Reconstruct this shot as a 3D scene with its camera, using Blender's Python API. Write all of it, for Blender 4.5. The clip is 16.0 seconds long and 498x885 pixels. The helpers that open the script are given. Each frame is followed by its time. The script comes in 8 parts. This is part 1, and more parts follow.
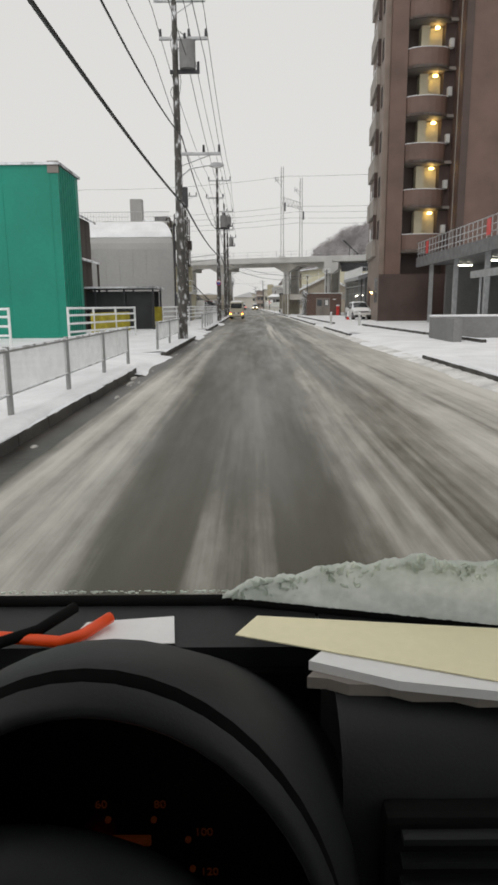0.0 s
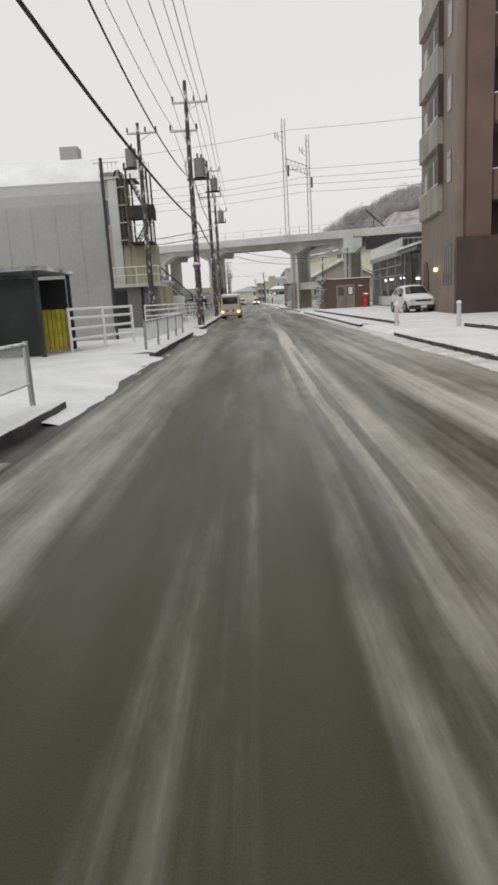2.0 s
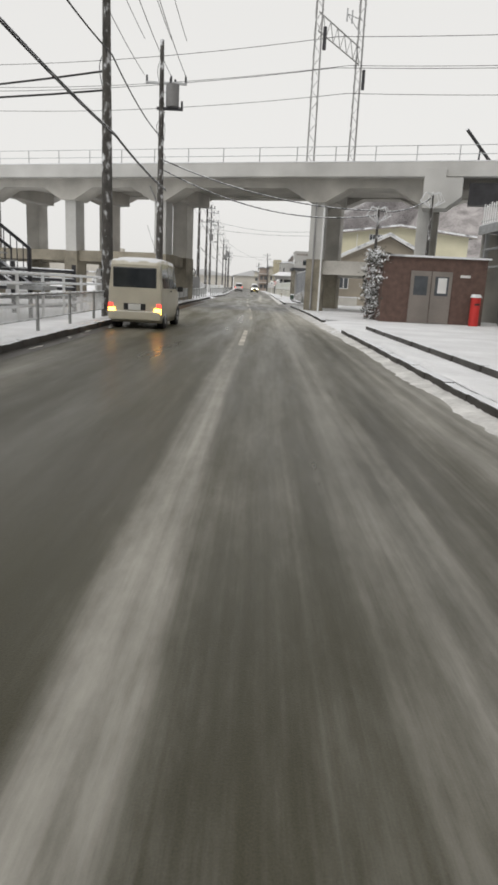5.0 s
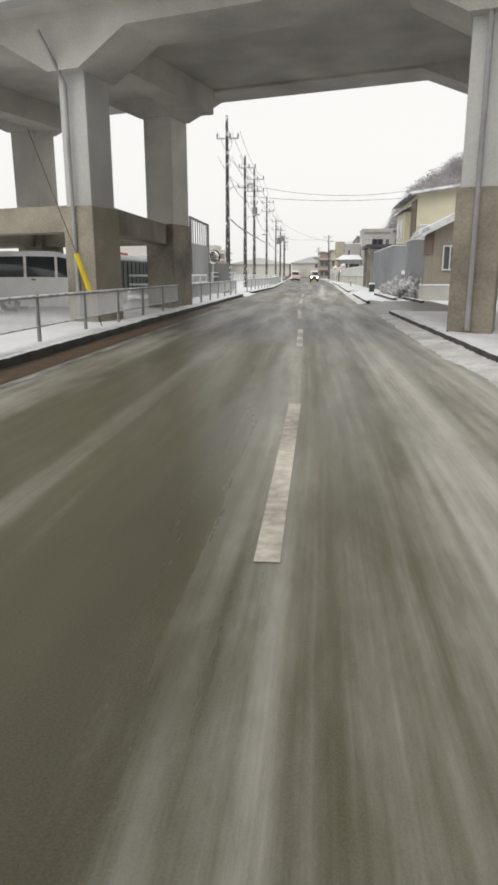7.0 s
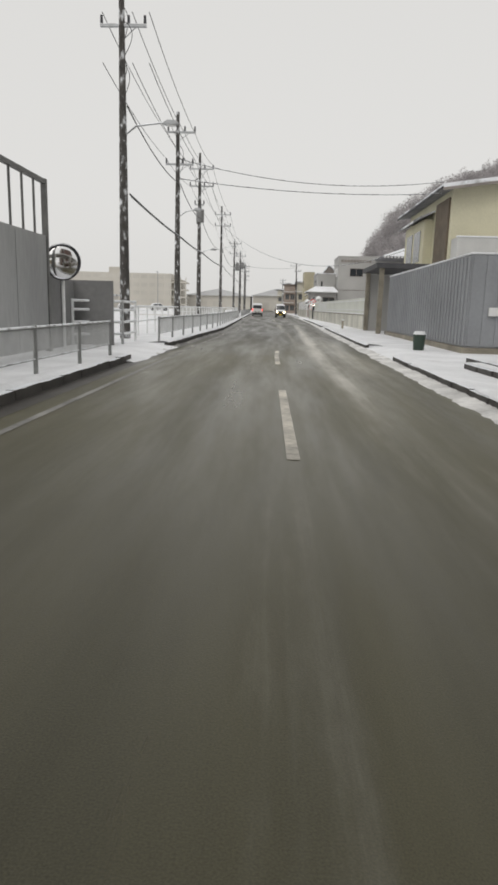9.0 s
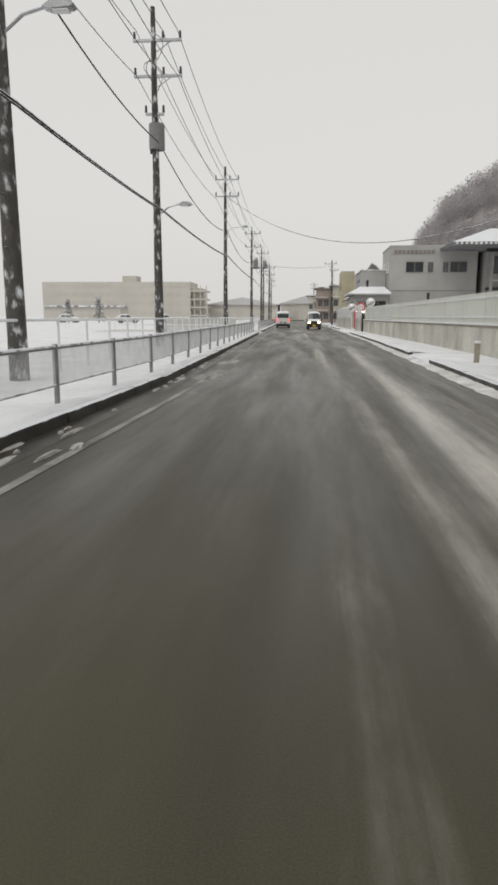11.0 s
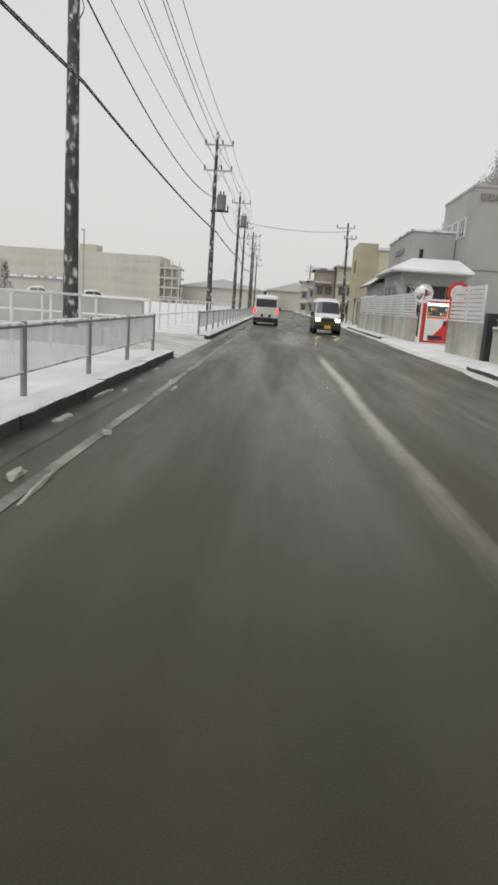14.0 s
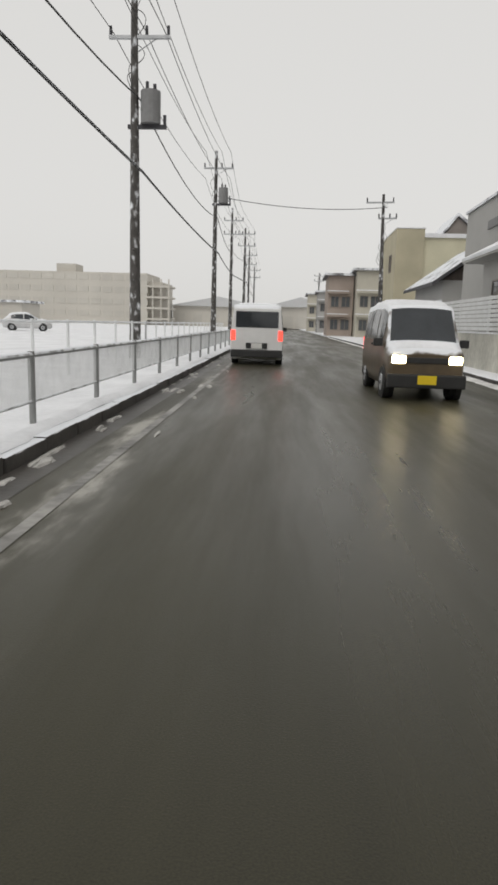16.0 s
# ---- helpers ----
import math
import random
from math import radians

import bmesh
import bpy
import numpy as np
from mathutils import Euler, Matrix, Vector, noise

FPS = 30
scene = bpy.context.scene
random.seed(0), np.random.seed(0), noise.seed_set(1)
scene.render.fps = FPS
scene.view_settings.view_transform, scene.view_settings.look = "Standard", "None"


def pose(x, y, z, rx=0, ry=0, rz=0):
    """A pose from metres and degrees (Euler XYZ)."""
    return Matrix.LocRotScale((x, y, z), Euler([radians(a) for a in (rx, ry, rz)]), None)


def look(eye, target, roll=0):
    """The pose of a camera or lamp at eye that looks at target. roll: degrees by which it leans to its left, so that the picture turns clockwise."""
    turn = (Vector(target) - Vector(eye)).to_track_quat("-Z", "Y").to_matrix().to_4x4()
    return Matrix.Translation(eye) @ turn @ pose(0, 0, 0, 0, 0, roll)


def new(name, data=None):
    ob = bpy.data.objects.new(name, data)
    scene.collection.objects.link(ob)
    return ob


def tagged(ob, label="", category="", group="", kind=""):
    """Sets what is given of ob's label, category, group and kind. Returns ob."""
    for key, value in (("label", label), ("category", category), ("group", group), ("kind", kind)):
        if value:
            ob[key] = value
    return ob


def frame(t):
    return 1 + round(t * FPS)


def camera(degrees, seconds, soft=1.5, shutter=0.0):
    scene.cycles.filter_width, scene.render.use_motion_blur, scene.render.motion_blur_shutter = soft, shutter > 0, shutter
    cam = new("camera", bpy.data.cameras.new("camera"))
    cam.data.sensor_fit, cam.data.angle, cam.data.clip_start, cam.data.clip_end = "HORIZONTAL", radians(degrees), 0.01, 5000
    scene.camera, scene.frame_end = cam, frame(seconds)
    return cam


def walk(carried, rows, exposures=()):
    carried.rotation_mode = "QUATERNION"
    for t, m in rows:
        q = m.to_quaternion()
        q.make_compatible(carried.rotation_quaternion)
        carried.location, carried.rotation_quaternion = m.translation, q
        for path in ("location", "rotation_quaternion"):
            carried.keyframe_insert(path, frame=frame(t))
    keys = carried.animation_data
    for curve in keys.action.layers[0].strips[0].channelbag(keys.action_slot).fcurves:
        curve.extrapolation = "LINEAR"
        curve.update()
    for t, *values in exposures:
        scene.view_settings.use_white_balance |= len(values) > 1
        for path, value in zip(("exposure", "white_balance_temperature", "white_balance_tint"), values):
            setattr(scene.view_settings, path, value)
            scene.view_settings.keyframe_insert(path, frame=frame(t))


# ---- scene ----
cam = camera(41.7, 16.0, soft=3.0)

PATH = [
    (0, (-0.389, 5.553, 1.374), (-0.398, 7.511, 0.964), -0.5),
    (0.5, (-0.4, 10.164, 1.311), (-0.344, 12.123, 0.912), 0.7),
    (1, (-0.35, 15.268, 1.301), (-0.279, 17.225, 0.892), 1.7),
    (1.5, (-0.352, 20.214, 1.269), (-0.276, 22.174, 0.876), 0.7),
    (2, (-0.223, 25.162, 1.296), (-0.256, 27.116, 0.872), -3.3),
    (2.5, (0.14, 30.517, 1.307), (0.153, 32.446, 0.779), 0.2),
    (3, (0.396, 36.241, 1.324), (0.41, 38.177, 0.824), 2.8),
    (3.5, (0.653, 42.061, 1.292), (0.681, 43.987, 0.755), 4.0),
    (4, (0.958, 47.829, 1.305), (0.91, 49.777, 0.854), 2.6),
    (4.5, (1.176, 53.571, 1.301), (1.199, 55.52, 0.853), 1.8),
    (4.7, (1.243, 55.83, 1.283), (1.265, 57.775, 0.819), 2.6),
    (6.8, (1.443, 80.045, 1.243), (1.263, 81.985, 0.79), -0.7),
    (7, (1.323, 82.467, 1.269), (1.128, 84.394, 0.771), -0.1),
    (7.3, (1.283, 86.068, 1.326), (1.074, 87.988, 0.805), -4.0),
    (7.5, (1.184, 88.486, 1.313), (0.959, 90.416, 0.84), -6.0),
    (8, (0.799, 94.548, 1.309), (0.703, 96.502, 0.892), -2.0),
    (8.4, (0.594, 99.041, 1.32), (0.572, 101.005, 0.941), 0.9),
    (8.5, (0.542, 100.23, 1.32), (0.535, 102.185, 0.9), 2.5),
    (8.6, (0.511, 101.461, 1.319), (0.488, 103.42, 0.915), 2.5),
    (10.8, (0.235, 129.158, 1.313), (0.062, 131.108, 0.905), 0.0),
    (11, (0.165, 131.698, 1.312), (-0.006, 133.654, 0.934), 0.2),
    (11.5, (-0.009, 138.046, 1.294), (-0.144, 139.994, 0.864), 1.2),
    (12, (-0.272, 143.987, 1.293), (-0.347, 145.932, 0.831), 1.1),
    (12.5, (-0.36, 149.673, 1.313), (-0.421, 151.613, 0.832), 2.2),
    (13, (-0.459, 155.376, 1.289), (-0.545, 157.315, 0.809), -0.2),
    (13.5, (-0.693, 161.513, 1.296), (-0.837, 163.467, 0.895), 0.8),
    (14, (-0.926, 167.728, 1.284), (-1.031, 169.682, 0.871), 4.0),
    (14.5, (-1.045, 173.42, 1.28), (-1.123, 175.378, 0.881), 3.7),
    (15, (-1.223, 179.135, 1.282), (-1.26, 181.089, 0.853), 2.1),
    (15.2, (-1.233, 181.455, 1.294), (-1.294, 183.414, 0.892), 3.2),
    (15.5, (-1.339, 184.92, 1.307), (-1.409, 186.865, 0.845), 2.6),
    (16, (-1.479, 190.799, 1.31), (-1.614, 192.762, 0.951), 1.7),
]
walk(cam, [(t, look(eye, target, roll)) for t, eye, target, roll in PATH], exposures=[(t, e, 6610, 10) for t, e in ((0, 0.12), (1.5, 0.16), (2.5, 0.27), (3.5, 0.33), (4.7, 0.28), (6.8, 0.5), (7.2, 0.5), (7.8, 0.3), (8.6, 0.15), (11, 0.08), (16, 0.1))])

# ---- world and light: overcast, snowing ----
world = bpy.data.worlds.new("overcast")
scene.world = world
world.use_nodes = True
wn, wl = world.node_tree.nodes, world.node_tree.links
sky = wn.new("ShaderNodeTexSky")
sky.sky_type, sky.sun_disc = "NISHITA", False
sky.sun_elevation, sky.sun_rotation = radians(38), radians(200)
sky.air_density, sky.dust_density = 1.0, 4.0
grey = wn.new("ShaderNodeHueSaturation")
grey.inputs["Saturation"].default_value = 0.12
grey.inputs["Value"].default_value = 0.10
wl.new(sky.outputs[0], grey.inputs["Color"])
cloud = wn.new("ShaderNodeMixRGB")
cloud.inputs[0].default_value = 0.86
cloud.inputs[2].default_value = (0.715, 0.715, 0.705, 1)
wl.new(grey.outputs[0], cloud.inputs[1])
wl.new(cloud.outputs[0], wn["Background"].inputs[0])
wn["Background"].inputs[1].default_value = 1.0
sun = new("sun", bpy.data.lights.new("sun", "SUN"))
sun.data.energy, sun.data.angle, sun.data.color = 0.5, radians(30), (1.0, 0.97, 0.93)
sun.matrix_world = look((0, 0, 0), (0.25, 0.75, -1.0))

# ---- materials ----
def mat(name, base, rough=0.6, metal=0.0, var=0.25, scale=3.0, fine=40.0, bump=0.15, spec=0.5, emit=None, power=0.0, snow=0.0, stretch=(1, 1, 1), rand=0.0):
    """Procedural surface: base colour varied at two scales, roughness variation and fine relief; snow: how much of it lies on upward faces and in patches."""
    m = bpy.data.materials.new(name)
    m.use_nodes = True
    n, l = m.node_tree.nodes, m.node_tree.links
    b = n["Principled BSDF"]
    b.inputs["Roughness"].default_value, b.inputs["Metallic"].default_value = rough, metal
    b.inputs["Specular IOR Level"].default_value = spec
    tc = n.new("ShaderNodeTexCoord")
    mp = n.new("ShaderNodeMapping")
    mp.inputs["Scale"].default_value = stretch
    l.new(tc.outputs["Object"], mp.inputs[0])
    big, small = n.new("ShaderNodeTexNoise"), n.new("ShaderNodeTexNoise")
    big.inputs["Scale"].default_value, small.inputs["Scale"].default_value = scale, fine
    big.inputs["Detail"].default_value, small.inputs["Detail"].default_value = 5, 3
    l.new(mp.outputs[0], big.inputs[0]), l.new(mp.outputs[0], small.inputs[0])
    mix = n.new("ShaderNodeMath")
    mix.operation = "MULTIPLY_ADD"
    mix.inputs[1].default_value = 0.4
    l.new(small.outputs[0], mix.inputs[0]), l.new(big.outputs[0], mix.inputs[2])
    ramp = n.new("ShaderNodeValToRGB")
    ramp.color_ramp.elements[0].position, ramp.color_ramp.elements[1].position = 0.45, 0.95
    ramp.color_ramp.elements[0].color = (*[c * (1 - var) for c in base], 1)
    ramp.color_ramp.elements[1].color = (*[min(1, c * (1 + var)) for c in base], 1)
    l.new(mix.outputs[0], ramp.inputs[0])
    out = ramp.outputs[0]
    if rand:
        info, hs = n.new("ShaderNodeObjectInfo"), n.new("ShaderNodeHueSaturation")
        mr = n.new("ShaderNodeMapRange")
        mr.inputs[3].default_value, mr.inputs[4].default_value = 1 - rand, 1 + rand
        l.new(info.outputs["Random"], mr.inputs[0]), l.new(mr.outputs[0], hs.inputs["Value"]), l.new(out, hs.inputs["Color"])
        out = hs.outputs[0]
    if snow:
        geo, sep = n.new("ShaderNodeNewGeometry"), n.new("ShaderNodeSeparateXYZ")
        l.new(geo.outputs["Normal"], sep.inputs[0])
        add = n.new("ShaderNodeMath")
        add.operation = "MULTIPLY_ADD"
        add.inputs[1].default_value = 0.9
        l.new(sep.outputs[2], add.inputs[0]), l.new(big.outputs[0], add.inputs[2])
        st = n.new("ShaderNodeMapRange")
        st.inputs[1].default_value, st.inputs[2].default_value = 1.12 - snow, 1.3 - snow
        l.new(add.outputs[0], st.inputs[0])
        mx = n.new("ShaderNodeMixRGB")
        mx.inputs[2].default_value = (0.80, 0.82, 0.85, 1)
        l.new(st.outputs[0], mx.inputs[0]), l.new(out, mx.inputs[1])
        out = mx.outputs[0]
    l.new(out, b.inputs["Base Color"])
    if bump:
        bp = n.new("ShaderNodeBump")
        bp.inputs["Strength"].default_value, bp.inputs["Distance"].default_value = bump, 0.02
        l.new(mix.outputs[0], bp.inputs["Height"]), l.new(bp.outputs[0], b.inputs["Normal"])
    if emit:
        b.inputs["Emission Color"].default_value, b.inputs["Emission Strength"].default_value = (*emit, 1), power
    return m


def glass(name, tint=(0.02, 0.025, 0.03), rough=0.05):
    m = mat(name, tint, rough, var=0.2, bump=0, spec=0.6)
    return m


M = {}
M["snow"] = mat("snow", (0.80, 0.81, 0.83), 0.75, var=0.12, scale=0.8, fine=12, bump=0.5, spec=0.25)
M["concrete"] = mat("concrete", (0.49, 0.475, 0.44), 0.8, var=0.3, scale=0.6, fine=25, bump=0.2)
M["wall_stained"] = mat("rain_streaked_concrete", (0.50, 0.49, 0.435), 0.85, var=0.42, scale=0.75, fine=14, bump=0.2, stretch=(1.0, 1.0, 0.45))
M["pale_sheet"] = mat("pale_green_grey_sheet", (0.63, 0.645, 0.585), 0.6, var=0.10, scale=0.5, fine=8, bump=0.05, stretch=(1, 1, 0.4))
M["concrete_dark"] = mat("stained_concrete", (0.27, 0.245, 0.195), 0.85, var=0.45, scale=0.9, fine=20, bump=0.25)
M["concrete_pale"] = mat("pale_concrete", (0.54, 0.54, 0.525), 0.8, var=0.2, scale=0.5, fine=25, bump=0.15)
M["kerb"] = mat("kerb_concrete", (0.052, 0.048, 0.043), 0.65, var=0.5, scale=2.5, fine=30, bump=0.4, snow=0.33, rand=0.2)
M["pole"] = mat("pole_concrete", (0.075, 0.07, 0.064), 0.75, var=0.5, scale=5.0, fine=22, bump=0.3, snow=0.57, stretch=(1.2, 1.2, 0.7))
M["pole_pale"] = mat("pale_pole", (0.33, 0.33, 0.33), 0.6, var=0.25, scale=1.5, snow=0.3)
M["steel"] = mat("galvanised_steel", (0.42, 0.43, 0.44), 0.45, metal=0.6, var=0.2, scale=4, bump=0.05, snow=0.35)
M["fence_paint"] = mat("pale_grey_fence_paint", (0.60, 0.61, 0.61), 0.5, var=0.15, scale=4, bump=0.05, snow=0.3)
M["steel_dark"] = mat("weathered_grey_steel", (0.17, 0.17, 0.175), 0.55, metal=0.3, var=0.3, scale=2, bump=0.08, snow=0.25)
M["fence_rail"] = mat("dull_grey_fence_rail", (0.27, 0.275, 0.27), 0.5, var=0.25, scale=4, bump=0.05, snow=0.42)
M["white_pipe"] = mat("white_painted_pipe", (0.74, 0.75, 0.75), 0.5, var=0.1, scale=3, bump=0.05, snow=0.5)
M["dark_steel"] = mat("dark_steel", (0.045, 0.045, 0.05), 0.5, metal=0.3, var=0.4, scale=2, bump=0.1, snow=0.3)
M["wire"] = mat("black_cable", (0.02, 0.02, 0.02), 0.6, var=0.2, bump=0)
M["cable"] = mat("snowy_cable", (0.025, 0.025, 0.025), 0.7, var=0.3, scale=6, bump=0, snow=0.25)
M["green"] = mat("green_sheet", (0.0, 0.235, 0.165), 0.45, var=0.16, scale=0.35, fine=8, bump=0.08)
M["grey_sheet"] = mat("grey_sheet", (0.36, 0.355, 0.35), 0.5, var=0.14, scale=0.3, fine=9, bump=0.06)
M["grey_wall"] = mat("grey_wall", (0.40, 0.395, 0.38), 0.8, var=0.13, scale=0.4, fine=20, bump=0.12)
M["khaki"] = mat("khaki_render", (0.40, 0.37, 0.265), 0.8, var=0.22, scale=0.5, fine=14, bump=0.15)
M["cream"] = mat("cream_render", (0.61, 0.58, 0.43), 0.8, var=0.12, scale=0.4, fine=14, bump=0.1)
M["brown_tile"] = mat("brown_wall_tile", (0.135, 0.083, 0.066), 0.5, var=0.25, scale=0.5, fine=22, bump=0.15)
M["brown_dark"] = mat("brown_tile_and_loggia_shade", (0.07, 0.045, 0.038), 0.55, var=0.3, scale=0.7, fine=22, bump=0.15)
M["gable"] = mat("tan_brown_tile", (0.235, 0.185, 0.155), 0.65, var=0.2, scale=0.8, fine=20, bump=0.1)
M["taupe"] = mat("taupe_panel", (0.235, 0.21, 0.19), 0.7, var=0.2, scale=0.8, fine=20, bump=0.1)
M["brick"] = mat("red_brown_brick", (0.115, 0.072, 0.059), 0.75, var=0.3, scale=4, fine=40, bump=0.3, rand=0.22)
M["mortar"] = mat("mortar", (0.16, 0.13, 0.115), 0.9, var=0.2, scale=3)
M["rust_wall"] = mat("rust_red_wall", (0.24, 0.165, 0.135), 0.75, var=0.2, scale=0.6)
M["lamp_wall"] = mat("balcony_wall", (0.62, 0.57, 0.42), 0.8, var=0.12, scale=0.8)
M["container"] = mat("container_blue_grey", (0.27, 0.28, 0.295), 0.55, var=0.18, scale=0.5, fine=10, bump=0.08)
M["tarp"] = mat("dark_grey_hoarding", (0.20, 0.20, 0.20), 0.7, var=0.2, scale=0.5, fine=8, bump=0.15)
M["black"] = mat("black_panel", (0.025, 0.026, 0.028), 0.6, var=0.4, scale=1.2, bump=0.1)
M["window"] = glass("dark_window", (0.03, 0.035, 0.04))
M["window_grey"] = glass("grey_window", (0.10, 0.11, 0.12), 0.12)
M["window_green"] = glass("greenish_window", (0.10, 0.16, 0.15), 0.15)
M["white"] = mat("white_paint", (0.75, 0.75, 0.74), 0.5, var=0.08, scale=2, bump=0.03)
M["yellow"] = mat("yellow_panel", (0.62, 0.47, 0.02), 0.5, var=0.15, scale=2, bump=0.05)
M["red"] = mat("red_paint", (0.56, 0.035, 0.03), 0.4, var=0.15, scale=2, bump=0.03)
M["blue"] = mat("blue_sign", (0.06, 0.075, 0.30), 0.4, var=0.15)
M["roof_dark"] = mat("dark_roof", (0.06, 0.06, 0.065), 0.7, var=0.3, scale=1.5, snow=0.1)
M["roof_snow"] = mat("snowy_roof", (0.22, 0.22, 0.23), 0.8, var=0.3, scale=1.0, snow=0.75, bump=0.4)
M["lamp_glow"] = mat("lamp_glow", (0.9, 0.7, 0.3), 0.5, var=0, bump=0, emit=(1.0, 0.66, 0.2), power=14)
M["lamp_white"] = mat("tube_glow", (0.9, 0.9, 0.8), 0.5, var=0, bump=0, emit=(1.0, 0.97, 0.8), power=6)
M["leaf_dark"] = mat("winter_foliage", (0.09, 0.09, 0.075), 0.8, var=0.4, scale=6, bump=0, snow=0.55, rand=0.2)
M["leaf_snow"] = mat("snow_laden_foliage", (0.44, 0.41, 0.36), 0.9, var=0.15, scale=9, bump=0, snow=0.75)
M["bark"] = mat("bark", (0.07, 0.06, 0.055), 0.9, var=0.4, scale=8, bump=0.4, snow=0.3)
M["hillside"] = mat("winter_undergrowth", (0.36, 0.34, 0.34), 0.95, var=0.45, scale=0.4, fine=3, bump=0.6, spec=0.1)
# haze put into the colour: pale wall, window bands nearly the same tone
M["far"] = mat("hazed_far_wall", (0.53, 0.505, 0.455), 0.85, var=0.08, scale=0.1, fine=2, bump=0)
M["far_dark"] = mat("hazed_window_band", (0.50, 0.478, 0.432), 0.6, var=0.1, scale=0.2, bump=0)

# road: wet asphalt with slush left between the wheel tracks; U runs across the lanes in metres, V along them
def lit_through(m, share):
    """Lets part of the light pass through a thin loose layer."""
    t, b = m.node_tree, m.node_tree.nodes["Principled BSDF"]
    thin, both = t.nodes.new("ShaderNodeBsdfTranslucent"), t.nodes.new("ShaderNodeMixShader")
    both.inputs[0].default_value = share
    t.links.new(b.inputs["Base Color"].links[0].from_socket, thin.inputs["Color"])
    t.links.new(b.outputs[0], both.inputs[1]), t.links.new(thin.outputs[0], both.inputs[2])
    t.links.new(both.outputs[0], t.nodes["Material Output"].inputs["Surface"])
    return m


def road_material():
    m = bpy.data.materials.new("slushy_asphalt")
    m.use_nodes = True
    n, l = m.node_tree.nodes, m.node_tree.links
    b = n["Principled BSDF"]
    uv = n.new("ShaderNodeUVMap")
    sep = n.new("ShaderNodeSeparateXYZ")
    l.new(uv.outputs[0], sep.inputs[0])

    def noise_at(sx, sy, detail=5, rough=0.55):
        mp, t = n.new("ShaderNodeMapping"), n.new("ShaderNodeTexNoise")
        mp.inputs["Scale"].default_value = (sx, sy, 1)
        t.inputs["Scale"].default_value, t.inputs["Detail"].default_value, t.inputs["Roughness"].default_value = 1, detail, rough
        l.new(uv.outputs[0], mp.inputs[0]), l.new(mp.outputs[0], t.inputs[0])
        return t.outputs[0]

    def op(kind, a, c, d=None):
        k = n.new("ShaderNodeMath")
        k.operation = kind
        for i, v in enumerate((a, c, d)):
            if v is None:
                continue
            if isinstance(v, (int, float)):
                k.inputs[i].default_value = v
            else:
                l.new(v, k.inputs[i])
        return k.outputs[0]

    wander = op("MULTIPLY_ADD", op("SUBTRACT", noise_at(0.0, 0.07, 3), 0.5), 0.4, sep.outputs[0])
    across = op("MULTIPLY_ADD", wander, 1 / 7.0, 0.5)
    ramp = n.new("ShaderNodeValToRGB")
    stops = [(-3.5, .30), (-3.1, .34), (-2.85, .54), (-2.2, .50), (-1.98, .25), (-1.85, .08), (-1.45, .06), (-1.32, .30), (-1.2, .30), (-1.1, .20), (-.98, .30), (-.86, .08), (-.62, .05), (-.45, .28),
             (-.1, .37), (.25, .38), (.6, .36), (.9, .40), (1.3, .62), (1.6, .62), (1.9, .52), (2.3, .56), (2.6, .66), (3.0, .68), (3.4, .85)]
    el = ramp.color_ramp.elements
    while len(el) < len(stops):
        el.new(0.5)
    for e, (u, v) in zip(el, stops):
        e.position, e.color = u / 7 + 0.5, (v, v, v, 1)
    l.new(across, ramp.inputs[0])
    fade = n.new("ShaderNodeValToRGB")
    fs = [(0, 1.1), (18, 1.0), (26, .82), (42, .82), (56, .60), (74, .54), (83, .78), (94, .80), (99, .36), (118, .26), (150, .26), (200, .22), (300, .4)]
    fe = fade.color_ramp.elements
    while len(fe) < len(fs):
        fe.new(0.5)
    for e, (v, k) in zip(fe, fs):
        e.position, e.color = v / 300, (k / 1.1,) * 3 + (1,)
    l.new(op("DIVIDE", sep.outputs[1], 300), fade.inputs[0])
    streak, patch, grit = noise_at(4.5, 0.07, 8, 0.62), noise_at(0.75, 0.10, 8, 0.65), noise_at(130, 130, 2)
    amount = op("MULTIPLY", ramp.outputs[0], op("MULTIPLY", fade.outputs[0], 1.1))
    band = n.new("ShaderNodeMapRange")
    band.interpolation_type = "SMOOTHSTEP"
    band.inputs[1].default_value, band.inputs[2].default_value = 0.25, 0.10
    l.new(op("ABSOLUTE", op("ADD", wander, 0.08), 0), band.inputs[0])
    mid = n.new("ShaderNodeValToRGB")
    ms = [(0, .1), (34, .05), (40, .14), (44, .5), (52, .42), (57, .26), (64, .2), (76, .16), (108, .1), (300, .1)]
    while len(mid.color_ramp.elements) < len(ms):
        mid.color_ramp.elements.new(0.5)
    for e, (v, k) in zip(mid.color_ramp.elements, ms):
        e.position, e.color = v / 300, (k, k, k, 1)
    l.new(op("DIVIDE", sep.outputs[1], 300), mid.inputs[0])
    amount = op("ADD", amount, op("MULTIPLY", op("MULTIPLY", band.outputs[0], mid.outputs[0]), op("MULTIPLY_ADD", patch, 1.2, 0.4)))
    # narrow tyre tracks cut through the slush on the crown of the road
    cut = n.new("ShaderNodeValToRGB")
    cs = [(-.62, 0), (-.5, .5), (-.37, .52), (-.33, .02), (-.2, .02), (-.17, .55), (-.07, .55), (-.045, .02), (.05, .02), (.09, .6), (.3, .52), (.55, 0)]
    while len(cut.color_ramp.elements) < len(cs):
        cut.color_ramp.elements.new(0.5)
    for e, (v, k) in zip(cut.color_ramp.elements, cs):
        e.position, e.color = v / 1.6 + 0.5, (k, k, k, 1)
    l.new(op("MULTIPLY_ADD", wander, 1 / 1.6, 0.5), cut.inputs[0])
    when = n.new("ShaderNodeValToRGB")
    ws = [(0, 0), (22, 0), (32, .34), (41, .34), (45, 0), (300, 0)]
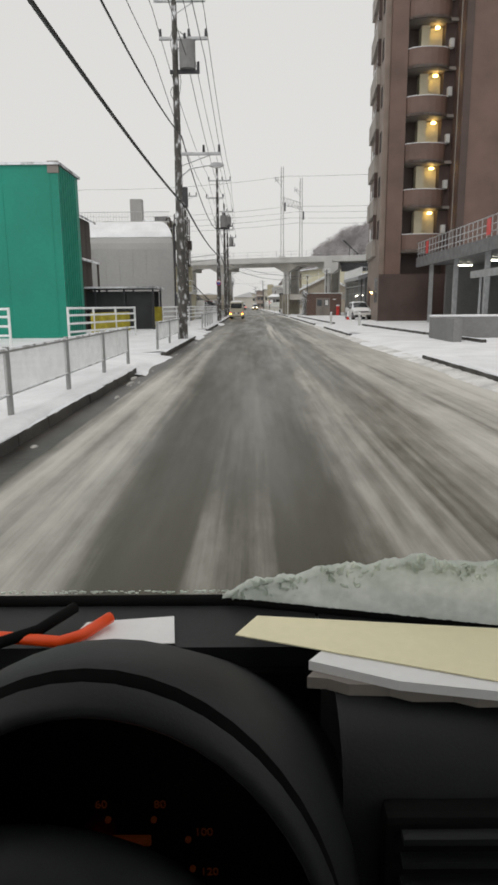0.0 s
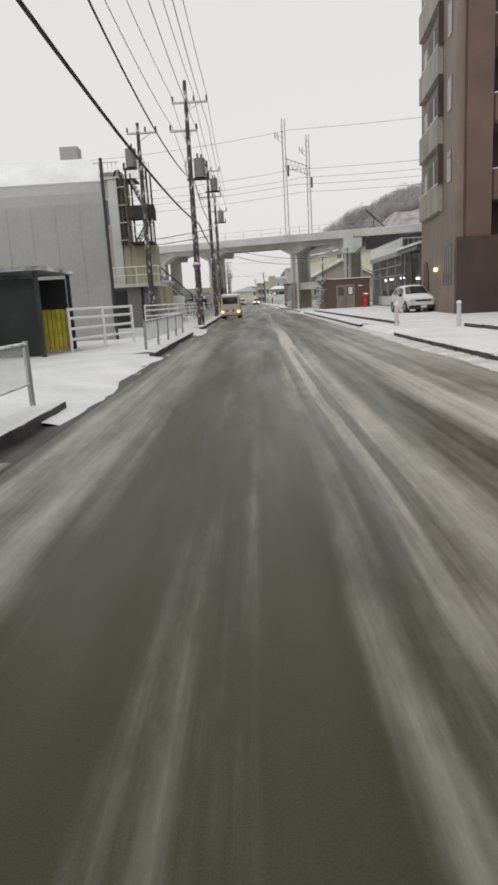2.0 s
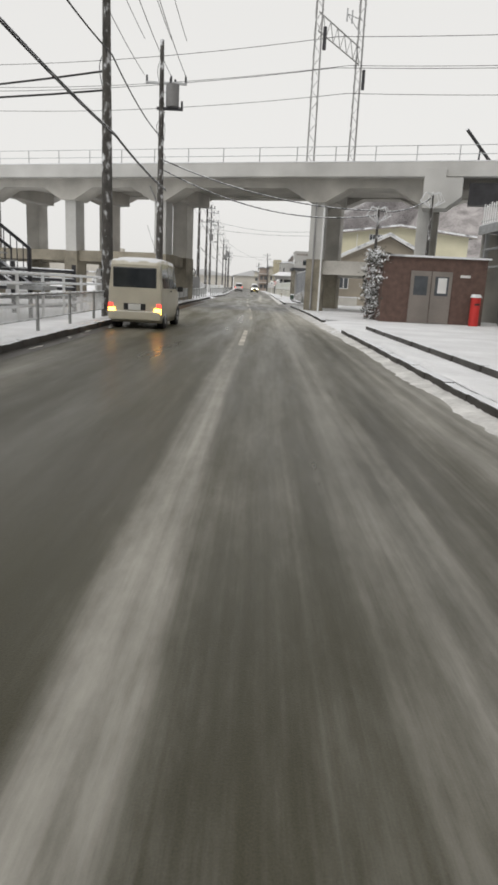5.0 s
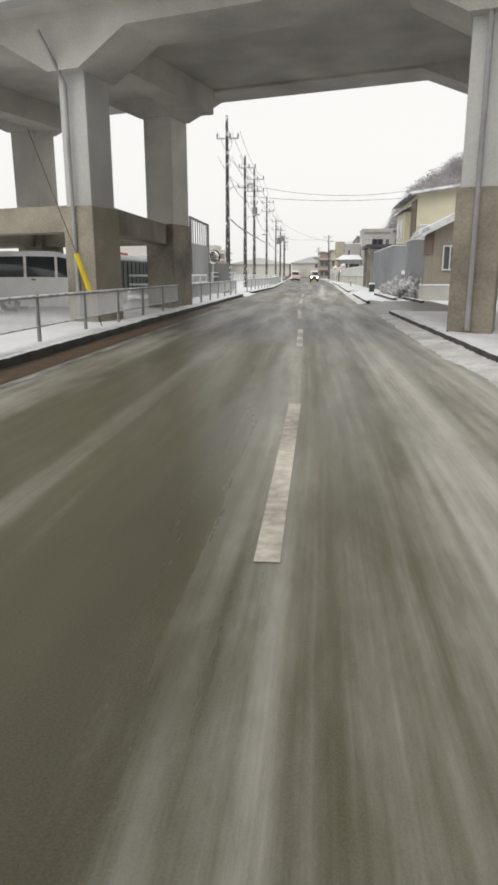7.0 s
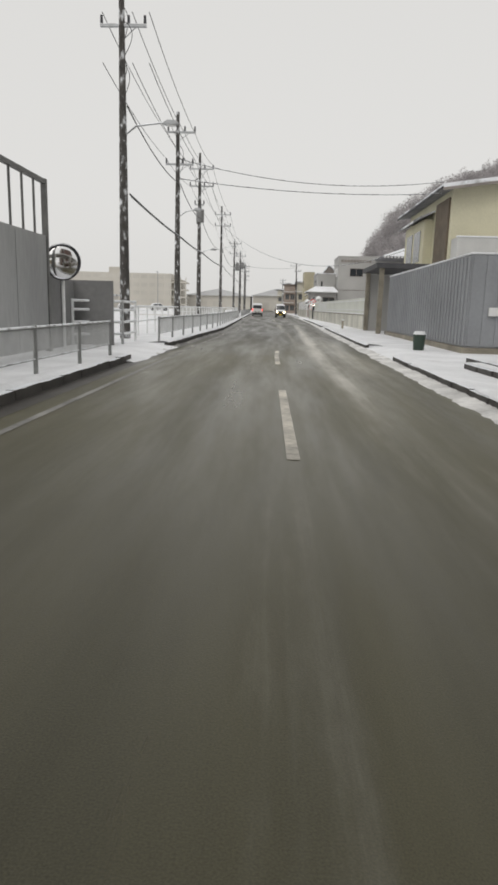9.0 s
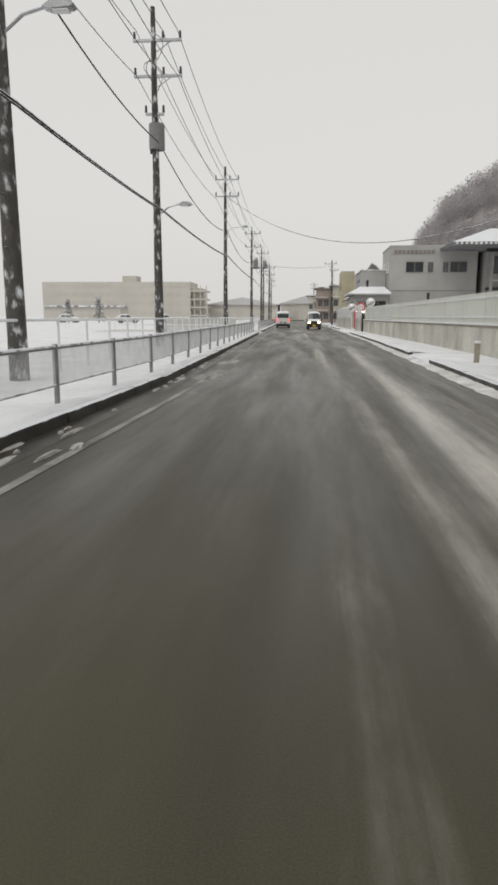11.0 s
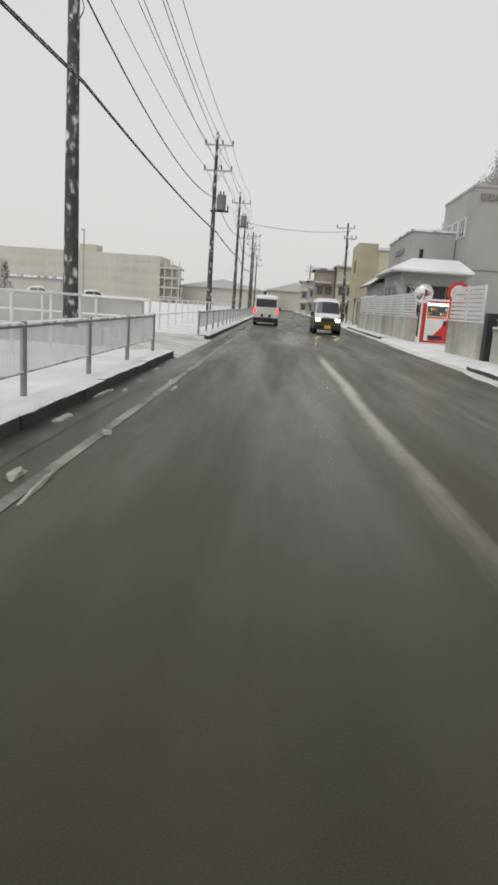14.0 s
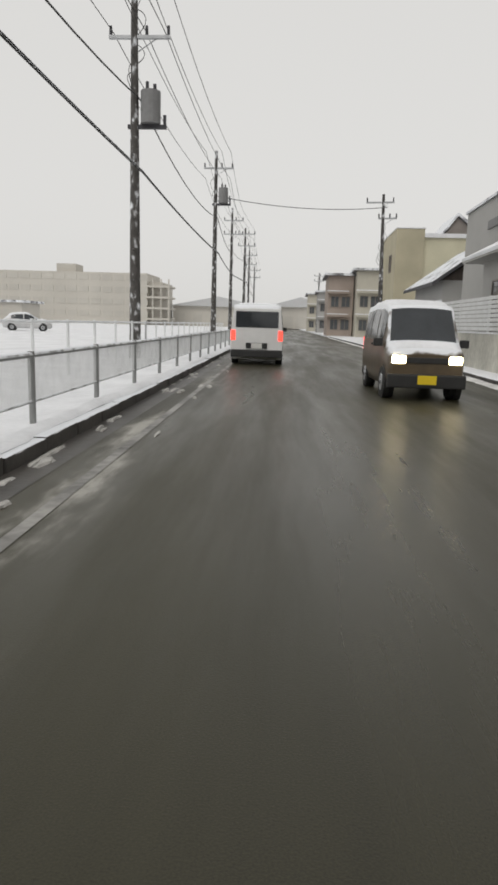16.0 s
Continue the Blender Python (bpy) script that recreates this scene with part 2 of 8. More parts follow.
    while len(when.color_ramp.elements) < len(ws):
        when.color_ramp.elements.new(0.5)
    for e, (v, k) in zip(when.color_ramp.elements, ws):
        e.position, e.color = v / 300, (k, k, k, 1)
    l.new(op("DIVIDE", sep.outputs[1], 300), when.inputs[0])
    amount = op("ADD", amount, op("MULTIPLY", op("MULTIPLY", cut.outputs[0], when.outputs[0]), op("MULTIPLY_ADD", patch, 0.8, 0.6)))
    # one long smear of slush that drifts from the other lane to the crown
    def over_y(pairs, top):
        r_ = n.new("ShaderNodeValToRGB")
        while len(r_.color_ramp.elements) < len(pairs):
            r_.color_ramp.elements.new(0.5)
        for e, (v, k) in zip(r_.color_ramp.elements, pairs):
            e.position, e.color = v / 300, (k / top,) * 3 + (1,)
        l.new(op("DIVIDE", sep.outputs[1], 300), r_.inputs[0])
        return op("MULTIPLY", r_.outputs[0], top)

    smear = n.new("ShaderNodeMapRange")
    smear.interpolation_type = "SMOOTHSTEP"
    smear.inputs[1].default_value, smear.inputs[2].default_value = 1.0, 0.0
    drift = op("SUBTRACT", over_y([(0, 2.2), (118, 2.25), (127, 1.95), (137, 1.58), (145, 1.28), (149, 1.1), (158, .83), (166, .85), (178, 1.06), (300, 1.1)], 3.0), 1.0)
    reach = over_y([(0, .45), (160, .45), (172, .22), (300, .22)], 1.0)
    l.new(op("DIVIDE", op("ABSOLUTE", op("SUBTRACT", wander, drift), 0), reach), smear.inputs[0])
    lay = over_y([(0, 0), (110, 0), (117, .15), (126, .22), (150, .30), (158, .26), (166, .12), (173, .14), (178, .46), (184, .46), (187, .02), (300, 0)], 1.0)
    amount = op("ADD", amount, op("MULTIPLY", op("MULTIPLY", smear.outputs[0], lay), op("MULTIPLY_ADD", patch, 1.2, 0.4)))
    twin = n.new("ShaderNodeMapRange")
    twin.interpolation_type = "SMOOTHSTEP"
    twin.inputs[1].default_value, twin.inputs[2].default_value = 0.4, 0.0
    l.new(op("ABSOLUTE", op("SUBTRACT", wander, 1.35), 0), twin.inputs[0])
    lay_2 = over_y([(0, 0), (115, 0), (124, .3), (154, .3), (164, .05), (300, 0)], 1.0)
    amount = op("ADD", amount, op("MULTIPLY", op("MULTIPLY", twin.outputs[0], lay_2), op("MULTIPLY_ADD", patch, 1.8, -0.05)))
    # slush spilt from the gutter over the edge line
    spill = n.new("ShaderNodeMapRange")
    spill.interpolation_type = "SMOOTHSTEP"
    spill.inputs[1].default_value, spill.inputs[2].default_value = 0.62, 0.1
    l.new(op("ABSOLUTE", op("ADD", wander, 2.72), 0), spill.inputs[0])
    blot = n.new("ShaderNodeMapRange")
    blot.inputs[1].default_value, blot.inputs[2].default_value = 0.52, 0.66
    l.new(noise_at(1.3, 0.34, 6, 0.6), blot.inputs[0])
    lay_3 = over_y([(0, 0), (112, 0), (122, .42), (182, .42), (220, .34), (300, .3)], 1.0)
    amount = op("ADD", amount, op("MULTIPLY", op("MULTIPLY", spill.outputs[0], blot.outputs[0]), lay_3))
    # churned slush in the other lane before the side lane
    side = n.new("ShaderNodeMapRange")
    side.interpolation_type = "SMOOTHSTEP"
    side.inputs[1].default_value, side.inputs[2].default_value = 1.3, 0.1
    l.new(op("ABSOLUTE", op("SUBTRACT", wander, 1.9), 0), side.inputs[0])
    sl = n.new("ShaderNodeValToRGB")
    ss = [(0, 0), (114, 0), (125, .32), (136, .32), (150, .22), (168, .18), (182, .1), (300, .1)]
    while len(sl.color_ramp.elements) < len(ss):
        sl.color_ramp.elements.new(0.5)
    for e, (v, k) in zip(sl.color_ramp.elements, ss):
        e.position, e.color = v / 300, (k, k, k, 1)
    l.new(op("DIVIDE", sep.outputs[1], 300), sl.inputs[0])
    amount = op("ADD", amount, op("MULTIPLY", op("MULTIPLY", side.outputs[0], sl.outputs[0]), op("MULTIPLY_ADD", patch, 1.6, 0.2)))
    thin = op("MULTIPLY_ADD", fade.outputs[0], 0.65, 0.42)
    amount = op("ADD", amount, op("MULTIPLY", op("MULTIPLY", op("SUBTRACT", streak, 0.5), 0.74), thin))
    amount = op("ADD", amount, op("MULTIPLY", op("MULTIPLY", op("SUBTRACT", patch, 0.5), 0.62), thin))
    scuff = noise_at(3.2, 0.9, 9, 0.7)
    amount = op("ADD", amount, op("MULTIPLY", op("SUBTRACT", scuff, 0.5), 0.34))
    mask = n.new("ShaderNodeMapRange")
    mask.interpolation_type = "SMOOTHSTEP"
    mask.inputs[1].default_value, mask.inputs[2].default_value = 0.16, 0.80
    l.new(amount, mask.inputs[0])
    asphalt = n.new("ShaderNodeValToRGB")
    asphalt.color_ramp.elements[0].color, asphalt.color_ramp.elements[1].color = (0.0275, 0.0255, 0.0140, 1), (0.082, 0.0750, 0.042, 1)
    asphalt.color_ramp.elements[0].position, asphalt.color_ramp.elements[1].position = 0.3, 0.75
    l.new(op("MULTIPLY_ADD", grit, 0.5, op("MULTIPLY", patch, 0.6)), asphalt.inputs[0])
    # asphalt tone along the road: deck shade painted dark, veil and sheen painted pale
    painted_light = n.new("ShaderNodeValToRGB")
    light_stops = [(0, .72), (60, .82), (80, 1.0), (87, 1.75), (95, 1.6), (98, .7), (101, .7), (104, 1.5), (124, 1.6), (136, .7), (300, .66)]
    while len(painted_light.color_ramp.elements) < len(light_stops):
        painted_light.color_ramp.elements.new(0.5)
    for e, (v, k) in zip(painted_light.color_ramp.elements, light_stops):
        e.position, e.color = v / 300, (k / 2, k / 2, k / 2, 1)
    l.new(op("DIVIDE", sep.outputs[1], 300), painted_light.inputs[0])
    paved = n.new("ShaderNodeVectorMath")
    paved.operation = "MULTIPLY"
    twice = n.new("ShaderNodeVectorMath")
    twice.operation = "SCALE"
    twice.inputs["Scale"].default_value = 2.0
    l.new(asphalt.outputs[0], paved.inputs[0]), l.new(painted_light.outputs[0], paved.inputs[1]), l.new(paved.outputs[0], twice.inputs[0])
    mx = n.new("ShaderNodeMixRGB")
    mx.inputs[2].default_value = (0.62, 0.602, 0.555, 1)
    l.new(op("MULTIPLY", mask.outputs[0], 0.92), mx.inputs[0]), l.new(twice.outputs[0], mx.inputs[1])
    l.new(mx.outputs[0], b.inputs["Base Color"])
    wet = n.new("ShaderNodeMapRange")
    wet.interpolation_type = "SMOOTHSTEP"
    wet.inputs[1].default_value, wet.inputs[2].default_value, wet.inputs[3].default_value, wet.inputs[4].default_value = 0.25, 0.75, 0.24, 0.52
    l.new(noise_at(1.1, 0.10, 7, 0.62), wet.inputs[0])
    l.new(op("MULTIPLY_ADD", mask.outputs[0], 0.3, wet.outputs[0]), b.inputs["Roughness"])
    b.inputs["Specular IOR Level"].default_value = 0.33
    bp = n.new("ShaderNodeBump")
    bp.inputs["Strength"].default_value, bp.inputs["Distance"].default_value = 0.2, 0.006
    l.new(op("ADD", grit, op("MULTIPLY", noise_at(9, 3, 6, 0.65), 0.7)), bp.inputs["Height"]), l.new(bp.outputs[0], b.inputs["Normal"])
    return m


M["road"] = road_material()
M["yellow_board"] = mat("faded_yellow_board", (0.44, 0.37, 0.04), 0.7, var=0.35, scale=3, fine=20, bump=0.2)
M["line"] = mat("worn_road_paint", (0.45, 0.42, 0.36), 0.5, var=0.7, scale=1.1, fine=14, bump=0.1)


# ---- mesh helpers ----
def tufts(centres, n, spread, size, seed):
    """A cloud of small three-cornered tufts round the given centres."""
    r = np.random.default_rng(seed)
    centres = np.array(centres, float)
    c = centres[r.integers(0, len(centres), n)] + r.normal(0, spread, (n, 3))
    c[:, 2] = np.maximum(c[:, 2], 0.16)
    t = c[:, None, :] + r.normal(0, 1, (n, 3, 3)) * r.uniform(0.5, 1.2, (n, 1, 1)) * size
    bm = bmesh.new()
    for q in t:
        bm.faces.new([bm.verts.new(p) for p in q])
    return bm


def part(name, bm, material, parent=None, label="", smooth=False, kind=""):
    me = bpy.data.meshes.new(name)
    bmesh.ops.recalc_face_normals(bm, faces=bm.faces)
    bm.to_mesh(me)
    bm.free()
    me.materials.append(material)
    if smooth:
        for p in me.polygons:
            p.use_smooth = True
    ob = new(name, me)
    ob.parent = parent
    return tagged(ob, label=label, kind=kind)


def shared(name, me, parent, m=None):
    ob = new(name, me)
    ob.parent = parent
    if m is not None:
        ob.matrix_basis = m
    return ob


def thing(name, label, category, group="", at=None):
    e = tagged(new(name), label, category, group)
    e.empty_display_size = 0.3
    if at is not None:
        e.matrix_basis = at
    return e


def setting(ob, label=""):
    return tagged(ob, label=label, kind="structure")


def box(bm, x0, x1, y0, y1, z0, z1, bevel=0.0):
    g = bmesh.ops.create_cube(bm, size=1, matrix=Matrix.Translation(((x0 + x1) / 2, (y0 + y1) / 2, (z0 + z1) / 2)) @ Matrix.Diagonal((abs(x1 - x0), abs(y1 - y0), abs(z1 - z0), 1)))
    if bevel:
        vs = set(g["verts"])
        es = [e for e in bm.edges if e.verts[0] in vs and e.verts[1] in vs]
        bmesh.ops.bevel(bm, geom=es, offset=bevel, segments=2, affect="EDGES", profile=0.6)
    return bm


def bx(*a, **k):
    return box(bmesh.new(), *a, **k)


def rod(bm, p0, p1, r0, r1=None, seg=8):
    p0, p1 = Vector(p0), Vector(p1)
    r1 = r0 if r1 is None else r1
    d = p1 - p0
    m = Matrix.Translation((p0 + p1) / 2) @ d.to_track_quat("Z", "Y").to_matrix().to_4x4()
    bmesh.ops.create_cone(bm, cap_ends=True, segments=seg, radius1=r0, radius2=r1, depth=d.length, matrix=m)
    return bm


def rods(*items, seg=8):
    bm = bmesh.new()
    for it in items:
        rod(bm, *it, seg=seg)
    return bm


def tube(bm, pts, r, seg=5):
    """A tube along points."""
    rings = []
    pts = [Vector(p) for p in pts]
    for i, p in enumerate(pts):
        d = (pts[min(i + 1, len(pts) - 1)] - pts[max(i - 1, 0)]).normalized()
        a = d.cross(Vector((0, 0, 1)))
        a = Vector((1, 0, 0)) if a.length < 1e-4 else a.normalized()
        c = a.cross(d)
        rings.append([bm.verts.new(p + r * (math.cos(k * math.tau / seg) * a + math.sin(k * math.tau / seg) * c)) for k in range(seg)])
    for q, w in zip(rings, rings[1:]):
        for k in range(seg):
            bm.faces.new((q[k], q[(k + 1) % seg], w[(k + 1) % seg], w[k]))
    bm.faces.new(rings[0]), bm.faces.new(rings[-1])
    return bm


def sag(p, q, drop, n=14):
    p, q = Vector(p), Vector(q)
    return [p.lerp(q, i / n) - Vector((0, 0, drop * 4 * (i / n) * (1 - i / n))) for i in range(n + 1)]


def sheet(rows):
    """A surface through rows of points."""
    bm = bmesh.new()
    vs = [[bm.verts.new(p) for p in r] for r in rows]
    for a, b in zip(vs, vs[1:]):
        for i in range(len(a) - 1):
            bm.faces.new((a[i], a[i + 1], b[i + 1], b[i]))
    return bm


def prism(poly, axis, a, b):
    """A polygon in the two other axes, drawn out along an axis from a to b."""
    bm = bmesh.new()
    put = {"x": lambda u, v, w: (w, u, v), "y": lambda u, v, w: (u, w, v), "z": lambda u, v, w: (u, v, w)}[axis]
    lo = [bm.verts.new(put(u, v, a)) for u, v in poly]
    hi = [bm.verts.new(put(u, v, b)) for u, v in poly]
    bm.faces.new(lo), bm.faces.new(hi)
    for i in range(len(poly)):
        j = (i + 1) % len(poly)
        bm.faces.new((lo[i], lo[j], hi[j], hi[i]))
    return bm


def along(table, y):
    return float(np.interp(y, [a for a, _ in table], [b for _, b in table]))


LEFT = [(-60, -2.72), (60, -2.75), (100, -3.05), (128, -3.0), (145, -2.65), (160, -3.0), (180, -3.5), (205, -4.1), (300, -6.6), (420, -10.0)]
RIGHT = [(-60, 3.85), (92, 3.9), (110, 3.5), (135, 3.5), (165, 3.65), (200, 3.35), (225, 3.0), (300, 0.8), (420, -2.8)]
xl = lambda y: along(LEFT, y)
xr = lambda y: along(RIGHT, y)
MIDDLE = [(-60, 0.55), (40, 0.72), (50, 0.92), (64, 0.94), (88, 1.15), (98, 0.97), (107, 0.70), (125, 0.45), (150, 0.7), (160, 0.72), (167, 0.48), (183, -0.1), (205, -0.6), (300, -2.9), (420, -6.4)]
centre = lambda y: along(MIDDLE, y)

# ---- ground, road, kerbs ----
LEFT_RUNS = [(-6, 19.3), (23.7, 33.2), (41.8, 52.6), (58.0, 90), (90, 122), (127.5, 182.5), (190, 262)]
RIGHT_RUNS = [(-6, 22), (34.7, 44.5), (51, 79), (85, 104), (111.9, 123.4), (129.5, 150.2), (154.5, 184), (200.8, 218), (226, 262)]


def dropped(runs):
    return [(a[1], b[0]) for a, b in zip(runs, runs[1:]) if b[0] - a[1] > 0.5]


def inset(runs, y):
    """How far behind the kerb line the pavement's step stands: further where the kerb is dropped."""
    return 0.8 if any(a + 0.02 < y < b - 0.02 for a, b in dropped(runs)) else 0.15


ys = sorted({-60 + 2.5 * i for i in range(140)} | {e + d for q in (LEFT_RUNS, RIGHT_RUNS) for g in dropped(q) for e in g for d in (-0.03, 0.03)}) + [300, 340, 420, 700, 2500]
rows = []
for y in ys:
    a, c = xl(min(y, 420)) - inset(LEFT_RUNS, y), xr(min(y, 420)) + inset(RIGHT_RUNS, y)
    z = 0.13
    rows.append([(-2500, y, z), (-200, y, z), (-40, y, z), (-12, y, z), (a, y, z), (a, y, -0.12), (c, y, -0.12), (c, y, z), (12, y, z), (40, y, z), (200, y, z), (2500, y, z)])
setting(part("ground", sheet(rows), M["snow"]), "flat ground under fresh trodden snow")
bm = bmesh.new()
uvl = bm.loops.layers.uv.new("UVMap")
ry = [-60 + 2.0 * i for i in range(241)]
prev = None
for y in ry:
    a, b, c = xl(y) - 0.02, centre(y), xr(y) + 0.02
    row = []
    for i in range(9):
        v = bm.verts.new((a + (b - a) * i / 4 if i < 5 else b + (c - b) * (i - 4) / 4, y, 0.0))
        row.append((v, (-3.4 + 6.8 * i / 8, y)))
    if prev:
        for i in range(8):
            q = (prev[i], prev[i + 1], row[i + 1], row[i])
            f = bm.faces.new([v for v, _ in q])
            for lp, (_, t) in zip(f.loops, q):
                lp[uvl].uv = t
    prev = row
me = bpy.data.meshes.new("road")
bm.to_mesh(me), bm.free()
me.materials.append(M["road"])
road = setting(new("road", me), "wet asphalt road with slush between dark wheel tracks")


def strip(name, x, w, y0, y1, z, material, label, step=2.5):
    n = max(1, int((y1 - y0) / step))
    r = [[(x(y) - w / 2, y, z), (x(y) + w / 2, y, z)] for y in [y0 + (y1 - y0) * i / n for i in range(n + 1)]]
    return setting(part(name, sheet(r), material), label)


M["edge_paint"] = mat("scuffed_edge_paint", (0.22, 0.214, 0.20), 0.5, var=0.85, scale=0.9, fine=9, bump=0.1)
# dirty slush lumps and broken ice left along the left gutter
def slush(name, y0, y1, off, n, seed, label):
    rng, vs, fs_ = random.Random(seed), [], []
    for _ in range(n):
        y = rng.uniform(y0, y1)
        if 181.5 < y < 190:
            continue
        x, a = xl(y) + off(rng), (xl(y + 1) - xl(y)) + rng.uniform(-0.06, 0.06)
        L, W, h = 0.06 + 0.42 * rng.random() ** 2.2, rng.uniform(0.02, 0.07), rng.uniform(0.012, 0.045)
        b, m = len(vs), 14
        for ring, (k, z) in enumerate(((1.0, 0.001), (0.7, h * 0.8), (0.25, h))):
            for i in range(m):
                t, j = math.tau * i / m, rng.uniform(0.65, 1.2)
                u, v = W * k * j * math.cos(t), L * k * j * math.sin(t)
                vs.append((x + u + a * v, y + v, z))
        for r_ in (0, 1):
            for i in range(m):
                p, q = b + r_ * m + i, b + r_ * m + (i + 1) % m
                fs_.append((p, q, q + m, p + m))
        fs_.append(tuple(b + 2 * m + i for i in range(m)))
    me = bpy.data.meshes.new(name)
    me.from_pydata(vs, [], fs_)
    me.materials.append(M["slush"])
    return tagged(new(name, me), label, "slush", kind="stuff")


M["slush"] = mat("dirty_slush", (0.42, 0.41, 0.385), 0.6, var=0.35, scale=5, fine=30, bump=0.5)
slush("gutter_slush", 124, 235, lambda r: r.choice((r.gauss(0.1, 0.05), r.gauss(0.16, 0.07), r.gauss(0.12, 0.05), r.uniform(0.2, 0.9))), 230, 8, "lumps of dirty slush lying along the gutter")
slush("kerb_slush", 10, 92, lambda r: r.uniform(0.05, 0.3), 45, 9, "lumps of grey slush fallen from the kerb")
strip("edge_line", lambda y: xl(y) + 0.7, 0.10, 84, 300, 0.005, M["edge_paint"], "worn white edge line on wet asphalt")
strip("gutter", lambda y: xl(y) + 0.17, 0.34, -6, 262, 0.003, mat("wet_gutter_concrete", (0.055, 0.05, 0.044), 0.35, var=0.6, scale=1.4, fine=14, bump=0.3), "dark wet concrete gutter beside the kerb")
for y0, y1 in ((73.7, 78.7), (85.2, 89.0), (94.4, 98.4), (102.1, 107.1), (112.1, 117.1), (122.1, 127.1)):
    strip("centre_line", centre, 0.12, y0, y1, 0.005, M["line"], "worn white centre line dash")

kerb_mesh = part("kerb_stone_pattern", bx(-0.15, 0, 0, 0.985, -0.1, 0.145, bevel=0.015), M["kerb"]).data
bpy.data.objects.remove(bpy.data.objects["kerb_stone_pattern"])


def kerb_row(name, edge, runs, side, label):
    k = tagged(new(name), label, kind="structure")
    for y0, y1 in runs:
        y = y0
        while y < y1 - 0.4:
            j = random.uniform(-0.008, 0.008)
            turn = math.atan2(edge(y + 1) - edge(y), 1)
            x = edge(y) + (0.15 if side > 0 else 0) + j
            shared("kerb_stone", kerb_mesh, k, Matrix.Translation((x, y, random.uniform(-0.01, 0.008))) @ Matrix.Rotation(-turn, 4, "Z"))
            y += 1.0
    return k


def kerb_snow(name, edge, runs, side, seed):
    """A ragged lip of snow along the top of the kerb."""
    rng, vs, fs_ = random.Random(seed), [], []
    for y0, y1 in runs:
        a, c, prev = 0.05, 0.03, None
        y = y0
        while y < y1:
            a = min(0.16, max(-0.015, a + rng.uniform(-0.035, 0.035)))
            c = min(0.065, max(0.008, c + rng.uniform(-0.014, 0.014)))
            b = len(vs)
            for d, z in ((a, 0.143), (a + 0.03, 0.145 + 0.6 * c), (a + 0.12, 0.145 + c), (0.36, 0.14 + 0.7 * c), (0.7, 0.128)):
                vs.append((edge(y) + side * d, y, z))
            if prev is not None:
                for i in range(4):
                    fs_.append((prev + i, prev + i + 1, b + i + 1, b + i))
            prev = b
            y += 0.16
    me = bpy.data.meshes.new(name)
    me.from_pydata(vs, [], fs_)
    me.materials.append(M["snow"])
    for p_ in me.polygons:
        p_.use_smooth = True
    return tagged(new(name, me), "ragged lip of snow along the kerb", "snow", kind="stuff")


def snow_ramp(name, edge, y0, y1, side, seed):
    """Snow sloping from the pavement to the road where the kerb is dropped."""
    rng, rows_ = random.Random(seed), []
    n = max(4, int((y1 - y0) / 0.3))
    w = 0.2
    for i in range(n + 1):
        y = y0 - 0.6 + (y1 - y0 + 0.65) * i / n
        w = min(0.42, max(0.05, w + rng.uniform(-0.07, 0.07)))
        j = lambda k: rng.uniform(-k, k)
        rows_.append([(edge(y) - side * w, y, 0.002), (edge(y) - side * (w - 0.07), y, 0.022 + j(0.006)), (edge(y) + side * 0.05, y, 0.05 + j(0.012)),
                      (edge(y) + side * 0.4, y, 0.105 + j(0.012)), (edge(y) + side * 0.76, y, 0.136), (edge(y) + side * 1.0, y, 0.136)])
    return setting(part(name, sheet(rows_), M["snow"], smooth=True), "snow sloping over the dropped kerb")


def road_edge_snow(name, edge, side, widths, seed, gap):
    """A ragged strip of ploughed snow lying on the road against the kerb."""
    rng, vs, fs_, prev, y, w = random.Random(seed), [], [], None, widths[0][0], 0.3
    while y < widths[-1][0]:
        if gap[0] < y < gap[1]:
            prev = None
            y += 0.12
            continue
        want = along(widths, y)
        w = min(want * 1.35, max(want * 0.55, w + rng.uniform(-0.03, 0.03) + 0.06 * (want - w)))
        b = len(vs)
        for d, z in ((w, 0.001), (w * 0.86, 0.014), (w * 0.6, 0.024 + rng.uniform(-0.006, 0.008)), (w * 0.3, 0.034 + rng.uniform(-0.008, 0.01)), (-0.02, 0.05 + rng.uniform(-0.012, 0.015))):
            vs.append((edge(y) - side * (d + rng.uniform(-0.015, 0.015)), y, z))
        if prev is not None:
            fs_ += [(prev + i, prev + i + 1, b + i + 1, b + i) for i in range(4)]
        prev = b
        y += 0.12
    me = bpy.data.meshes.new(name)
    me.from_pydata(vs, [], fs_)
    me.materials.append(M["gutter_snow"])
    for p_ in me.polygons:
        p_.use_smooth = True
    return tagged(new(name, me), "ragged strip of ploughed snow on the road beside the kerb", "snow", kind="stuff")


M["gutter_snow"] = mat("trodden_gutter_snow", (0.66, 0.655, 0.64), 0.75, var=0.3, scale=1.6, fine=14, bump=0.5, spec=0.25)
for side_, edge_of, runs_, skip in ((-1, xl, LEFT_RUNS, 182.5), (1, xr, RIGHT_RUNS, 104)):
    for y0, y1 in dropped(runs_):
        if y0 != skip:
            snow_ramp("snow_ramp", edge_of, y0, y1, side_, int(y0))
road_edge_snow("road_edge_snow", xr, 1, [(-6, 0.42), (40, 0.34), (60, 0.22), (80, 0.25), (88, 0.48), (100, 0.45), (112, 0.36), (125, 0.34), (140, 0.3), (165, 0.22), (262, 0.2)], 31, (103.9, 111.6))
kerb_snow("kerb_snow", xl, LEFT_RUNS, -1, 21)
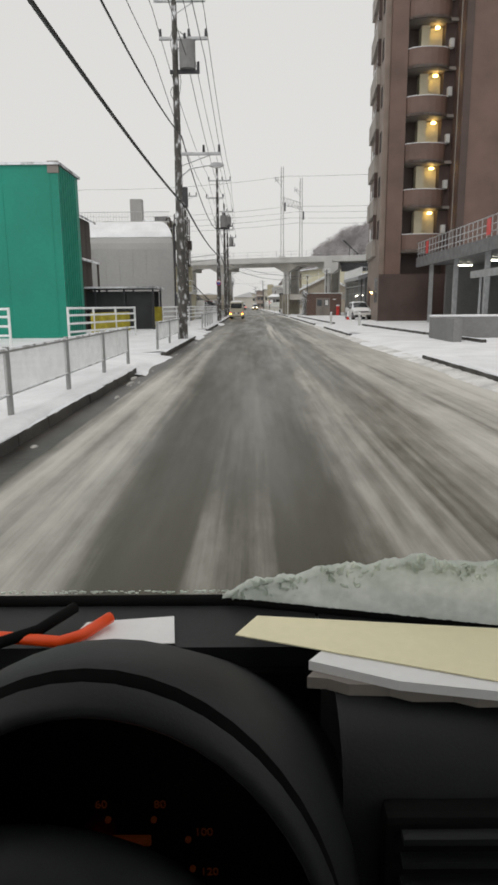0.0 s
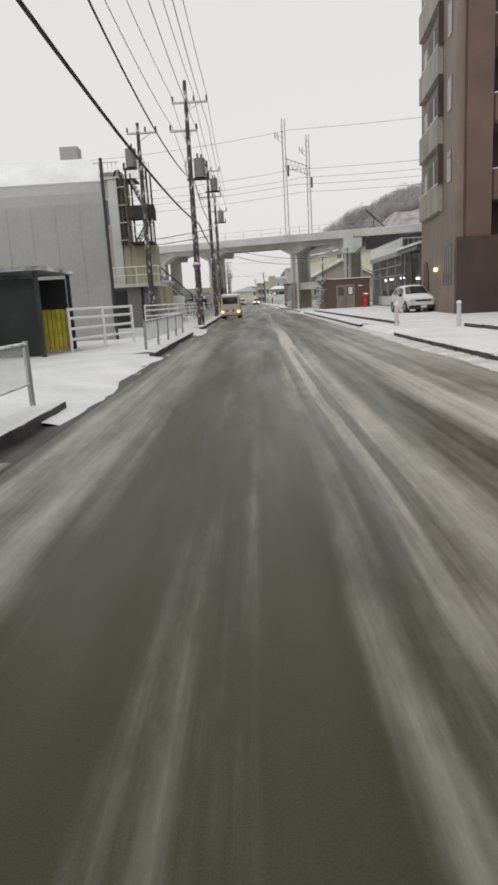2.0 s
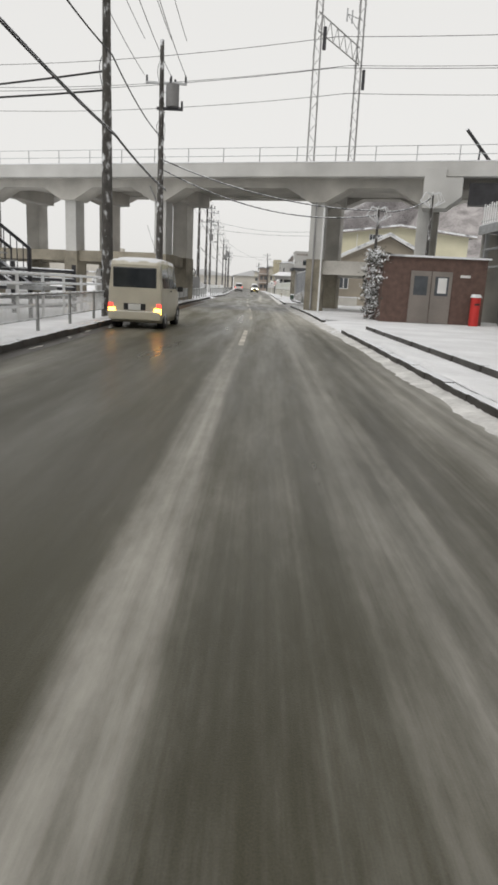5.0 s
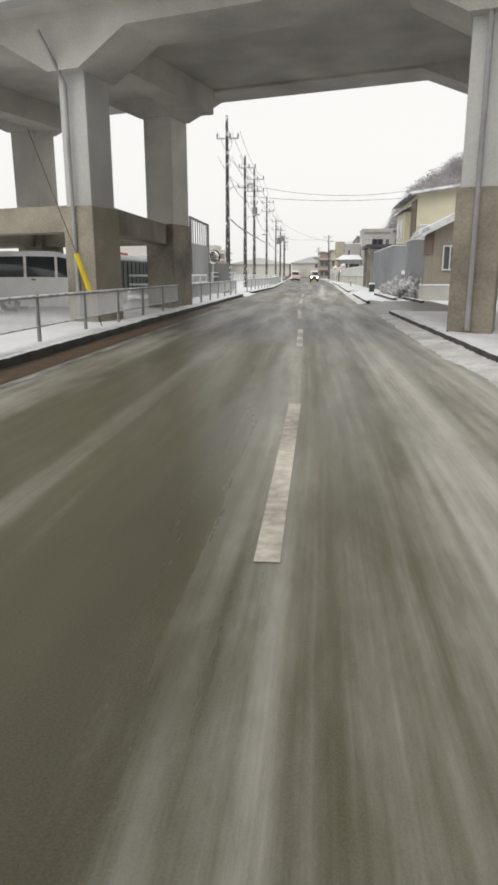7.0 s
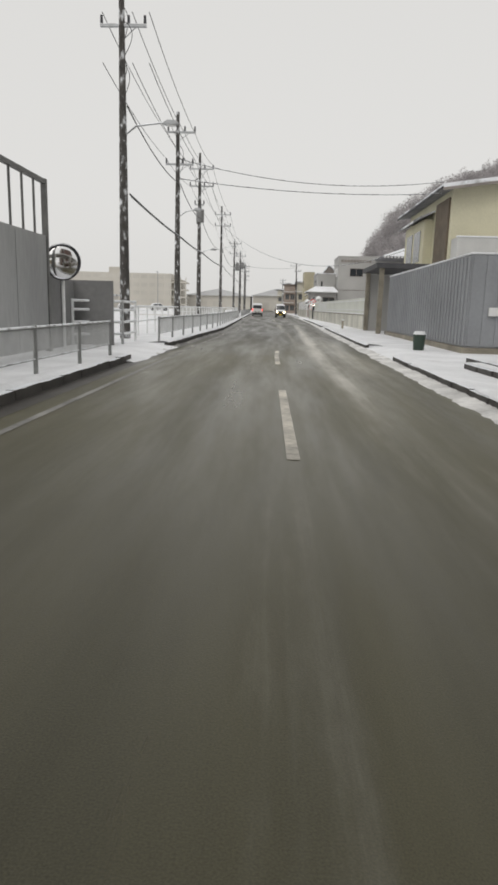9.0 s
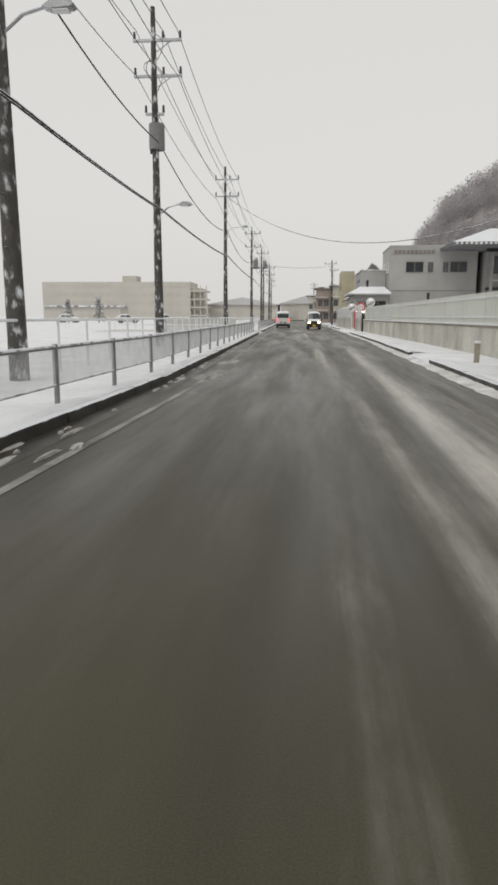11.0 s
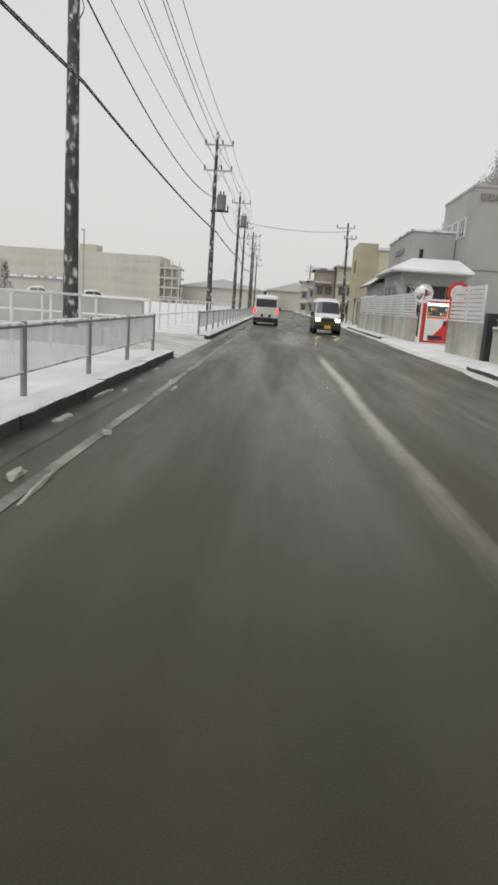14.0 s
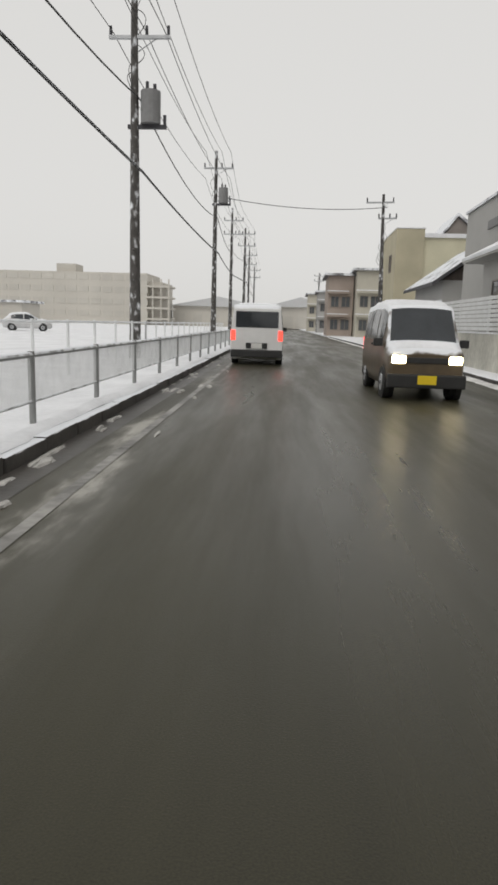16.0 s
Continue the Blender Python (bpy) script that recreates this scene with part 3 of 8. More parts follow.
kerb_snow("kerb_snow", xr, RIGHT_RUNS, 1, 22)
strip("leaf_litter", lambda y: xl(y) + 0.34, 0.5, 86, 109, 0.007, mat("wet_brown_leaf_litter", (0.085, 0.05, 0.024), 0.6, var=0.6, scale=5, fine=35, bump=0.6), "wet brown leaf litter in the gutter under the viaduct")
kerb_row("kerb_left", xl, LEFT_RUNS, -1, "dark wet concrete kerb capped with snow")
kerb_row("kerb_right", xr, RIGHT_RUNS, 1, "dark wet concrete kerb capped with snow")
bm = bmesh.new()
for y0, y1, x0, x1 in ((50, 80, 5.15, 4.85), (27, 46, 7.2, 6.4), (110, 123, 5.6, 5.2)):
    n = int((y1 - y0) / 1.5)
    for i in range(n):
        t0, t1 = i / n, (i + 0.97) / n
        xa = x0 + (x1 - x0) * (t0 + t1) / 2
        box(bm, xa - 0.08, xa + 0.08, y0 + (y1 - y0) * t0, y0 + (y1 - y0) * t1, 0.1, 0.24, bevel=0.015)
setting(part("inner_kerb", bm, M["kerb"]), "low dark kerb round a snowy parking lot")

# ---- railway viaduct ----
viaduct = thing("railway_viaduct", "grey concrete railway viaduct with haunched beams over the road", "viaduct")
# it crosses the road at a slant: built square, then turned about the column beside the right kerb
viaduct.matrix_basis = Matrix.Translation((4.25, 96.6, 0)) @ Matrix.Rotation(math.atan(-0.3), 4, "Z") @ Matrix.Translation((-4.75, -97.85, 0))
part("deck", bx(-70, 75, 96.2, 105.3, 6.92, 7.2), M["concrete"], viaduct)
part("parapet", prism([(96.0, 6.86), (96.3, 6.83), (96.45, 7.48), (96.0, 7.53)], "x", -70, 75), M["concrete_pale"], viaduct, "pale concrete parapet")
part("parapet", prism([(105.3, 6.95), (105.55, 6.95), (105.55, 7.53), (105.2, 7.48)], "x", -70, 75), M["concrete_pale"], viaduct)
part("girder", bx(12.6, 75, 96.3, 97.0, 5.6, 6.6), M["dark_steel"], viaduct, "dark steel edge girder")
part("snow_cap", bx(-70, 75, 95.98, 96.47, 7.53, 7.58, bevel=0.02), M["snow"], viaduct, "snow lying on the parapet")


def beam_row(y0, y1, posts, low, high, hw):
    """One longitudinal beam with sloping haunches at each column."""
    for a, b in zip(posts, posts[1:]):
        h = min(1.25, (b - a) / 4)
        poly = [(a, low), (a + hw, low), (a + hw + h, high), (b - hw - h, high), (b - hw, low), (b, low), (b, 6.95), (a, 6.95)]
        part("beam", prism(poly, "y", y0, y1), M["concrete"], viaduct)


NEAR = [-64, -58, -52, -46, -40, -34, -28, -22, -16, -10, -4.13, 5.03, 10.6, 16.6, 22.6, 28.6, 34.6, 40.6, 46.6]
FAR = [-65.5, -59.5, -53.5, -47.5, -41.5, -35.5, -29.5, -23.5, -17.5, -11.5, -5.87, 4.57, 10.5, 16.5, 22.5, 28.5, 34.5, 40.5]
beam_row(97.0, 98.5, NEAR, 5.75, 6.45, 0.42)
beam_row(104.1, 105.4, FAR, 6.32, 6.85, 0.6)
for x in NEAR:
    col = part("column", bx(x - 0.365, x + 0.365, 97.3, 98.27, 2.85, 5.9, bevel=0.03), M["concrete_pale"], viaduct)
    part("footing", bx(x - 0.43, x + 0.43, 97.22, 98.35, 0.1, 2.86, bevel=0.03), M["concrete_dark"], viaduct, "stained brown concrete column base")
for x in FAR:
    part("column", bx(x - 0.52, x + 0.52, 104.2, 105.35, 2.9, 6.4, bevel=0.04), M["concrete"], viaduct)
    part("footing", bx(x - 0.545, x + 0.545, 104.12, 105.45, 0.1, 2.95, bevel=0.04), M["concrete_dark"], viaduct)
for row, y0, y1 in ((NEAR, 97.5, 98.2), (FAR, 104.4, 105.3)):
    for a, b in zip(row, row[1:]):
        if a < 0 < b:
            continue
        z0, z1 = (2.3, 2.92) if a < 0 else (2.1, 2.82)
        part("tie_beam", bx(a + 0.36, b - 0.36, y0, y1, z0, z1), M["concrete_dark"] if a < 0 else M["concrete"], viaduct)
for x, q in zip(NEAR, FAR):
    if abs(x - q) < 2:
        part("tie_beam", prism([(x - 0.28, 98.3), (x + 0.28, 98.3), (q + 0.28, 104.2), (q - 0.28, 104.2)], "z", 2.3, 2.92), M["concrete_dark"], viaduct)
for x in NEAR[1:]:
    part("cross_beam", bx(x - 0.4, x + 0.4, 98.6, 104.1, 6.2, 6.95), M["concrete"], viaduct)
part("pier_head", prism([(10.5, 7.15), (11.5, 7.15), (11.5, 6.75), (12.3, 6.75), (12.3, 5.9), (11.6, 5.35), (10.5, 5.35)], "y", 95.6, 97.2), M["concrete_pale"], viaduct, "pale stepped pier head at the deck joint")
bm = bmesh.new()
for i in range(73):
    rod(bm, (-70 + 2 * i, 96.2, 7.5), (-70 + 2 * i, 96.2, 8.3), 0.025, seg=5)
for z in (7.9, 8.3):
    rod(bm, (-70, 96.2, z), (74, 96.2, z), 0.018, seg=5)
part("handrail", bm, M["steel"], viaduct, "thin steel handrail along the deck")
part("drain_pipe", rods(((-4.2, 97.15, 0.2), (-4.2, 97.15, 5.5), 0.045), ((-4.2, 97.15, 5.5), (-4.5, 96.7, 6.5), 0.045), seg=8), M["pole_pale"], viaduct)
part("drain_pipe", rods(((5.0, 97.1, 0.2), (5.0, 97.1, 6.4), 0.05), seg=8), M["pole_pale"], viaduct)


def catenary_mast(x, y, top, side):
    m = thing("catenary_mast", "slender grey lattice railway mast with an insulator bracket", "mast", "railway masts")
    bm = bmesh.new()
    w = 0.2
    for a, b in ((-w, -w), (w, -w), (w, w), (-w, w)):
        rod(bm, (x + a, y + b, 7.4), (x + a * 0.7, y + b * 0.7, top), 0.035, seg=5)
    n = int((top - 7.4) / 0.55)
    for i in range(n):
        z0, z1 = 7.4 + 0.55 * i, 7.95 + 0.55 * i
        s = -1 if i % 2 else 1
        rod(bm, (x - w * s, y - w, z0), (x + w * s, y - w, z1), 0.018, seg=4)
        rod(bm, (x - w, y - w * s, z0), (x - w, y + w * s, z1), 0.018, seg=4)
    part("lattice", bm, M["pole_pale"], m)
    part("base_block", bx(x - 0.45, x + 0.45, y - 0.4, y + 0.4, 6.9, 7.95, bevel=0.05), M["concrete_pale"], m)
    bm = rods(((x, y, top - 1.8), (x - 0.9 * side, y, top - 1.5), 0.03), ((x, y, top - 2.6), (x - 0.9 * side, y, top - 1.5), 0.025), ((x - 0.9 * side, y, top - 1.9), (x - 0.9 * side, y, top - 1.2), 0.05),
              ((x - 0.6 * side, y, top - 2.0), (x - 0.6 * side, y, top - 1.3), 0.05), seg=6)
    part("bracket", bm, M["steel"], m)
    part("insulator", rods(((x + 0.35, y, top - 5.6), (x + 0.35, y, top - 4.5), 0.1), seg=8), M["dark_steel"], m, "dark insulator")
    return m


catenary_mast(3.95, 98.3, 19.4, 1)
catenary_mast(6.85, 103.3, 18.9, 1)
bm = bmesh.new()
P0, P1 = Vector((3.95, 98.3, 15.6)), Vector((6.85, 103.3, 15.6))
for dz in (0, -0.9):
    rod(bm, P0 + Vector((0, 0, dz)), P1 + Vector((0, 0, dz)), 0.04, seg=5)
for i in range(12):
    a, b = P0.lerp(P1, i / 12), P0.lerp(P1, (i + 1) / 12)
    rod(bm, a + Vector((0, 0, 0 if i % 2 else -0.9)), b + Vector((0, 0, -0.9 if i % 2 else 0)), 0.025, seg=4)
tagged(part("catenary_beam", bm, M["pole_pale"]), "grey lattice beam between two railway masts", "beam")
for y, z in ((99.5, 14.4), (99.5, 12.9), (103.5, 14.2), (103.5, 12.7), (98.3, 18.0)):
    bm = bmesh.new()
    for x0, x1 in ((-70, -25), (-25, 5), (5, 40), (40, 75)):
        tube(bm, sag((x0, y, z), (x1, y, z), 0.5), 0.015, seg=4)
    part("overhead_wire", bm, M["wire"], viaduct, "thin overhead railway wire")

# ---- utility poles and lines along the pavement ----
bolt_mesh = part("step_bolt_pattern", rods(((0, 0.1, 0), (0, 0.3, 0), 0.012), seg=5), M["dark_steel"]).data
bpy.data.objects.remove(bpy.data.objects["step_bolt_pattern"])


def utility_pole(x, y, h, arms=(), drum=None, lamp=None, sign=False, r=0.17, lean=0.0, meter=False):
    p = thing("utility_pole", "dark concrete utility pole flecked with snow" + (", grey transformer" if drum else "") + (", street lamp" if lamp else ""), "utility pole", "poles along the road",
              at=Matrix.Translation((x, y, 0.1)) @ Matrix.Rotation(lean, 4, "Y"))
    part("shaft", rods(((0, 0, 0), (0, 0, h), r * 1.08, r * 0.5), seg=16), M["pole"], p)
    for i in range(int((h - 3) / 0.45)):
        shared("step_bolt", bolt_mesh, p, Matrix.Translation((0, 0, 2.4 + 0.45 * i)) @ Matrix.Rotation(math.pi * (1 - i % 2), 4, "Z"))
    for z, half, off in arms:
        arm = part("crossarm", bx(off - half, off + half, -0.05, 0.05, z - 0.05, z + 0.05, bevel=0.01), M["steel"], p)
        for s in (-1, 0.25, 1):
            part("insulator", rods(((off + s * half * 0.94, 0, z + 0.05), (off + s * half * 0.94, 0, z + 0.3), 0.05, 0.04), seg=8), M["dark_steel"], arm)
        part("brace", rods(((0, 0, z - 0.45), (off + half * 0.55, 0, z - 0.04), 0.018), seg=5), M["steel"], arm)
    if drum:
        z, s = drum
        d = part("transformer", rods(((s * 0.48, 0, z - 0.45), (s * 0.48, 0, z + 0.45), 0.29), seg=14), M["tarp"], p, "grey transformer drum", smooth=False)
        part("shelf", bx(-0.2, s * 0.95, -0.06, 0.06, z - 0.58, z - 0.47), M["dark_steel"], d)
        for u, v, za, zb in ((0.4, -0.1, 0.45, 0.68), (0.58, 0.1, 0.45, 0.68), (0.9, 0, -0.48, -0.2)):
            part("bushing", rods(((s * u, v, z + za), (s * u, v, z + zb), 0.05), seg=6), M["dark_steel"], d)
    if lamp:
        z, reach = lamp
        a = part("lamp_arm", tube(bmesh.new(), [(0, 0, z - 0.8), (0.12, 0, z - 0.25), (0.45, 0, z), (reach, 0, z + 0.12)], 0.03, seg=6), M["steel"], p)
        head = part("lamp_head", prism([(reach - 0.08, z + 0.08), (reach + 0.05, z + 0.04), (reach + 0.4, z + 0.06), (reach + 0.47, z + 0.1), (reach + 0.38, z + 0.17), (reach + 0.1, z + 0.19)], "y", -0.11, 0.11), M["steel"], a)
        part("lens", bx(reach + 0.08, reach + 0.36, -0.09, 0.09, z + 0.02, z + 0.045), M["white"], head, "pale lamp lens")
    if sign:
        disc = part("road_sign", rods(((0.0, -0.2, 3.12), (0.0, -0.23, 3.12), 0.2), seg=20), M["blue"], p, "round blue road sign, half covered in snow")
        part("sign_snow", prism([(0.17 * math.cos(math.pi * (i / 12 + 0.05)), 3.15 + 0.16 * math.sin(math.pi * (i / 12 + 0.05))) for i in range(12)], "y", -0.245, -0.232), M["snow"], disc, "snow stuck to the sign")
        part("sign_rim", tube(bmesh.new(), [(0.19 * math.cos(math.tau * i / 20), -0.23, 3.12 + 0.19 * math.sin(math.tau * i / 20)) for i in range(21)], 0.02, seg=5), M["red"], disc, "red rim")
    if meter:
        part("meter_box", bx(0.12, 0.32, -0.08, 0.08, 4.85, 5.55, bevel=0.02), M["dark_steel"], p)
    for i in range(6 if r > 0.1 else 0):
        a, z, drop, out = random.uniform(0, 6.3), random.uniform(h * 0.6, h * 0.95), random.uniform(0.5, 1.1), random.uniform(0.1, 0.3)
        pts = [((0.09 + out * math.sin(math.pi * k / 10)) * math.cos(a + 0.05 * k), (0.09 + out * math.sin(math.pi * k / 10)) * math.sin(a + 0.05 * k), z - drop * (k / 10) ** 1.4) for k in range(11)]
        part("jumper_cable", tube(bmesh.new(), pts, 0.012, seg=4), M["wire"], p)
    return p


POLES = [(-3.05, 1.0, 12.2), (-3.0, 31.0, 12.2), (-3.0, 60.6, 12.0), (-3.2, 79.5, 12.0), (-3.25, 90.5, 11.3), (-4.9, 129.6, 11.4), (-5.17, 143.5, 11.2), (-5.65, 157.5, 12.2), (-6.2, 183.2, 12.2), (-6.55, 211.2, 11.5),
         (-6.9, 233.0, 11.5), (-7.9, 253, 11.5), (-7.4, 262, 11.0), (-8.6, 284, 11.5), (-9.6, 310, 11.5)]
arms_full = [(11.3, 0.95, 0.15), (9.7, 0.95, 0.15)]
utility_pole(*POLES[0], arms=arms_full)
utility_pole(*POLES[1], arms=[(11.7, 0.9, 0.2), (10.5, 0.85, 0.3), (6.7, 0.8, 0.75)], lamp=(6.2, 1.2), drum=(9.95, 0.9), meter=True)
utility_pole(*POLES[2], arms=[(11.0, 0.9, 0.2), (9.7, 0.7, -0.2)], drum=(7.9, 1), sign=True)
utility_pole(*POLES[3], arms=[(11.2, 0.9, 0.1), (9.3, 0.9, 0.1)], drum=(10.2, 1))
utility_pole(*POLES[4], arms=[(9.6, 0.9, 0.2)], drum=(9.1, 1))
utility_pole(*POLES[5], arms=[(10.0, 0.75, 0.05)], lamp=(7.0, 1.4))
utility_pole(*POLES[6], arms=[(10.2, 0.75, 0.2), (8.6, 0.75, 0.1)], lamp=(6.2, 0.9))
utility_pole(*POLES[7], arms=[(11.1, 0.9, 0.15), (9.9, 0.9, 0.15), (8.6, 0.35, 0)], drum=(7.8, 0.12), lamp=(5.3, 0.9))
utility_pole(*POLES[8], arms=[(11.3, 0.9, 0.15), (10.1, 0.9, 0.15)], lamp=(7.8, 1.3))
utility_pole(*POLES[9], arms=[(10.75, 0.9, 0.15), (9.25, 0.9, 0.15)], drum=(7.35, 1))
utility_pole(*POLES[10], arms=[(10.5, 0.9, 0.15), (8.6, 0.5, 0.4)], drum=(8.9, 1))
for q in POLES[11:]:
    utility_pole(*q, arms=[(10.4, 0.9, 0.15), (9.2, 0.9, 0.15)])
utility_pole(-5.75, 62.2, 10.6, arms=[(10.1, 0.8, 0.2)], drum=(8.9, -1))
utility_pole(4.0, 236.0, 9.7, arms=[(9.2, 0.9, -0.2), (8.2, 0.6, 0.3)], lean=-0.03)
utility_pole(-5.1, 114.5, 5.3, arms=[(5.05, 0.22, -0.14)], r=0.06)
utility_pole(1.6, 300.0, 9.5, arms=[(9.0, 0.8, 0), (8.2, 0.8, 0)])


def line(name, label, pts, drop, r, material):
    t = thing(name, label, "cable", "lines on the poles")
    for p, q in zip(pts, pts[1:]):
        d = (Vector(q) - Vector(p)).length
        part("span", tube(bmesh.new(), sag(p, q, drop * (d / 28) ** 1.3), r, seg=5), material, t)
    return t


before = [(-3.05, -28.0, 12.2)] + POLES[:5]
after = POLES[5:]
for off, z in ((-0.75, 11.55), (0.4, 11.55), (1.05, 11.55), (-0.75, 10.0), (0.4, 10.0), (1.05, 10.0)):
    line("power_line", "thin black power line between utility poles", [(x + off, y, min(z, h + 0.1)) for x, y, h in before], 0.55, 0.013, M["wire"])
    line("power_line", "thin black power line between utility poles", [(x + off * 0.85, y, min(z, h + 0.1) - (1.0 if i < 2 else 0.5 if i == 4 else 0)) for i, (x, y, h) in enumerate(after)], 0.55, 0.013, M["wire"])
# height at which the telephone cable is tied to each pole
TIED = [(-28, 5.3), (1, 5.15), (31, 5.0), (60.6, 5.35), (90.5, 5.35), (129.6, 4.95), (143.5, 4.95), (157.5, 5.3), (183.2, 5.85), (211.2, 5.7), (233, 5.6), (310, 5.8)]
for some, zs, dt in ((before, 7.4, 0.35), (after, 7.7, 0.2)):
    line("service_cable", "black service cable sagging between utility poles", [(x + 0.15, y, zs) for x, y, h in some], 0.9, 0.022, M["wire"])
    line("telephone_cable", "thick black telephone cable crusted with snow", [(x + 0.22, y, along(TIED, y)) for x, y, h in some], dt, 0.034, M["cable"])
    line("telephone_cable", "black telephone cable with snow beside the thick one", [(x + 0.27, y, along(TIED, y) - 0.08) for x, y, h in some], dt - 0.01, 0.022, M["cable"])
for p, q, d in (((-5.17, 143.5, 9.0), (9.6, 146.2, 8.6), 0.7), ((-5.17, 143.5, 8.0), (9.7, 146.4, 8.0), 0.35), ((-6.2, 183.2, 10.3), (10.4, 157.7, 6.05), 2.7), ((4.0, 236.0, 9.0), (-6.9, 233.0, 9.0), 0.4)):
    tagged(part("service_drop", tube(bmesh.new(), sag(p, q, d, 20), 0.024, seg=5), M["cable"]), "cable with snow crossing high over the road", "cable", "lines over the road")
for p, q, d in (((-3.1, 79.5, 7.0), (-30, 84, 7.0), 0.8), ((-3.1, 79.5, 6.5), (-30, 78, 6.4), 0.9), ((-3.2, 90.5, 6.6), (6.85, 91.6, 5.0), 0.5), ((6.85, 91.6, 5.0), (9.3, 91.6, 5.7), 0.25), ((-3.2, 90.5, 6.2), (6.85, 91.6, 4.8), 0.8)):
    tagged(part("service_drop", tube(bmesh.new(), sag(p, q, d, 16), 0.03, seg=5), M["cable"]), "snow-laden service cable strung from a pole", "cable", "lines over the road")

# ---- pedestrian fences along the kerb ----
BAY = 2.5
bm = bmesh.new()
for i in range(1, 72):
    y = BAY * i / 72
    box(bm, -0.0025, 0.0025, y - 0.0025, y + 0.0025, 0.28, 0.76)
infill_mesh = part("pattern", bm, M["fence_paint"]).data
bpy.data.objects.remove(bpy.data.objects["pattern"])
bm = rods(((0, 0, 0.78), (0, BAY, 0.78), 0.03), ((0, 0, 0.28), (0, BAY, 0.28), 0.016), seg=8)
rail_mesh = part("pattern", bm, M["fence_rail"]).data
bpy.data.objects.remove(bpy.data.objects["pattern"])
post_mesh = part("pattern", rods(((0, 0, -0.05), (0, 0, 0.82), 0.036), seg=10), M["fence_rail"]).data
bpy.data.objects.remove(bpy.data.objects["pattern"])


def mesh_fence(y0, y1, inset=0.38, edge=xl, side=-1):
    f = thing("pedestrian_fence", "galvanised pedestrian fence with fine bars, snow on its top rail", "fence", "fences along the kerb")
    n = max(1, round((y1 - y0) / BAY))
    k = (y1 - y0) / (n * BAY)
    for i in range(n + 1):
        y = y0 + (y1 - y0) * i / n
        x = edge(y) + side * inset
        shared("post", post_mesh, f, Matrix.Translation((x, y, 0.13)))
        if i < n:
            q = edge(y + BAY * k) + side * inset
            m = Matrix.Translation((x, y, 0.13)) @ Matrix.Rotation(-math.atan2(q - x, BAY * k), 4, "Z") @ Matrix.Diagonal((1, k, 1, 1))
            shared("rail", rail_mesh, f, m)
            tagged(shared("bar_panel", infill_mesh, f, m), kind="stuff")
    return f


for a, b in ((-4, 20.1), (24.8, 33.5), (42.8, 52.3), (60.6, 88), (88.6, 105.2), (107.4, 121.5), (127.8, 181.9), (190.2, 262)):
    mesh_fence(a, b)


def pipe_fence(pts, rails=(0.35, 0.65, 0.95, 1.2), r=0.04, label="white-painted pipe fence with four rails under snow", panels=()):
    f = thing("pipe_fence", label, "fence", "white pipe fences")
    for p, q in zip(pts, pts[1:]):
        p, q = Vector((*p, 0.13)), Vector((*q, 0.13))
        n = max(1, round((q - p).length / 2.0))
        for i in range(n + 1):
            c = p.lerp(q, i / n)
            part("post", rods((c - Vector((0, 0, 0.1)), c + Vector((0, 0, rails[-1] + 0.05)), r * 1.15), seg=8), M["white_pipe"], f)
        for z in rails:
            part("rail", rods((p + Vector((0, 0, z)), q + Vector((0, 0, z)), r), seg=8), M["white_pipe"], f)
    for (a, b, z0, z1) in panels:
        d = Vector((b[0] - a[0], b[1] - a[1], 0))
        n = max(3, int(d.length / 0.16))
        for i in range(n):
            c = Vector((a[0], a[1], 0)) + d * (i + 0.5) / n
            part("yellow_board", bx(c.x - 0.05, c.x + 0.05, c.y - 0.02, c.y + 0.02, z0, z1), M["yellow_board"], f, "faded yellow board")
    return f


pipe_fence([(-13, 26.8), (-8.2, 27.0)])
pipe_fence([(-7.0, 29.6), (-5.6, 35.4)], panels=(((-6.6, 31.4), (-5.75, 34.9), 0.35, 1.15),))
pipe_fence([(-5.5, 44.2), (-4.3, 47.6)], panels=(((-6.0, 43.4), (-5.5, 44.3), 0.2, 1.35),))
pipe_fence([(-6.1, 61.6), (-4.5, 63.2)])
pipe_fence([(-6.6, 63.6), (-5.0, 69.0), (-4.95, 71.5)])
pipe_fence([(-7.5, 71.5), (-4.9, 72.5), (-4.6, 86)])
pipe_fence([(-8.5, 108.2), (-4.7, 109), (-4.55, 118)], rails=(0.4, 0.75, 1.1))
pipe_fence([(-5.4, 125.2), (-4.2, 126.2), (-4.2, 128)], rails=(0.3, 0.65, 1.0, 1.25))
pipe_fence([(-4.9, 130), (-5.3, 157), (-5.9, 183)], rails=(0.55, 1.1), r=0.028, label="two-rail white pipe fence along a snowy field")
pipe_fence([(-5.9, 190.5), (-6.4, 212), (-8.2, 250)], rails=(0.55, 1.1), r=0.028, label="two-rail white pipe fence along a snowy field")
pipe_fence([(-17, 189.8), (-5.9, 190.5)], rails=(0.45, 1.05), label="two-rail white pipe fence along a side lane")

# ---- buildings on the left before the viaduct ----
def panel_lines(bm, axis, at, lo, hi, step, z0, z1, proud=0.03, w=0.06):
    n = int((hi - lo) / step)
    for i in range(n + 1):
        c = lo + step * i
        if axis == "y":
            box(bm, c - w / 2, c + w / 2, at - proud, at, z0, z1)
        else:
            box(bm, at, at + proud, c - w / 2, c + w / 2, z0, z1)


def house(name, label, category, at=None):
    return thing(name, label, category, at=at)


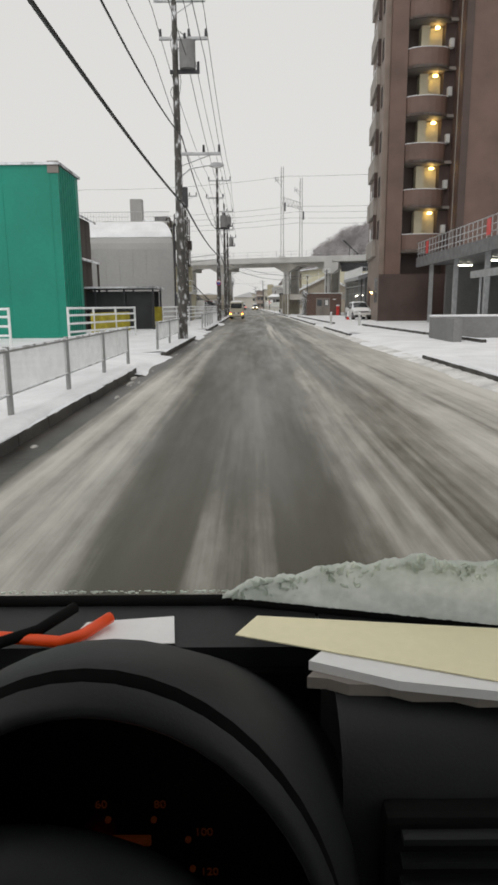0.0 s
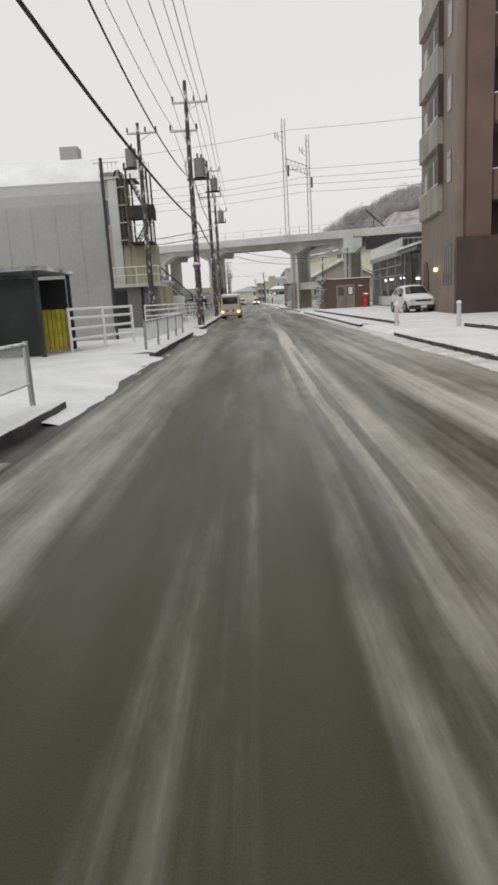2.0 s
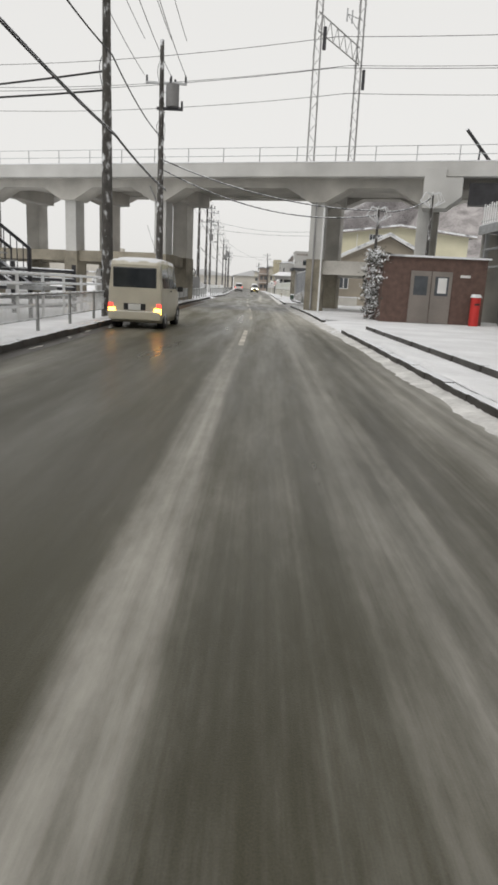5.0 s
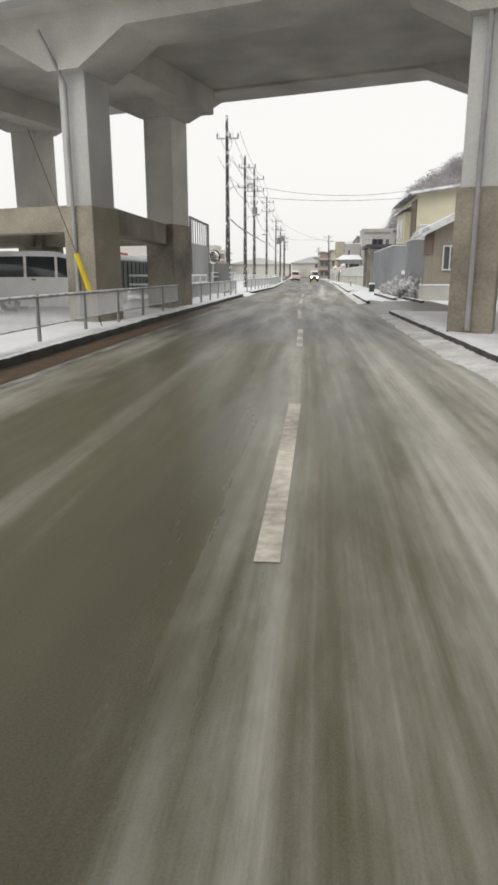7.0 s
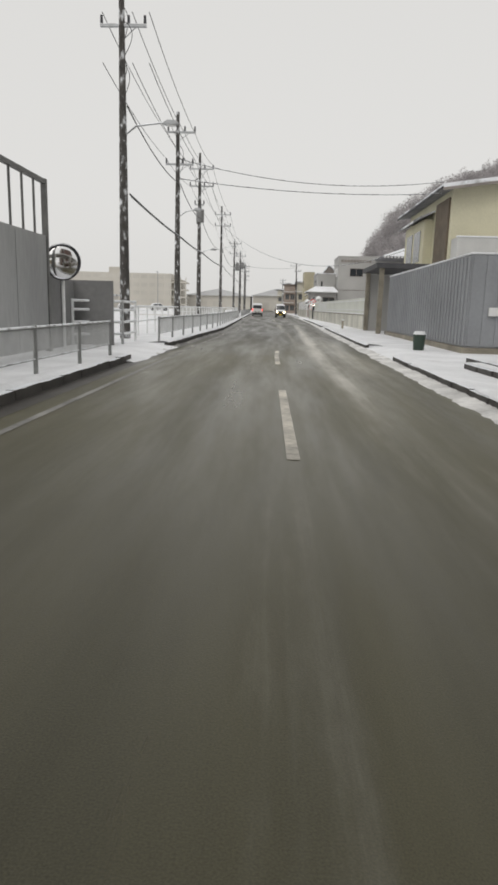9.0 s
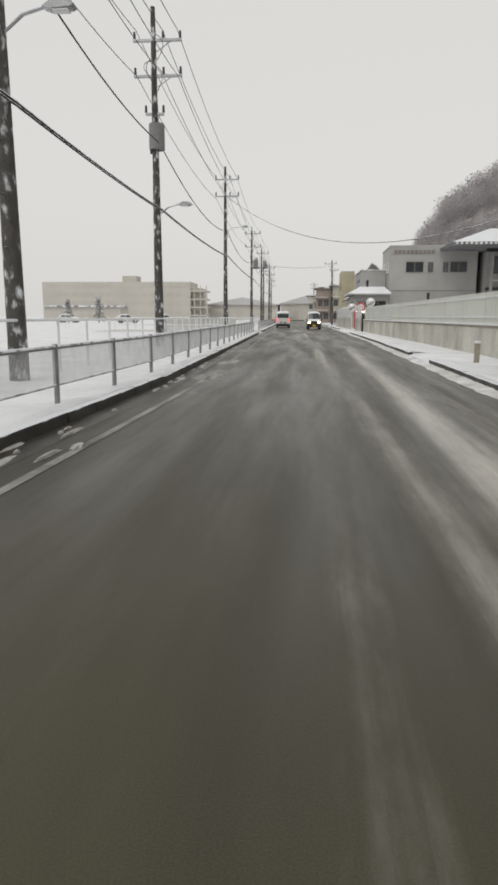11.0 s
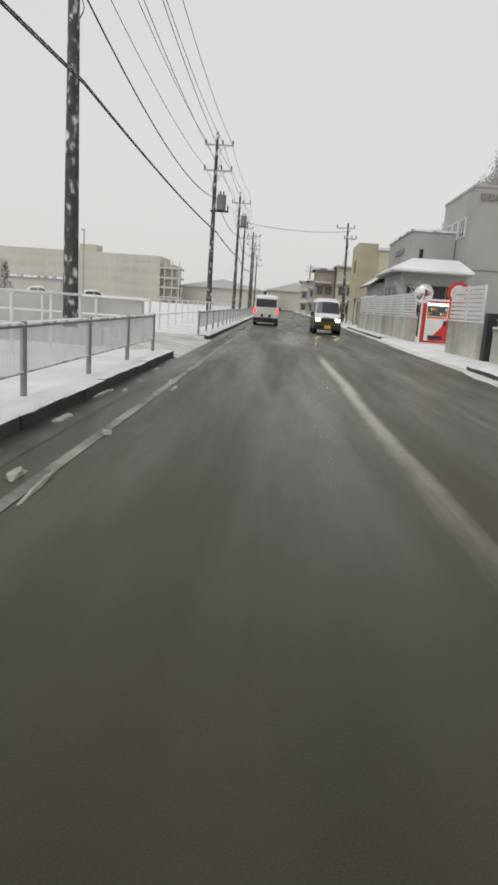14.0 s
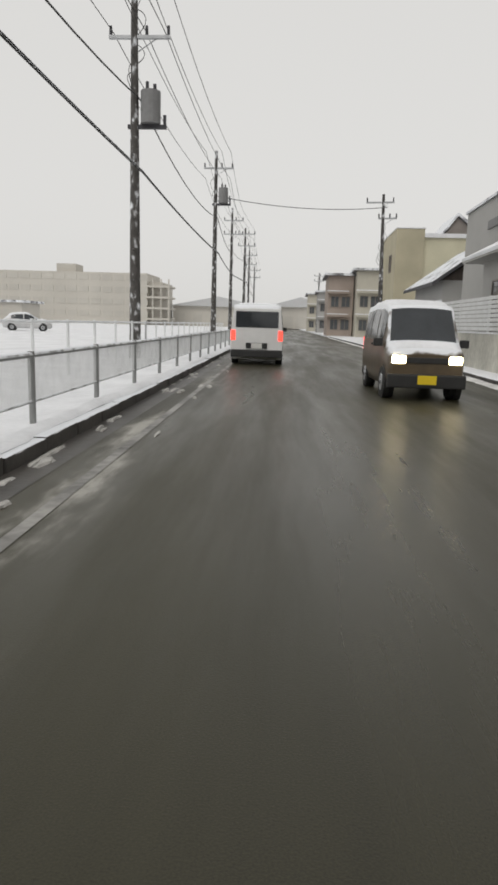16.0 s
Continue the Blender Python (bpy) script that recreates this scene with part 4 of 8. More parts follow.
def windows(parent, face, at, spans, z0, z1, glassm, frame_m, proud=0.05, sill=True):
    """Windows on a wall facing -y (face 'y') or -x (face 'x'), each with frame and pane."""
    for a, b in spans:
        w = part("window", bx(*((a, b, at - proud, at + 0.05, z0, z1) if face == "y" else (at - proud, at + 0.05, a, b, z0, z1))), glassm, parent)
        bm = bmesh.new()
        t = 0.06
        for u0, u1, v0, v1 in ((a - t, b + t, z1, z1 + t), (a - t, b + t, z0 - t, z0), (a - t, a, z0, z1), (b, b + t, z0, z1), ((a + b) / 2 - t / 2, (a + b) / 2 + t / 2, z0, z1)):
            box(bm, *((u0, u1, at - proud - 0.03, at + 0.02, v0, v1) if face == "y" else (at - proud - 0.03, at + 0.02, u0, u1, v0, v1)))
        part("window_frame", bm, frame_m, w)


green = house("green_shed", "tall bright green sheet-clad shed with ribbed side wall", "shed")
part("front_wall", bx(-24, -8.2, 32.9, 33.2, 0.1, 6.85), M["green"], green)
part("side_wall", bx(-8.25, -7.95, 32.9, 35.6, 0.1, 6.85), M["green"], green)
bm = bmesh.new()
panel_lines(bm, "x", -7.95, 33.2, 35.6, 0.35, 0.15, 6.8, proud=0.035)
part("cladding_rib", bm, M["green"], green)
bm = bmesh.new()
panel_lines(bm, "y", 32.9, -23.5, -8.3, 1.9, 0.15, 6.8, proud=0.012, w=0.03)
part("cladding_rib", bm, M["green"], green)
part("corner_trim", bx(-8.35, -7.92, 32.86, 33.0, 6.55, 7.0), M["taupe"], green)
part("back_wall", bx(-24, -7.95, 35.6, 35.9, 0.1, 6.85), M["green"], green)
part("roof", prism([(-24.2, 6.85), (-7.85, 6.85), (-7.85, 6.95), (-24.2, 6.95)], "y", 32.8, 36.0), M["roof_snow"], green)

gantry = house("timber_gantry_shed", "narrow tall shed of dark weathered boards with snowy gable roof", "shed")
M["boards"] = mat("weathered_boards", (0.085, 0.07, 0.062), 0.85, var=0.4, scale=2.0, fine=30, bump=0.35, stretch=(2, 2, 0.15), rand=0.25)
part("wall", bx(-10.9, -9.6, 40.5, 44.6, 0.1, 6.1), M["boards"], gantry)
for i in range(8):
    part("board", bx(-10.88 + 0.163 * i, -10.75 + 0.163 * i, 40.46, 40.5, 0.12, 6.05), M["boards"], gantry)
for i in range(12):
    part("board", bx(-9.6, -9.56, 40.55 + 0.34 * i, 40.83 + 0.34 * i, 0.12, 6.05), M["boards"], gantry)
part("roof", prism([(-11.1, 6.05), (-10.2, 6.5), (-9.3, 6.0), (-9.3, 6.12), (-10.2, 6.64), (-11.1, 6.17)], "y", 40.1, 45.0), M["roof_snow"], gantry)
part("lower_roof", prism([(-9.56, 3.9), (-9.1, 3.75), (-9.1, 3.85), (-9.56, 4.02)], "y", 40.4, 44.6), M["roof_snow"], gantry)
for y in (40.6, 44.4):
    part("post", bx(-9.22, -9.12, y - 0.06, y + 0.06, 0.1, 3.77), M["boards"], gantry)

hall = house("grey_hall", "large plain grey sheet-clad hall with rounded snow-covered roof", "hall")
HY = 50.4
prof = [(HY, 0.1), (HY, 5.1)]
for i in range(1, 9):
    a = math.pi / 2 * i / 8
    prof.append((HY + 2.6 * (1 - math.cos(a)), 5.1 + 1.9 * math.sin(a)))
prof += [(HY + 6.0, 7.2), (HY + 8.0, 6.1), (HY + 8.0, 0.1)]


def hall_prism(poly, x1):
    """The section drawn out along x; its end by the street runs back at a slant."""
    bm = prism(poly, "x", -24, x1)
    for v in bm.verts:
        if v.co.x > -20:
            v.co.x = x1 - 0.5 * (v.co.y - HY)
    return bm


part("shell", hall_prism(prof, -5.5), M["grey_sheet"], hall)
rp = [(HY + 2.66 * (1 - math.cos(math.pi / 2 * i / 8)) - 0.05, 5.12 + 1.98 * math.sin(math.pi / 2 * i / 8)) for i in range(2, 9)]
rp = rp + [(HY + 6.1, 7.35), (HY + 8.1, 6.25), (HY + 8.0, 6.1), (HY + 6.0, 7.2)] + [(HY + 2.6 * (1 - math.cos(math.pi / 2 * i / 8)), 5.1 + 1.9 * math.sin(math.pi / 2 * i / 8)) for i in range(8, 1, -1)]
part("snow_roof", hall_prism(rp, -5.46), M["snow"], hall, "thick snow over the rounded roof")
bm = bmesh.new()
panel_lines(bm, "y", HY, -23.5, -5.7, 0.9, 0.15, 5.0, proud=0.015, w=0.03)
part("cladding_rib", bm, M["grey_sheet"], hall)
part("corner_pipe", rods(((-5.42, HY - 0.06, 0.1), (-5.42, HY - 0.06, 6.6), 0.06), seg=8), M["dark_steel"], hall)

bay_shed = house("black_storage_bay", "low black steel-framed storage bay with open mesh sides", "shelter")
part("back_panel", bx(-10.6, -5.9, 45.6, 45.72, 0.15, 2.25), M["black"], bay_shed)
part("side_panel", bx(-10.7, -10.58, 42.6, 45.7, 0.15, 2.25), M["black"], bay_shed)
part("front_panel", bx(-10.6, -5.9, 42.8, 42.86, 0.15, 2.2), M["black"], bay_shed)
for x in (-10.6, -9.0, -7.4, -5.8):
    for y in (42.6, 45.65):
        part("post", bx(x - 0.05, x + 0.05, y - 0.05, y + 0.05, 0.1, 2.4), M["dark_steel"], bay_shed)
part("roof", bx(-10.8, -5.6, 42.4, 45.9, 2.36, 2.46), M["roof_snow"], bay_shed)

works = house("khaki_works_building", "khaki rendered works building with pilasters and a flat railed roof", "building")
part("wall", bx(-17, -7.05, 64.2, 65.7, 0.1, 8.35), M["khaki"], works)
part("rear_wall", bx(-17, -9.0, 65.7, 73, 0.1, 8.35), M["khaki"], works)
for x in (-14.5, -12.0, -9.6, -7.72):
    part("pilaster", bx(x - 0.25, x + 0.25, 64.0, 64.2, 0.1, 8.3), M["concrete_pale"], works)
windows(works, "y", 64.2, [(-8.68, -8.05), (-11.6, -10.4)], 5.9, 7.3, M["window_green"], M["concrete_pale"])
windows(works, "y", 64.2, [(-11.6, -10.4)], 3.6, 4.9, M["window_green"], M["concrete_pale"])
part("parapet", bx(-17.1, -6.98, 64.05, 65.8, 8.35, 8.5), M["concrete_pale"], works)
bm = bmesh.new()
for i in range(40):
    rod(bm, (-17 + i * 0.245, 64.3, 8.4), (-17 + i * 0.245, 64.3, 9.3), 0.012, seg=4)
rod(bm, (-17, 64.3, 9.3), (-7.3, 64.3, 9.3), 0.025, seg=6)
part("roof_railing", bm, M["steel"], works)
part("low_block", bx(-11.0, -5.55, 64.3, 65.5, 0.1, 4.75, bevel=0.06), M["khaki"], works, "lower khaki block")
part("grey_base", bx(-11.2, -5.6, 63.3, 64.9, 0.1, 2.4), M["tarp"], works)
part("door_opening", bx(-8.6, -7.3, 63.22, 63.32, 0.15, 2.2), M["black"], works)
part("terrace_slab", bx(-11.6, -5.3, 63.0, 66.4, 2.4, 2.58), M["concrete_pale"], works)
bm = rods(((-11.6, 63.1, 3.5), (-5.4, 63.1, 3.5), 0.03), ((-5.4, 63.1, 3.5), (-5.4, 66.4, 3.5), 0.03), ((-11.6, 63.1, 3.05), (-5.4, 63.1, 3.05), 0.025), ((-5.4, 63.1, 3.05), (-5.4, 66.4, 3.05), 0.025), seg=6)
for i in range(6):
    rod(bm, (-11.6 + i * 1.24, 63.1, 2.55), (-11.6 + i * 1.24, 63.1, 3.5), 0.025, seg=6)
part("terrace_rail", bm, M["white_pipe"], works)
vent = thing("roof_vent", "square grey ventilation housing on the works roof", "vent")
part("housing", bx(-10.88, -9.85, 65.6, 66.6, 8.4, 10.55, bevel=0.03), M["grey_sheet"], vent)
part("duct", rods(((-9.85, 66.0, 8.65), (-8.9, 66.0, 8.65), 0.2), seg=10), M["steel"], vent)
air = thing("rooftop_unit", "boxy grey rooftop machinery behind the railing", "machinery")
part("casing", bx(-8.9, -7.6, 66.5, 68, 8.4, 9.2, bevel=0.04), M["tarp"], air)
part("pipe", rods(((-8.2, 66.5, 8.5), (-8.2, 64.6, 8.5), 0.08), seg=8), M["dark_steel"], air)

tower = thing("external_stair_tower", "rusty dark steel stair tower with corrugated guard and open treads", "staircase")
M["rusty"] = mat("rusty_dark_steel", (0.055, 0.045, 0.04), 0.7, metal=0.2, var=0.5, scale=3, fine=25, bump=0.2, snow=0.3)
TX0, TX1, TY0, TY1 = -6.8, -5.68, 63.4, 64.9
for x in (TX0, TX1):
    for y in (TY0, TY1):
        part("post", rods(((x, y, 4.75), (x, y, 8.75), 0.055), seg=6), M["rusty"], tower)
# lower landing on the block's roof, with a light rail frame
land = part("landing", bx(TX0 - 0.08, TX1 + 0.08, TY0 - 0.08, TY1 + 0.08, 4.78, 4.86), M["rusty"], tower)
bm = bmesh.new()
for z in (5.3, 5.75):
    rod(bm, (TX0, TY0, z), (TX1, TY0, z), 0.025, seg=6), rod(bm, (TX1, TY0, z), (TX1, TY1, z), 0.025, seg=6)
for i in range(4):
    rod(bm, (TX1, TY0 + 0.43 * i, 4.86), (TX1, TY0 + 0.43 * i, 5.75), 0.018, seg=5)
part("hand_rail", bm, M["white_pipe"], land, "pale pipe rail")
# middle landing with dark corrugated guards
land = part("landing", bx(TX0 - 0.1, TX1 + 0.12, TY0 - 0.1, TY1 + 0.1, 6.18, 6.28), M["rusty"], tower)
for i in range(10):
    x = TX0 - 0.1 + 0.155 * i
    part("guard_slat", bx(x, x + 0.085, TY0 - 0.17, TY0 - 0.13, 6.1, 6.8), M["rusty"], land)
    part("guard_slat", bx(x + 0.08, x + 0.16, TY0 - 0.14, TY0 - 0.10, 6.1, 6.77), M["rusty"], land)
for i in range(11):
    y = TY0 - 0.1 + 0.155 * i
    part("guard_slat", bx(TX1 + 0.13, TX1 + 0.17, y, y + 0.085, 6.1, 6.8), M["rusty"], land)
    part("guard_slat", bx(TX1 + 0.10, TX1 + 0.14, y + 0.08, y + 0.16, 6.1, 6.77), M["rusty"], land)
part("hand_rail", rods(((TX0, TY0 - 0.1, 7.25), (TX1 + 0.1, TY0 - 0.1, 7.25), 0.022), ((TX1 + 0.1, TY0 - 0.1, 7.25), (TX1 + 0.1, TY1, 7.25), 0.022), seg=6), M["white_pipe"], land)
# flights: open snowy treads between dark stringers
for y0, za, zb in ((64.05, 4.86, 6.2), (63.5, 6.28, 8.2)):
    for i in range(8):
        u = (i + 0.5) / 8
        x = TX0 + 0.15 + 1.05 * (u if y0 > 64.0 else 1 - u)
        part("tread", bx(x - 0.11, x + 0.11, y0, y0 + 0.85, za + (zb - za) * u, za + (zb - za) * u + 0.05), M["white_pipe"], tower, "snow-covered steel tread")
    for y in (y0 - 0.03, y0 + 0.88):
        a, b = (za, zb) if y0 > 64.0 else (zb, za)
        part("stringer", rods(((TX0 + 0.1, y, a), (TX1 - 0.1, y, b), 0.05), seg=4), M["rusty"], tower)
part("top_landing", bx(TX0 - 0.08, TX0 + 0.5, TY0 - 0.05, TY1, 8.14, 8.22), M["rusty"], tower)
bm = bmesh.new()
for i in range(10):
    rod(bm, (TX0 + 0.145 * i, TY0, 8.2), (TX0 + 0.145 * i, TY0, 9.0), 0.013, seg=4)
rod(bm, (TX0, TY0, 9.0), (TX1, TY0, 9.0), 0.022, seg=6), rod(bm, (TX0, TY0, 8.2), (TX1, TY0, 8.2), 0.03, seg=6)
part("top_railing", bm, M["steel"], tower)
for x0, y0, r, z1 in ((-7.18, 63.95, 0.1, 8.5), (-7.42, 64.0, 0.06, 8.4)):
    d = part("duct", rods(((x0, y0, 4.75), (x0, y0, z1), r), seg=10), M["rusty"], tower)
    for i in range(4):
        part("bracket", bx(x0 - r - 0.03, x0 + r + 0.03, y0 - r - 0.03, y0 + 0.24, 5.0 + 0.95 * i, 5.06 + 0.95 * i), M["steel"], d)
part("bent_pipe", tube(bmesh.new(), [(-7.62, 64.15, 8.0), (-7.6, 64.1, 8.5), (-7.45, 64.0, 8.78), (-7.28, 63.95, 8.78), (-7.18, 63.95, 8.45)], 0.06, seg=8), M["rusty"], tower)
blue_d = thing("blue_sheeted_doorway", "narrow doorway hung with blue sheeting under the terrace", "doorway")
part("sheet", bx(-6.35, -5.85, 63.3, 63.36, 0.15, 2.3), mat("blue_sheeting", (0.10, 0.16, 0.30), 0.6, var=0.3, scale=3, bump=0.4), blue_d)
part("jamb", bx(-6.5, -6.35, 63.2, 63.4, 0.13, 2.4), M["black"], blue_d)
part("jamb", bx(-5.85, -5.7, 63.2, 63.4, 0.13, 2.4), M["concrete_dark"], blue_d)
hutlet = house("khaki_outbuilding", "low khaki outbuilding with a dark window and snowy roof", "outbuilding")
part("wall", bx(-8.0, -5.9, 69.5, 73.5, 0.1, 2.75), M["khaki"], hutlet)
part("roof", bx(-8.1, -5.75, 69.35, 73.6, 2.75, 2.9), M["roof_snow"], hutlet)
windows(hutlet, "y", 69.5, [(-6.75, -6.25)], 1.4, 2.2, M["window"], M["taupe"])
tank = thing("white_storage_tank", "boxy white plastic tank standing on snowy ground", "tank")
part("body", bx(-5.9, -5.1, 72.8, 73.7, 0.13, 1.9, bevel=0.08), M["white"], tank)
part("lid", rods(((-5.5, 73.25, 1.9), (-5.5, 73.25, 2.0), 0.2), seg=12), M["steel"], tank)

ramp_st = thing("steel_stairway", "dark steel stairway with close pickets sloping down", "staircase")
A, B = Vector((-7.9, 73.4, 4.2)), Vector((-4.9, 77.6, 1.0))
for off in (0, 1.1):
    o = Vector((0.7, -0.72, 0)) * -off
    part("stringer", rods((A + o, B + o, 0.1), seg=4), M["dark_steel"], ramp_st)
    bm = bmesh.new()
    rod(bm, A + o + Vector((0, 0, 1.0)), B + o + Vector((0, 0, 1.0)), 0.05, seg=6)
    for i in range(28):
        c = A.lerp(B, i / 27) + o
        rod(bm, c, c + Vector((0, 0, 1.0)), 0.014, seg=4)
    part("picket_rail", bm, M["dark_steel"], ramp_st)
bm = bmesh.new()
for i in range(18):
    c = A.lerp(B, (i + 0.5) / 18)
    box(bm, c.x - 0.5, c.x + 0.5, c.y - 0.15, c.y + 0.15, c.z, c.z + 0.03)
part("tread", bm, M["steel"], ramp_st)
for c in (B, A):
    part("post", rods(((c.x, c.y, 0.1), (c.x, c.y, c.z + 1.0), 0.06), seg=6), M["dark_steel"], ramp_st)
part("landing", bx(-5.4, -4.4, 77.2, 78.4, 0.9, 1.02), M["steel"], ramp_st)

slab = thing("crash_barrier_stack", "stack of snow-dusted steel rails beside the stairway", "barrier")
for i in range(5):
    part("rail", rods(((-7.4, 77.4, 0.35 + 0.28 * i), (-5.0, 82.4, 0.35 + 0.28 * i), 0.07), seg=6), M["dark_steel"], slab)
for x, y in ((-7.4, 77.4), (-6.2, 79.9), (-5.0, 82.4)):
    part("post", bx(x - 0.06, x + 0.06, y - 0.06, y + 0.06, 0.1, 1.7), M["dark_steel"], slab)

M["lorry_grey"] = mat("dark_blue_grey_load_body", (0.075, 0.085, 0.085), 0.5, var=0.25, scale=0.8, fine=12, bump=0.1)
# ---- things under and beside the viaduct on the left ----
lorry = thing("parked_lorry", "parked lorry with grey-green load body under snow and red tarpaulin", "lorry")
LX0, LX1, LY0, LY1 = -8.3, -6.15, 107.2, 112.6
part("body", bx(LX0, LX1, LY0, LY1, 0.7, 1.8, bevel=0.05), M["lorry_grey"], lorry)
part("roof_snow", bx(LX0 + 0.02, LX1 - 0.02, LY0 + 0.02, LY1, 1.8, 2.02, bevel=0.09), M["snow"], lorry)
part("red_cover", bx(LX0 + 0.4, LX1 - 0.15, LY0 + 0.05, LY0 + 2.2, 2.02, 2.12, bevel=0.05), M["red"], lorry, "red tarpaulin folded on the roof")
for i in range(5):
    part("tail_rib", bx(LX0 + 0.15 + 0.45 * i, LX0 + 0.22 + 0.45 * i, LY0 - 0.04, LY0, 0.75, 1.76), M["lorry_grey"], lorry)
for i in range(9):
    part("side_rib", bx(LX1, LX1 + 0.04, LY0 + 0.2 + 0.6 * i, LY0 + 0.28 + 0.6 * i, 0.75, 1.76), M["lorry_grey"], lorry)
cab = part("cab", bx(LX0 + 0.1, LX1 - 0.1, LY1 + 0.1, LY1 + 1.8, 0.6, 2.15, bevel=0.15), M["white"], lorry)
part("cab_window", bx(LX1 - 0.12, LX1 - 0.06, LY1 + 0.4, LY1 + 1.3, 1.35, 1.95, bevel=0.02), M["window"], cab)
for x in (LX0 + 0.05, LX1 - 0.35):
    for y in (LY0 + 1.0, LY1 + 0.9):
        w = part("wheel", rods(((x, y, 0.56), (x + 0.3, y, 0.56), 0.43), seg=16), M["black"], lorry)
        part("rim", rods(((x - 0.01, y, 0.56), (x + 0.31, y, 0.56), 0.22), seg=12), M["steel"], w)
guy = thing("yellow_guy_guard", "yellow plastic guard tube on a slanting stay wire beside the column", "guard tube")
part("sleeve", rods(((-3.72, 97.1, 0.85), (-4.0, 97.1, 1.72), 0.065), seg=10), M["yellow"], guy)
part("stay_wire", rods(((-3.5, 97.1, 0.1), (-3.72, 97.1, 0.85), 0.012), ((-4.0, 97.1, 1.72), (-4.9, 97.1, 4.3), 0.008), seg=5), M["wire"], guy)

M["steel_dull"] = mat("dull_steel", (0.16, 0.16, 0.155), 0.55, metal=0.3, var=0.25, scale=3)
M["gate_sheet"] = mat("gate_sheet", (0.33, 0.335, 0.335), 0.6, var=0.22, scale=0.7, fine=9, bump=0.12, stretch=(1, 1, 0.25))
hoard = thing("site_hoarding", "dark grey site hoarding panels on a concealed frame", "hoarding")
for i in range(4, 7):
    y0 = 107.6 + 1.6 * i
    part("panel", bx(-5.95 + 0.1 * i, -5.87 + 0.1 * i, y0 - 1.6, y0 - 0.02, 0.13, 2.15), M["gate_sheet"], hoard)
part("end_panel", bx(-5.5, -5.42, 122.3, 125.6, 0.13, 1.95), M["tarp"], hoard)
part("return_panel", bx(-5.42, -4.3, 125.5, 125.58, 0.13, 1.95), M["tarp"], hoard)
for i in range(4):
    part("panel", bx(-10.2 + 1.22 * i, -9.0 + 1.22 * i, 123.4 + 0.3 * i, 123.48 + 0.3 * i, 0.13, 2.35), M["tarp"], hoard)
gate = thing("site_gate", "tall grey sheeted gate leaf with an open barred top", "gate")
part("sheet_panel", bx(-5.17, -5.11, 116.95, 122.4, 0.2, 2.85), M["gate_sheet"], gate)
for i in range(2):
    part("sheet_fold", bx(-5.11, -5.095, 118.7 + 1.8 * i, 118.73 + 1.8 * i, 0.22, 2.78), M["gate_sheet"], gate)
for y in (116.92, 122.45):
    part("gate_post", bx(-5.2, -5.08, y - 0.06, y + 0.06, 0.13, 4.13), M["steel_dull"], gate)
part("top_rail", bx(-5.19, -5.09, 116.98, 122.39, 4.02, 4.12), M["steel_dull"], gate)
for i in range(7):
    y = 116.92 + 5.53 * (i + 1) / 8
    part("bar", rods(((-5.14, y, 2.85), (-5.14, y, 4.03), 0.028), seg=6), M["steel_dull"], gate)


def traffic_mirror(x, y, z, r, turn, label, rim):
    t = thing("traffic_mirror", label, "traffic mirror", "traffic mirrors", at=Matrix.Translation((x, y, 0)) @ Matrix.Rotation(turn, 4, "Z"))
    part("post", rods(((0, 0.08, 0.1), (0, 0.08, z + r), 0.04), seg=8), M["white_pipe"], t)
    bm = bmesh.new()
    bmesh.ops.create_uvsphere(bm, u_segments=20, v_segments=10, radius=r)
    for v in bm.verts:
        v.co = Vector((v.co.x, v.co.y * 0.18, v.co.z)) + Vector((0, 0, z))
    part("mirror_face", bm, M["mirror"], t, smooth=True)
    bm = bmesh.new()
    n = 24
    tube(bm, [(r * math.cos(math.tau * i / n), -0.03, z + r * math.sin(math.tau * i / n)) for i in range(n + 1)], 0.035, seg=6)
    part("mirror_rim", bm, rim, t)
    part("hood", rods(((0, 0.02, z), (0, 0.12, z), r * 1.02, r * 0.7), seg=20), rim, t)
    return t


M["mirror"] = mat("mirror", (0.8, 0.8, 0.8), 0.05, metal=1.0, var=0.05, bump=0)
M["orange"] = mat("orange_plastic", (0.75, 0.16, 0.015), 0.45, var=0.1, bump=0.02)
traffic_mirror(-4.96, 123.1, 2.3, 0.42, 0.3, "round convex traffic mirror beside the site gate", M["dark_steel"])

# ---- right side before the viaduct ----
M["balcony_grey"] = mat("grey_beige_render", (0.34, 0.31, 0.28), 0.8, var=0.3, scale=1.2, fine=18, bump=0.12, stretch=(1, 1, 0.4))
apt = house("apartment_tower", "brown tiled apartment tower with curved balconies and lit landings", "apartment building")
side = lambda y: 9.35 + 0.0833 * (y - 57)


def skew(y0, y1, a, b, z0, z1):
    """A block along the slanting road-side wall, from a to b metres out of it."""
    return prism([(side(y0) + a, y0), (side(y1) + a, y1), (side(y1) + b, y1), (side(y0) + b, y0)], "z", z0, z1)


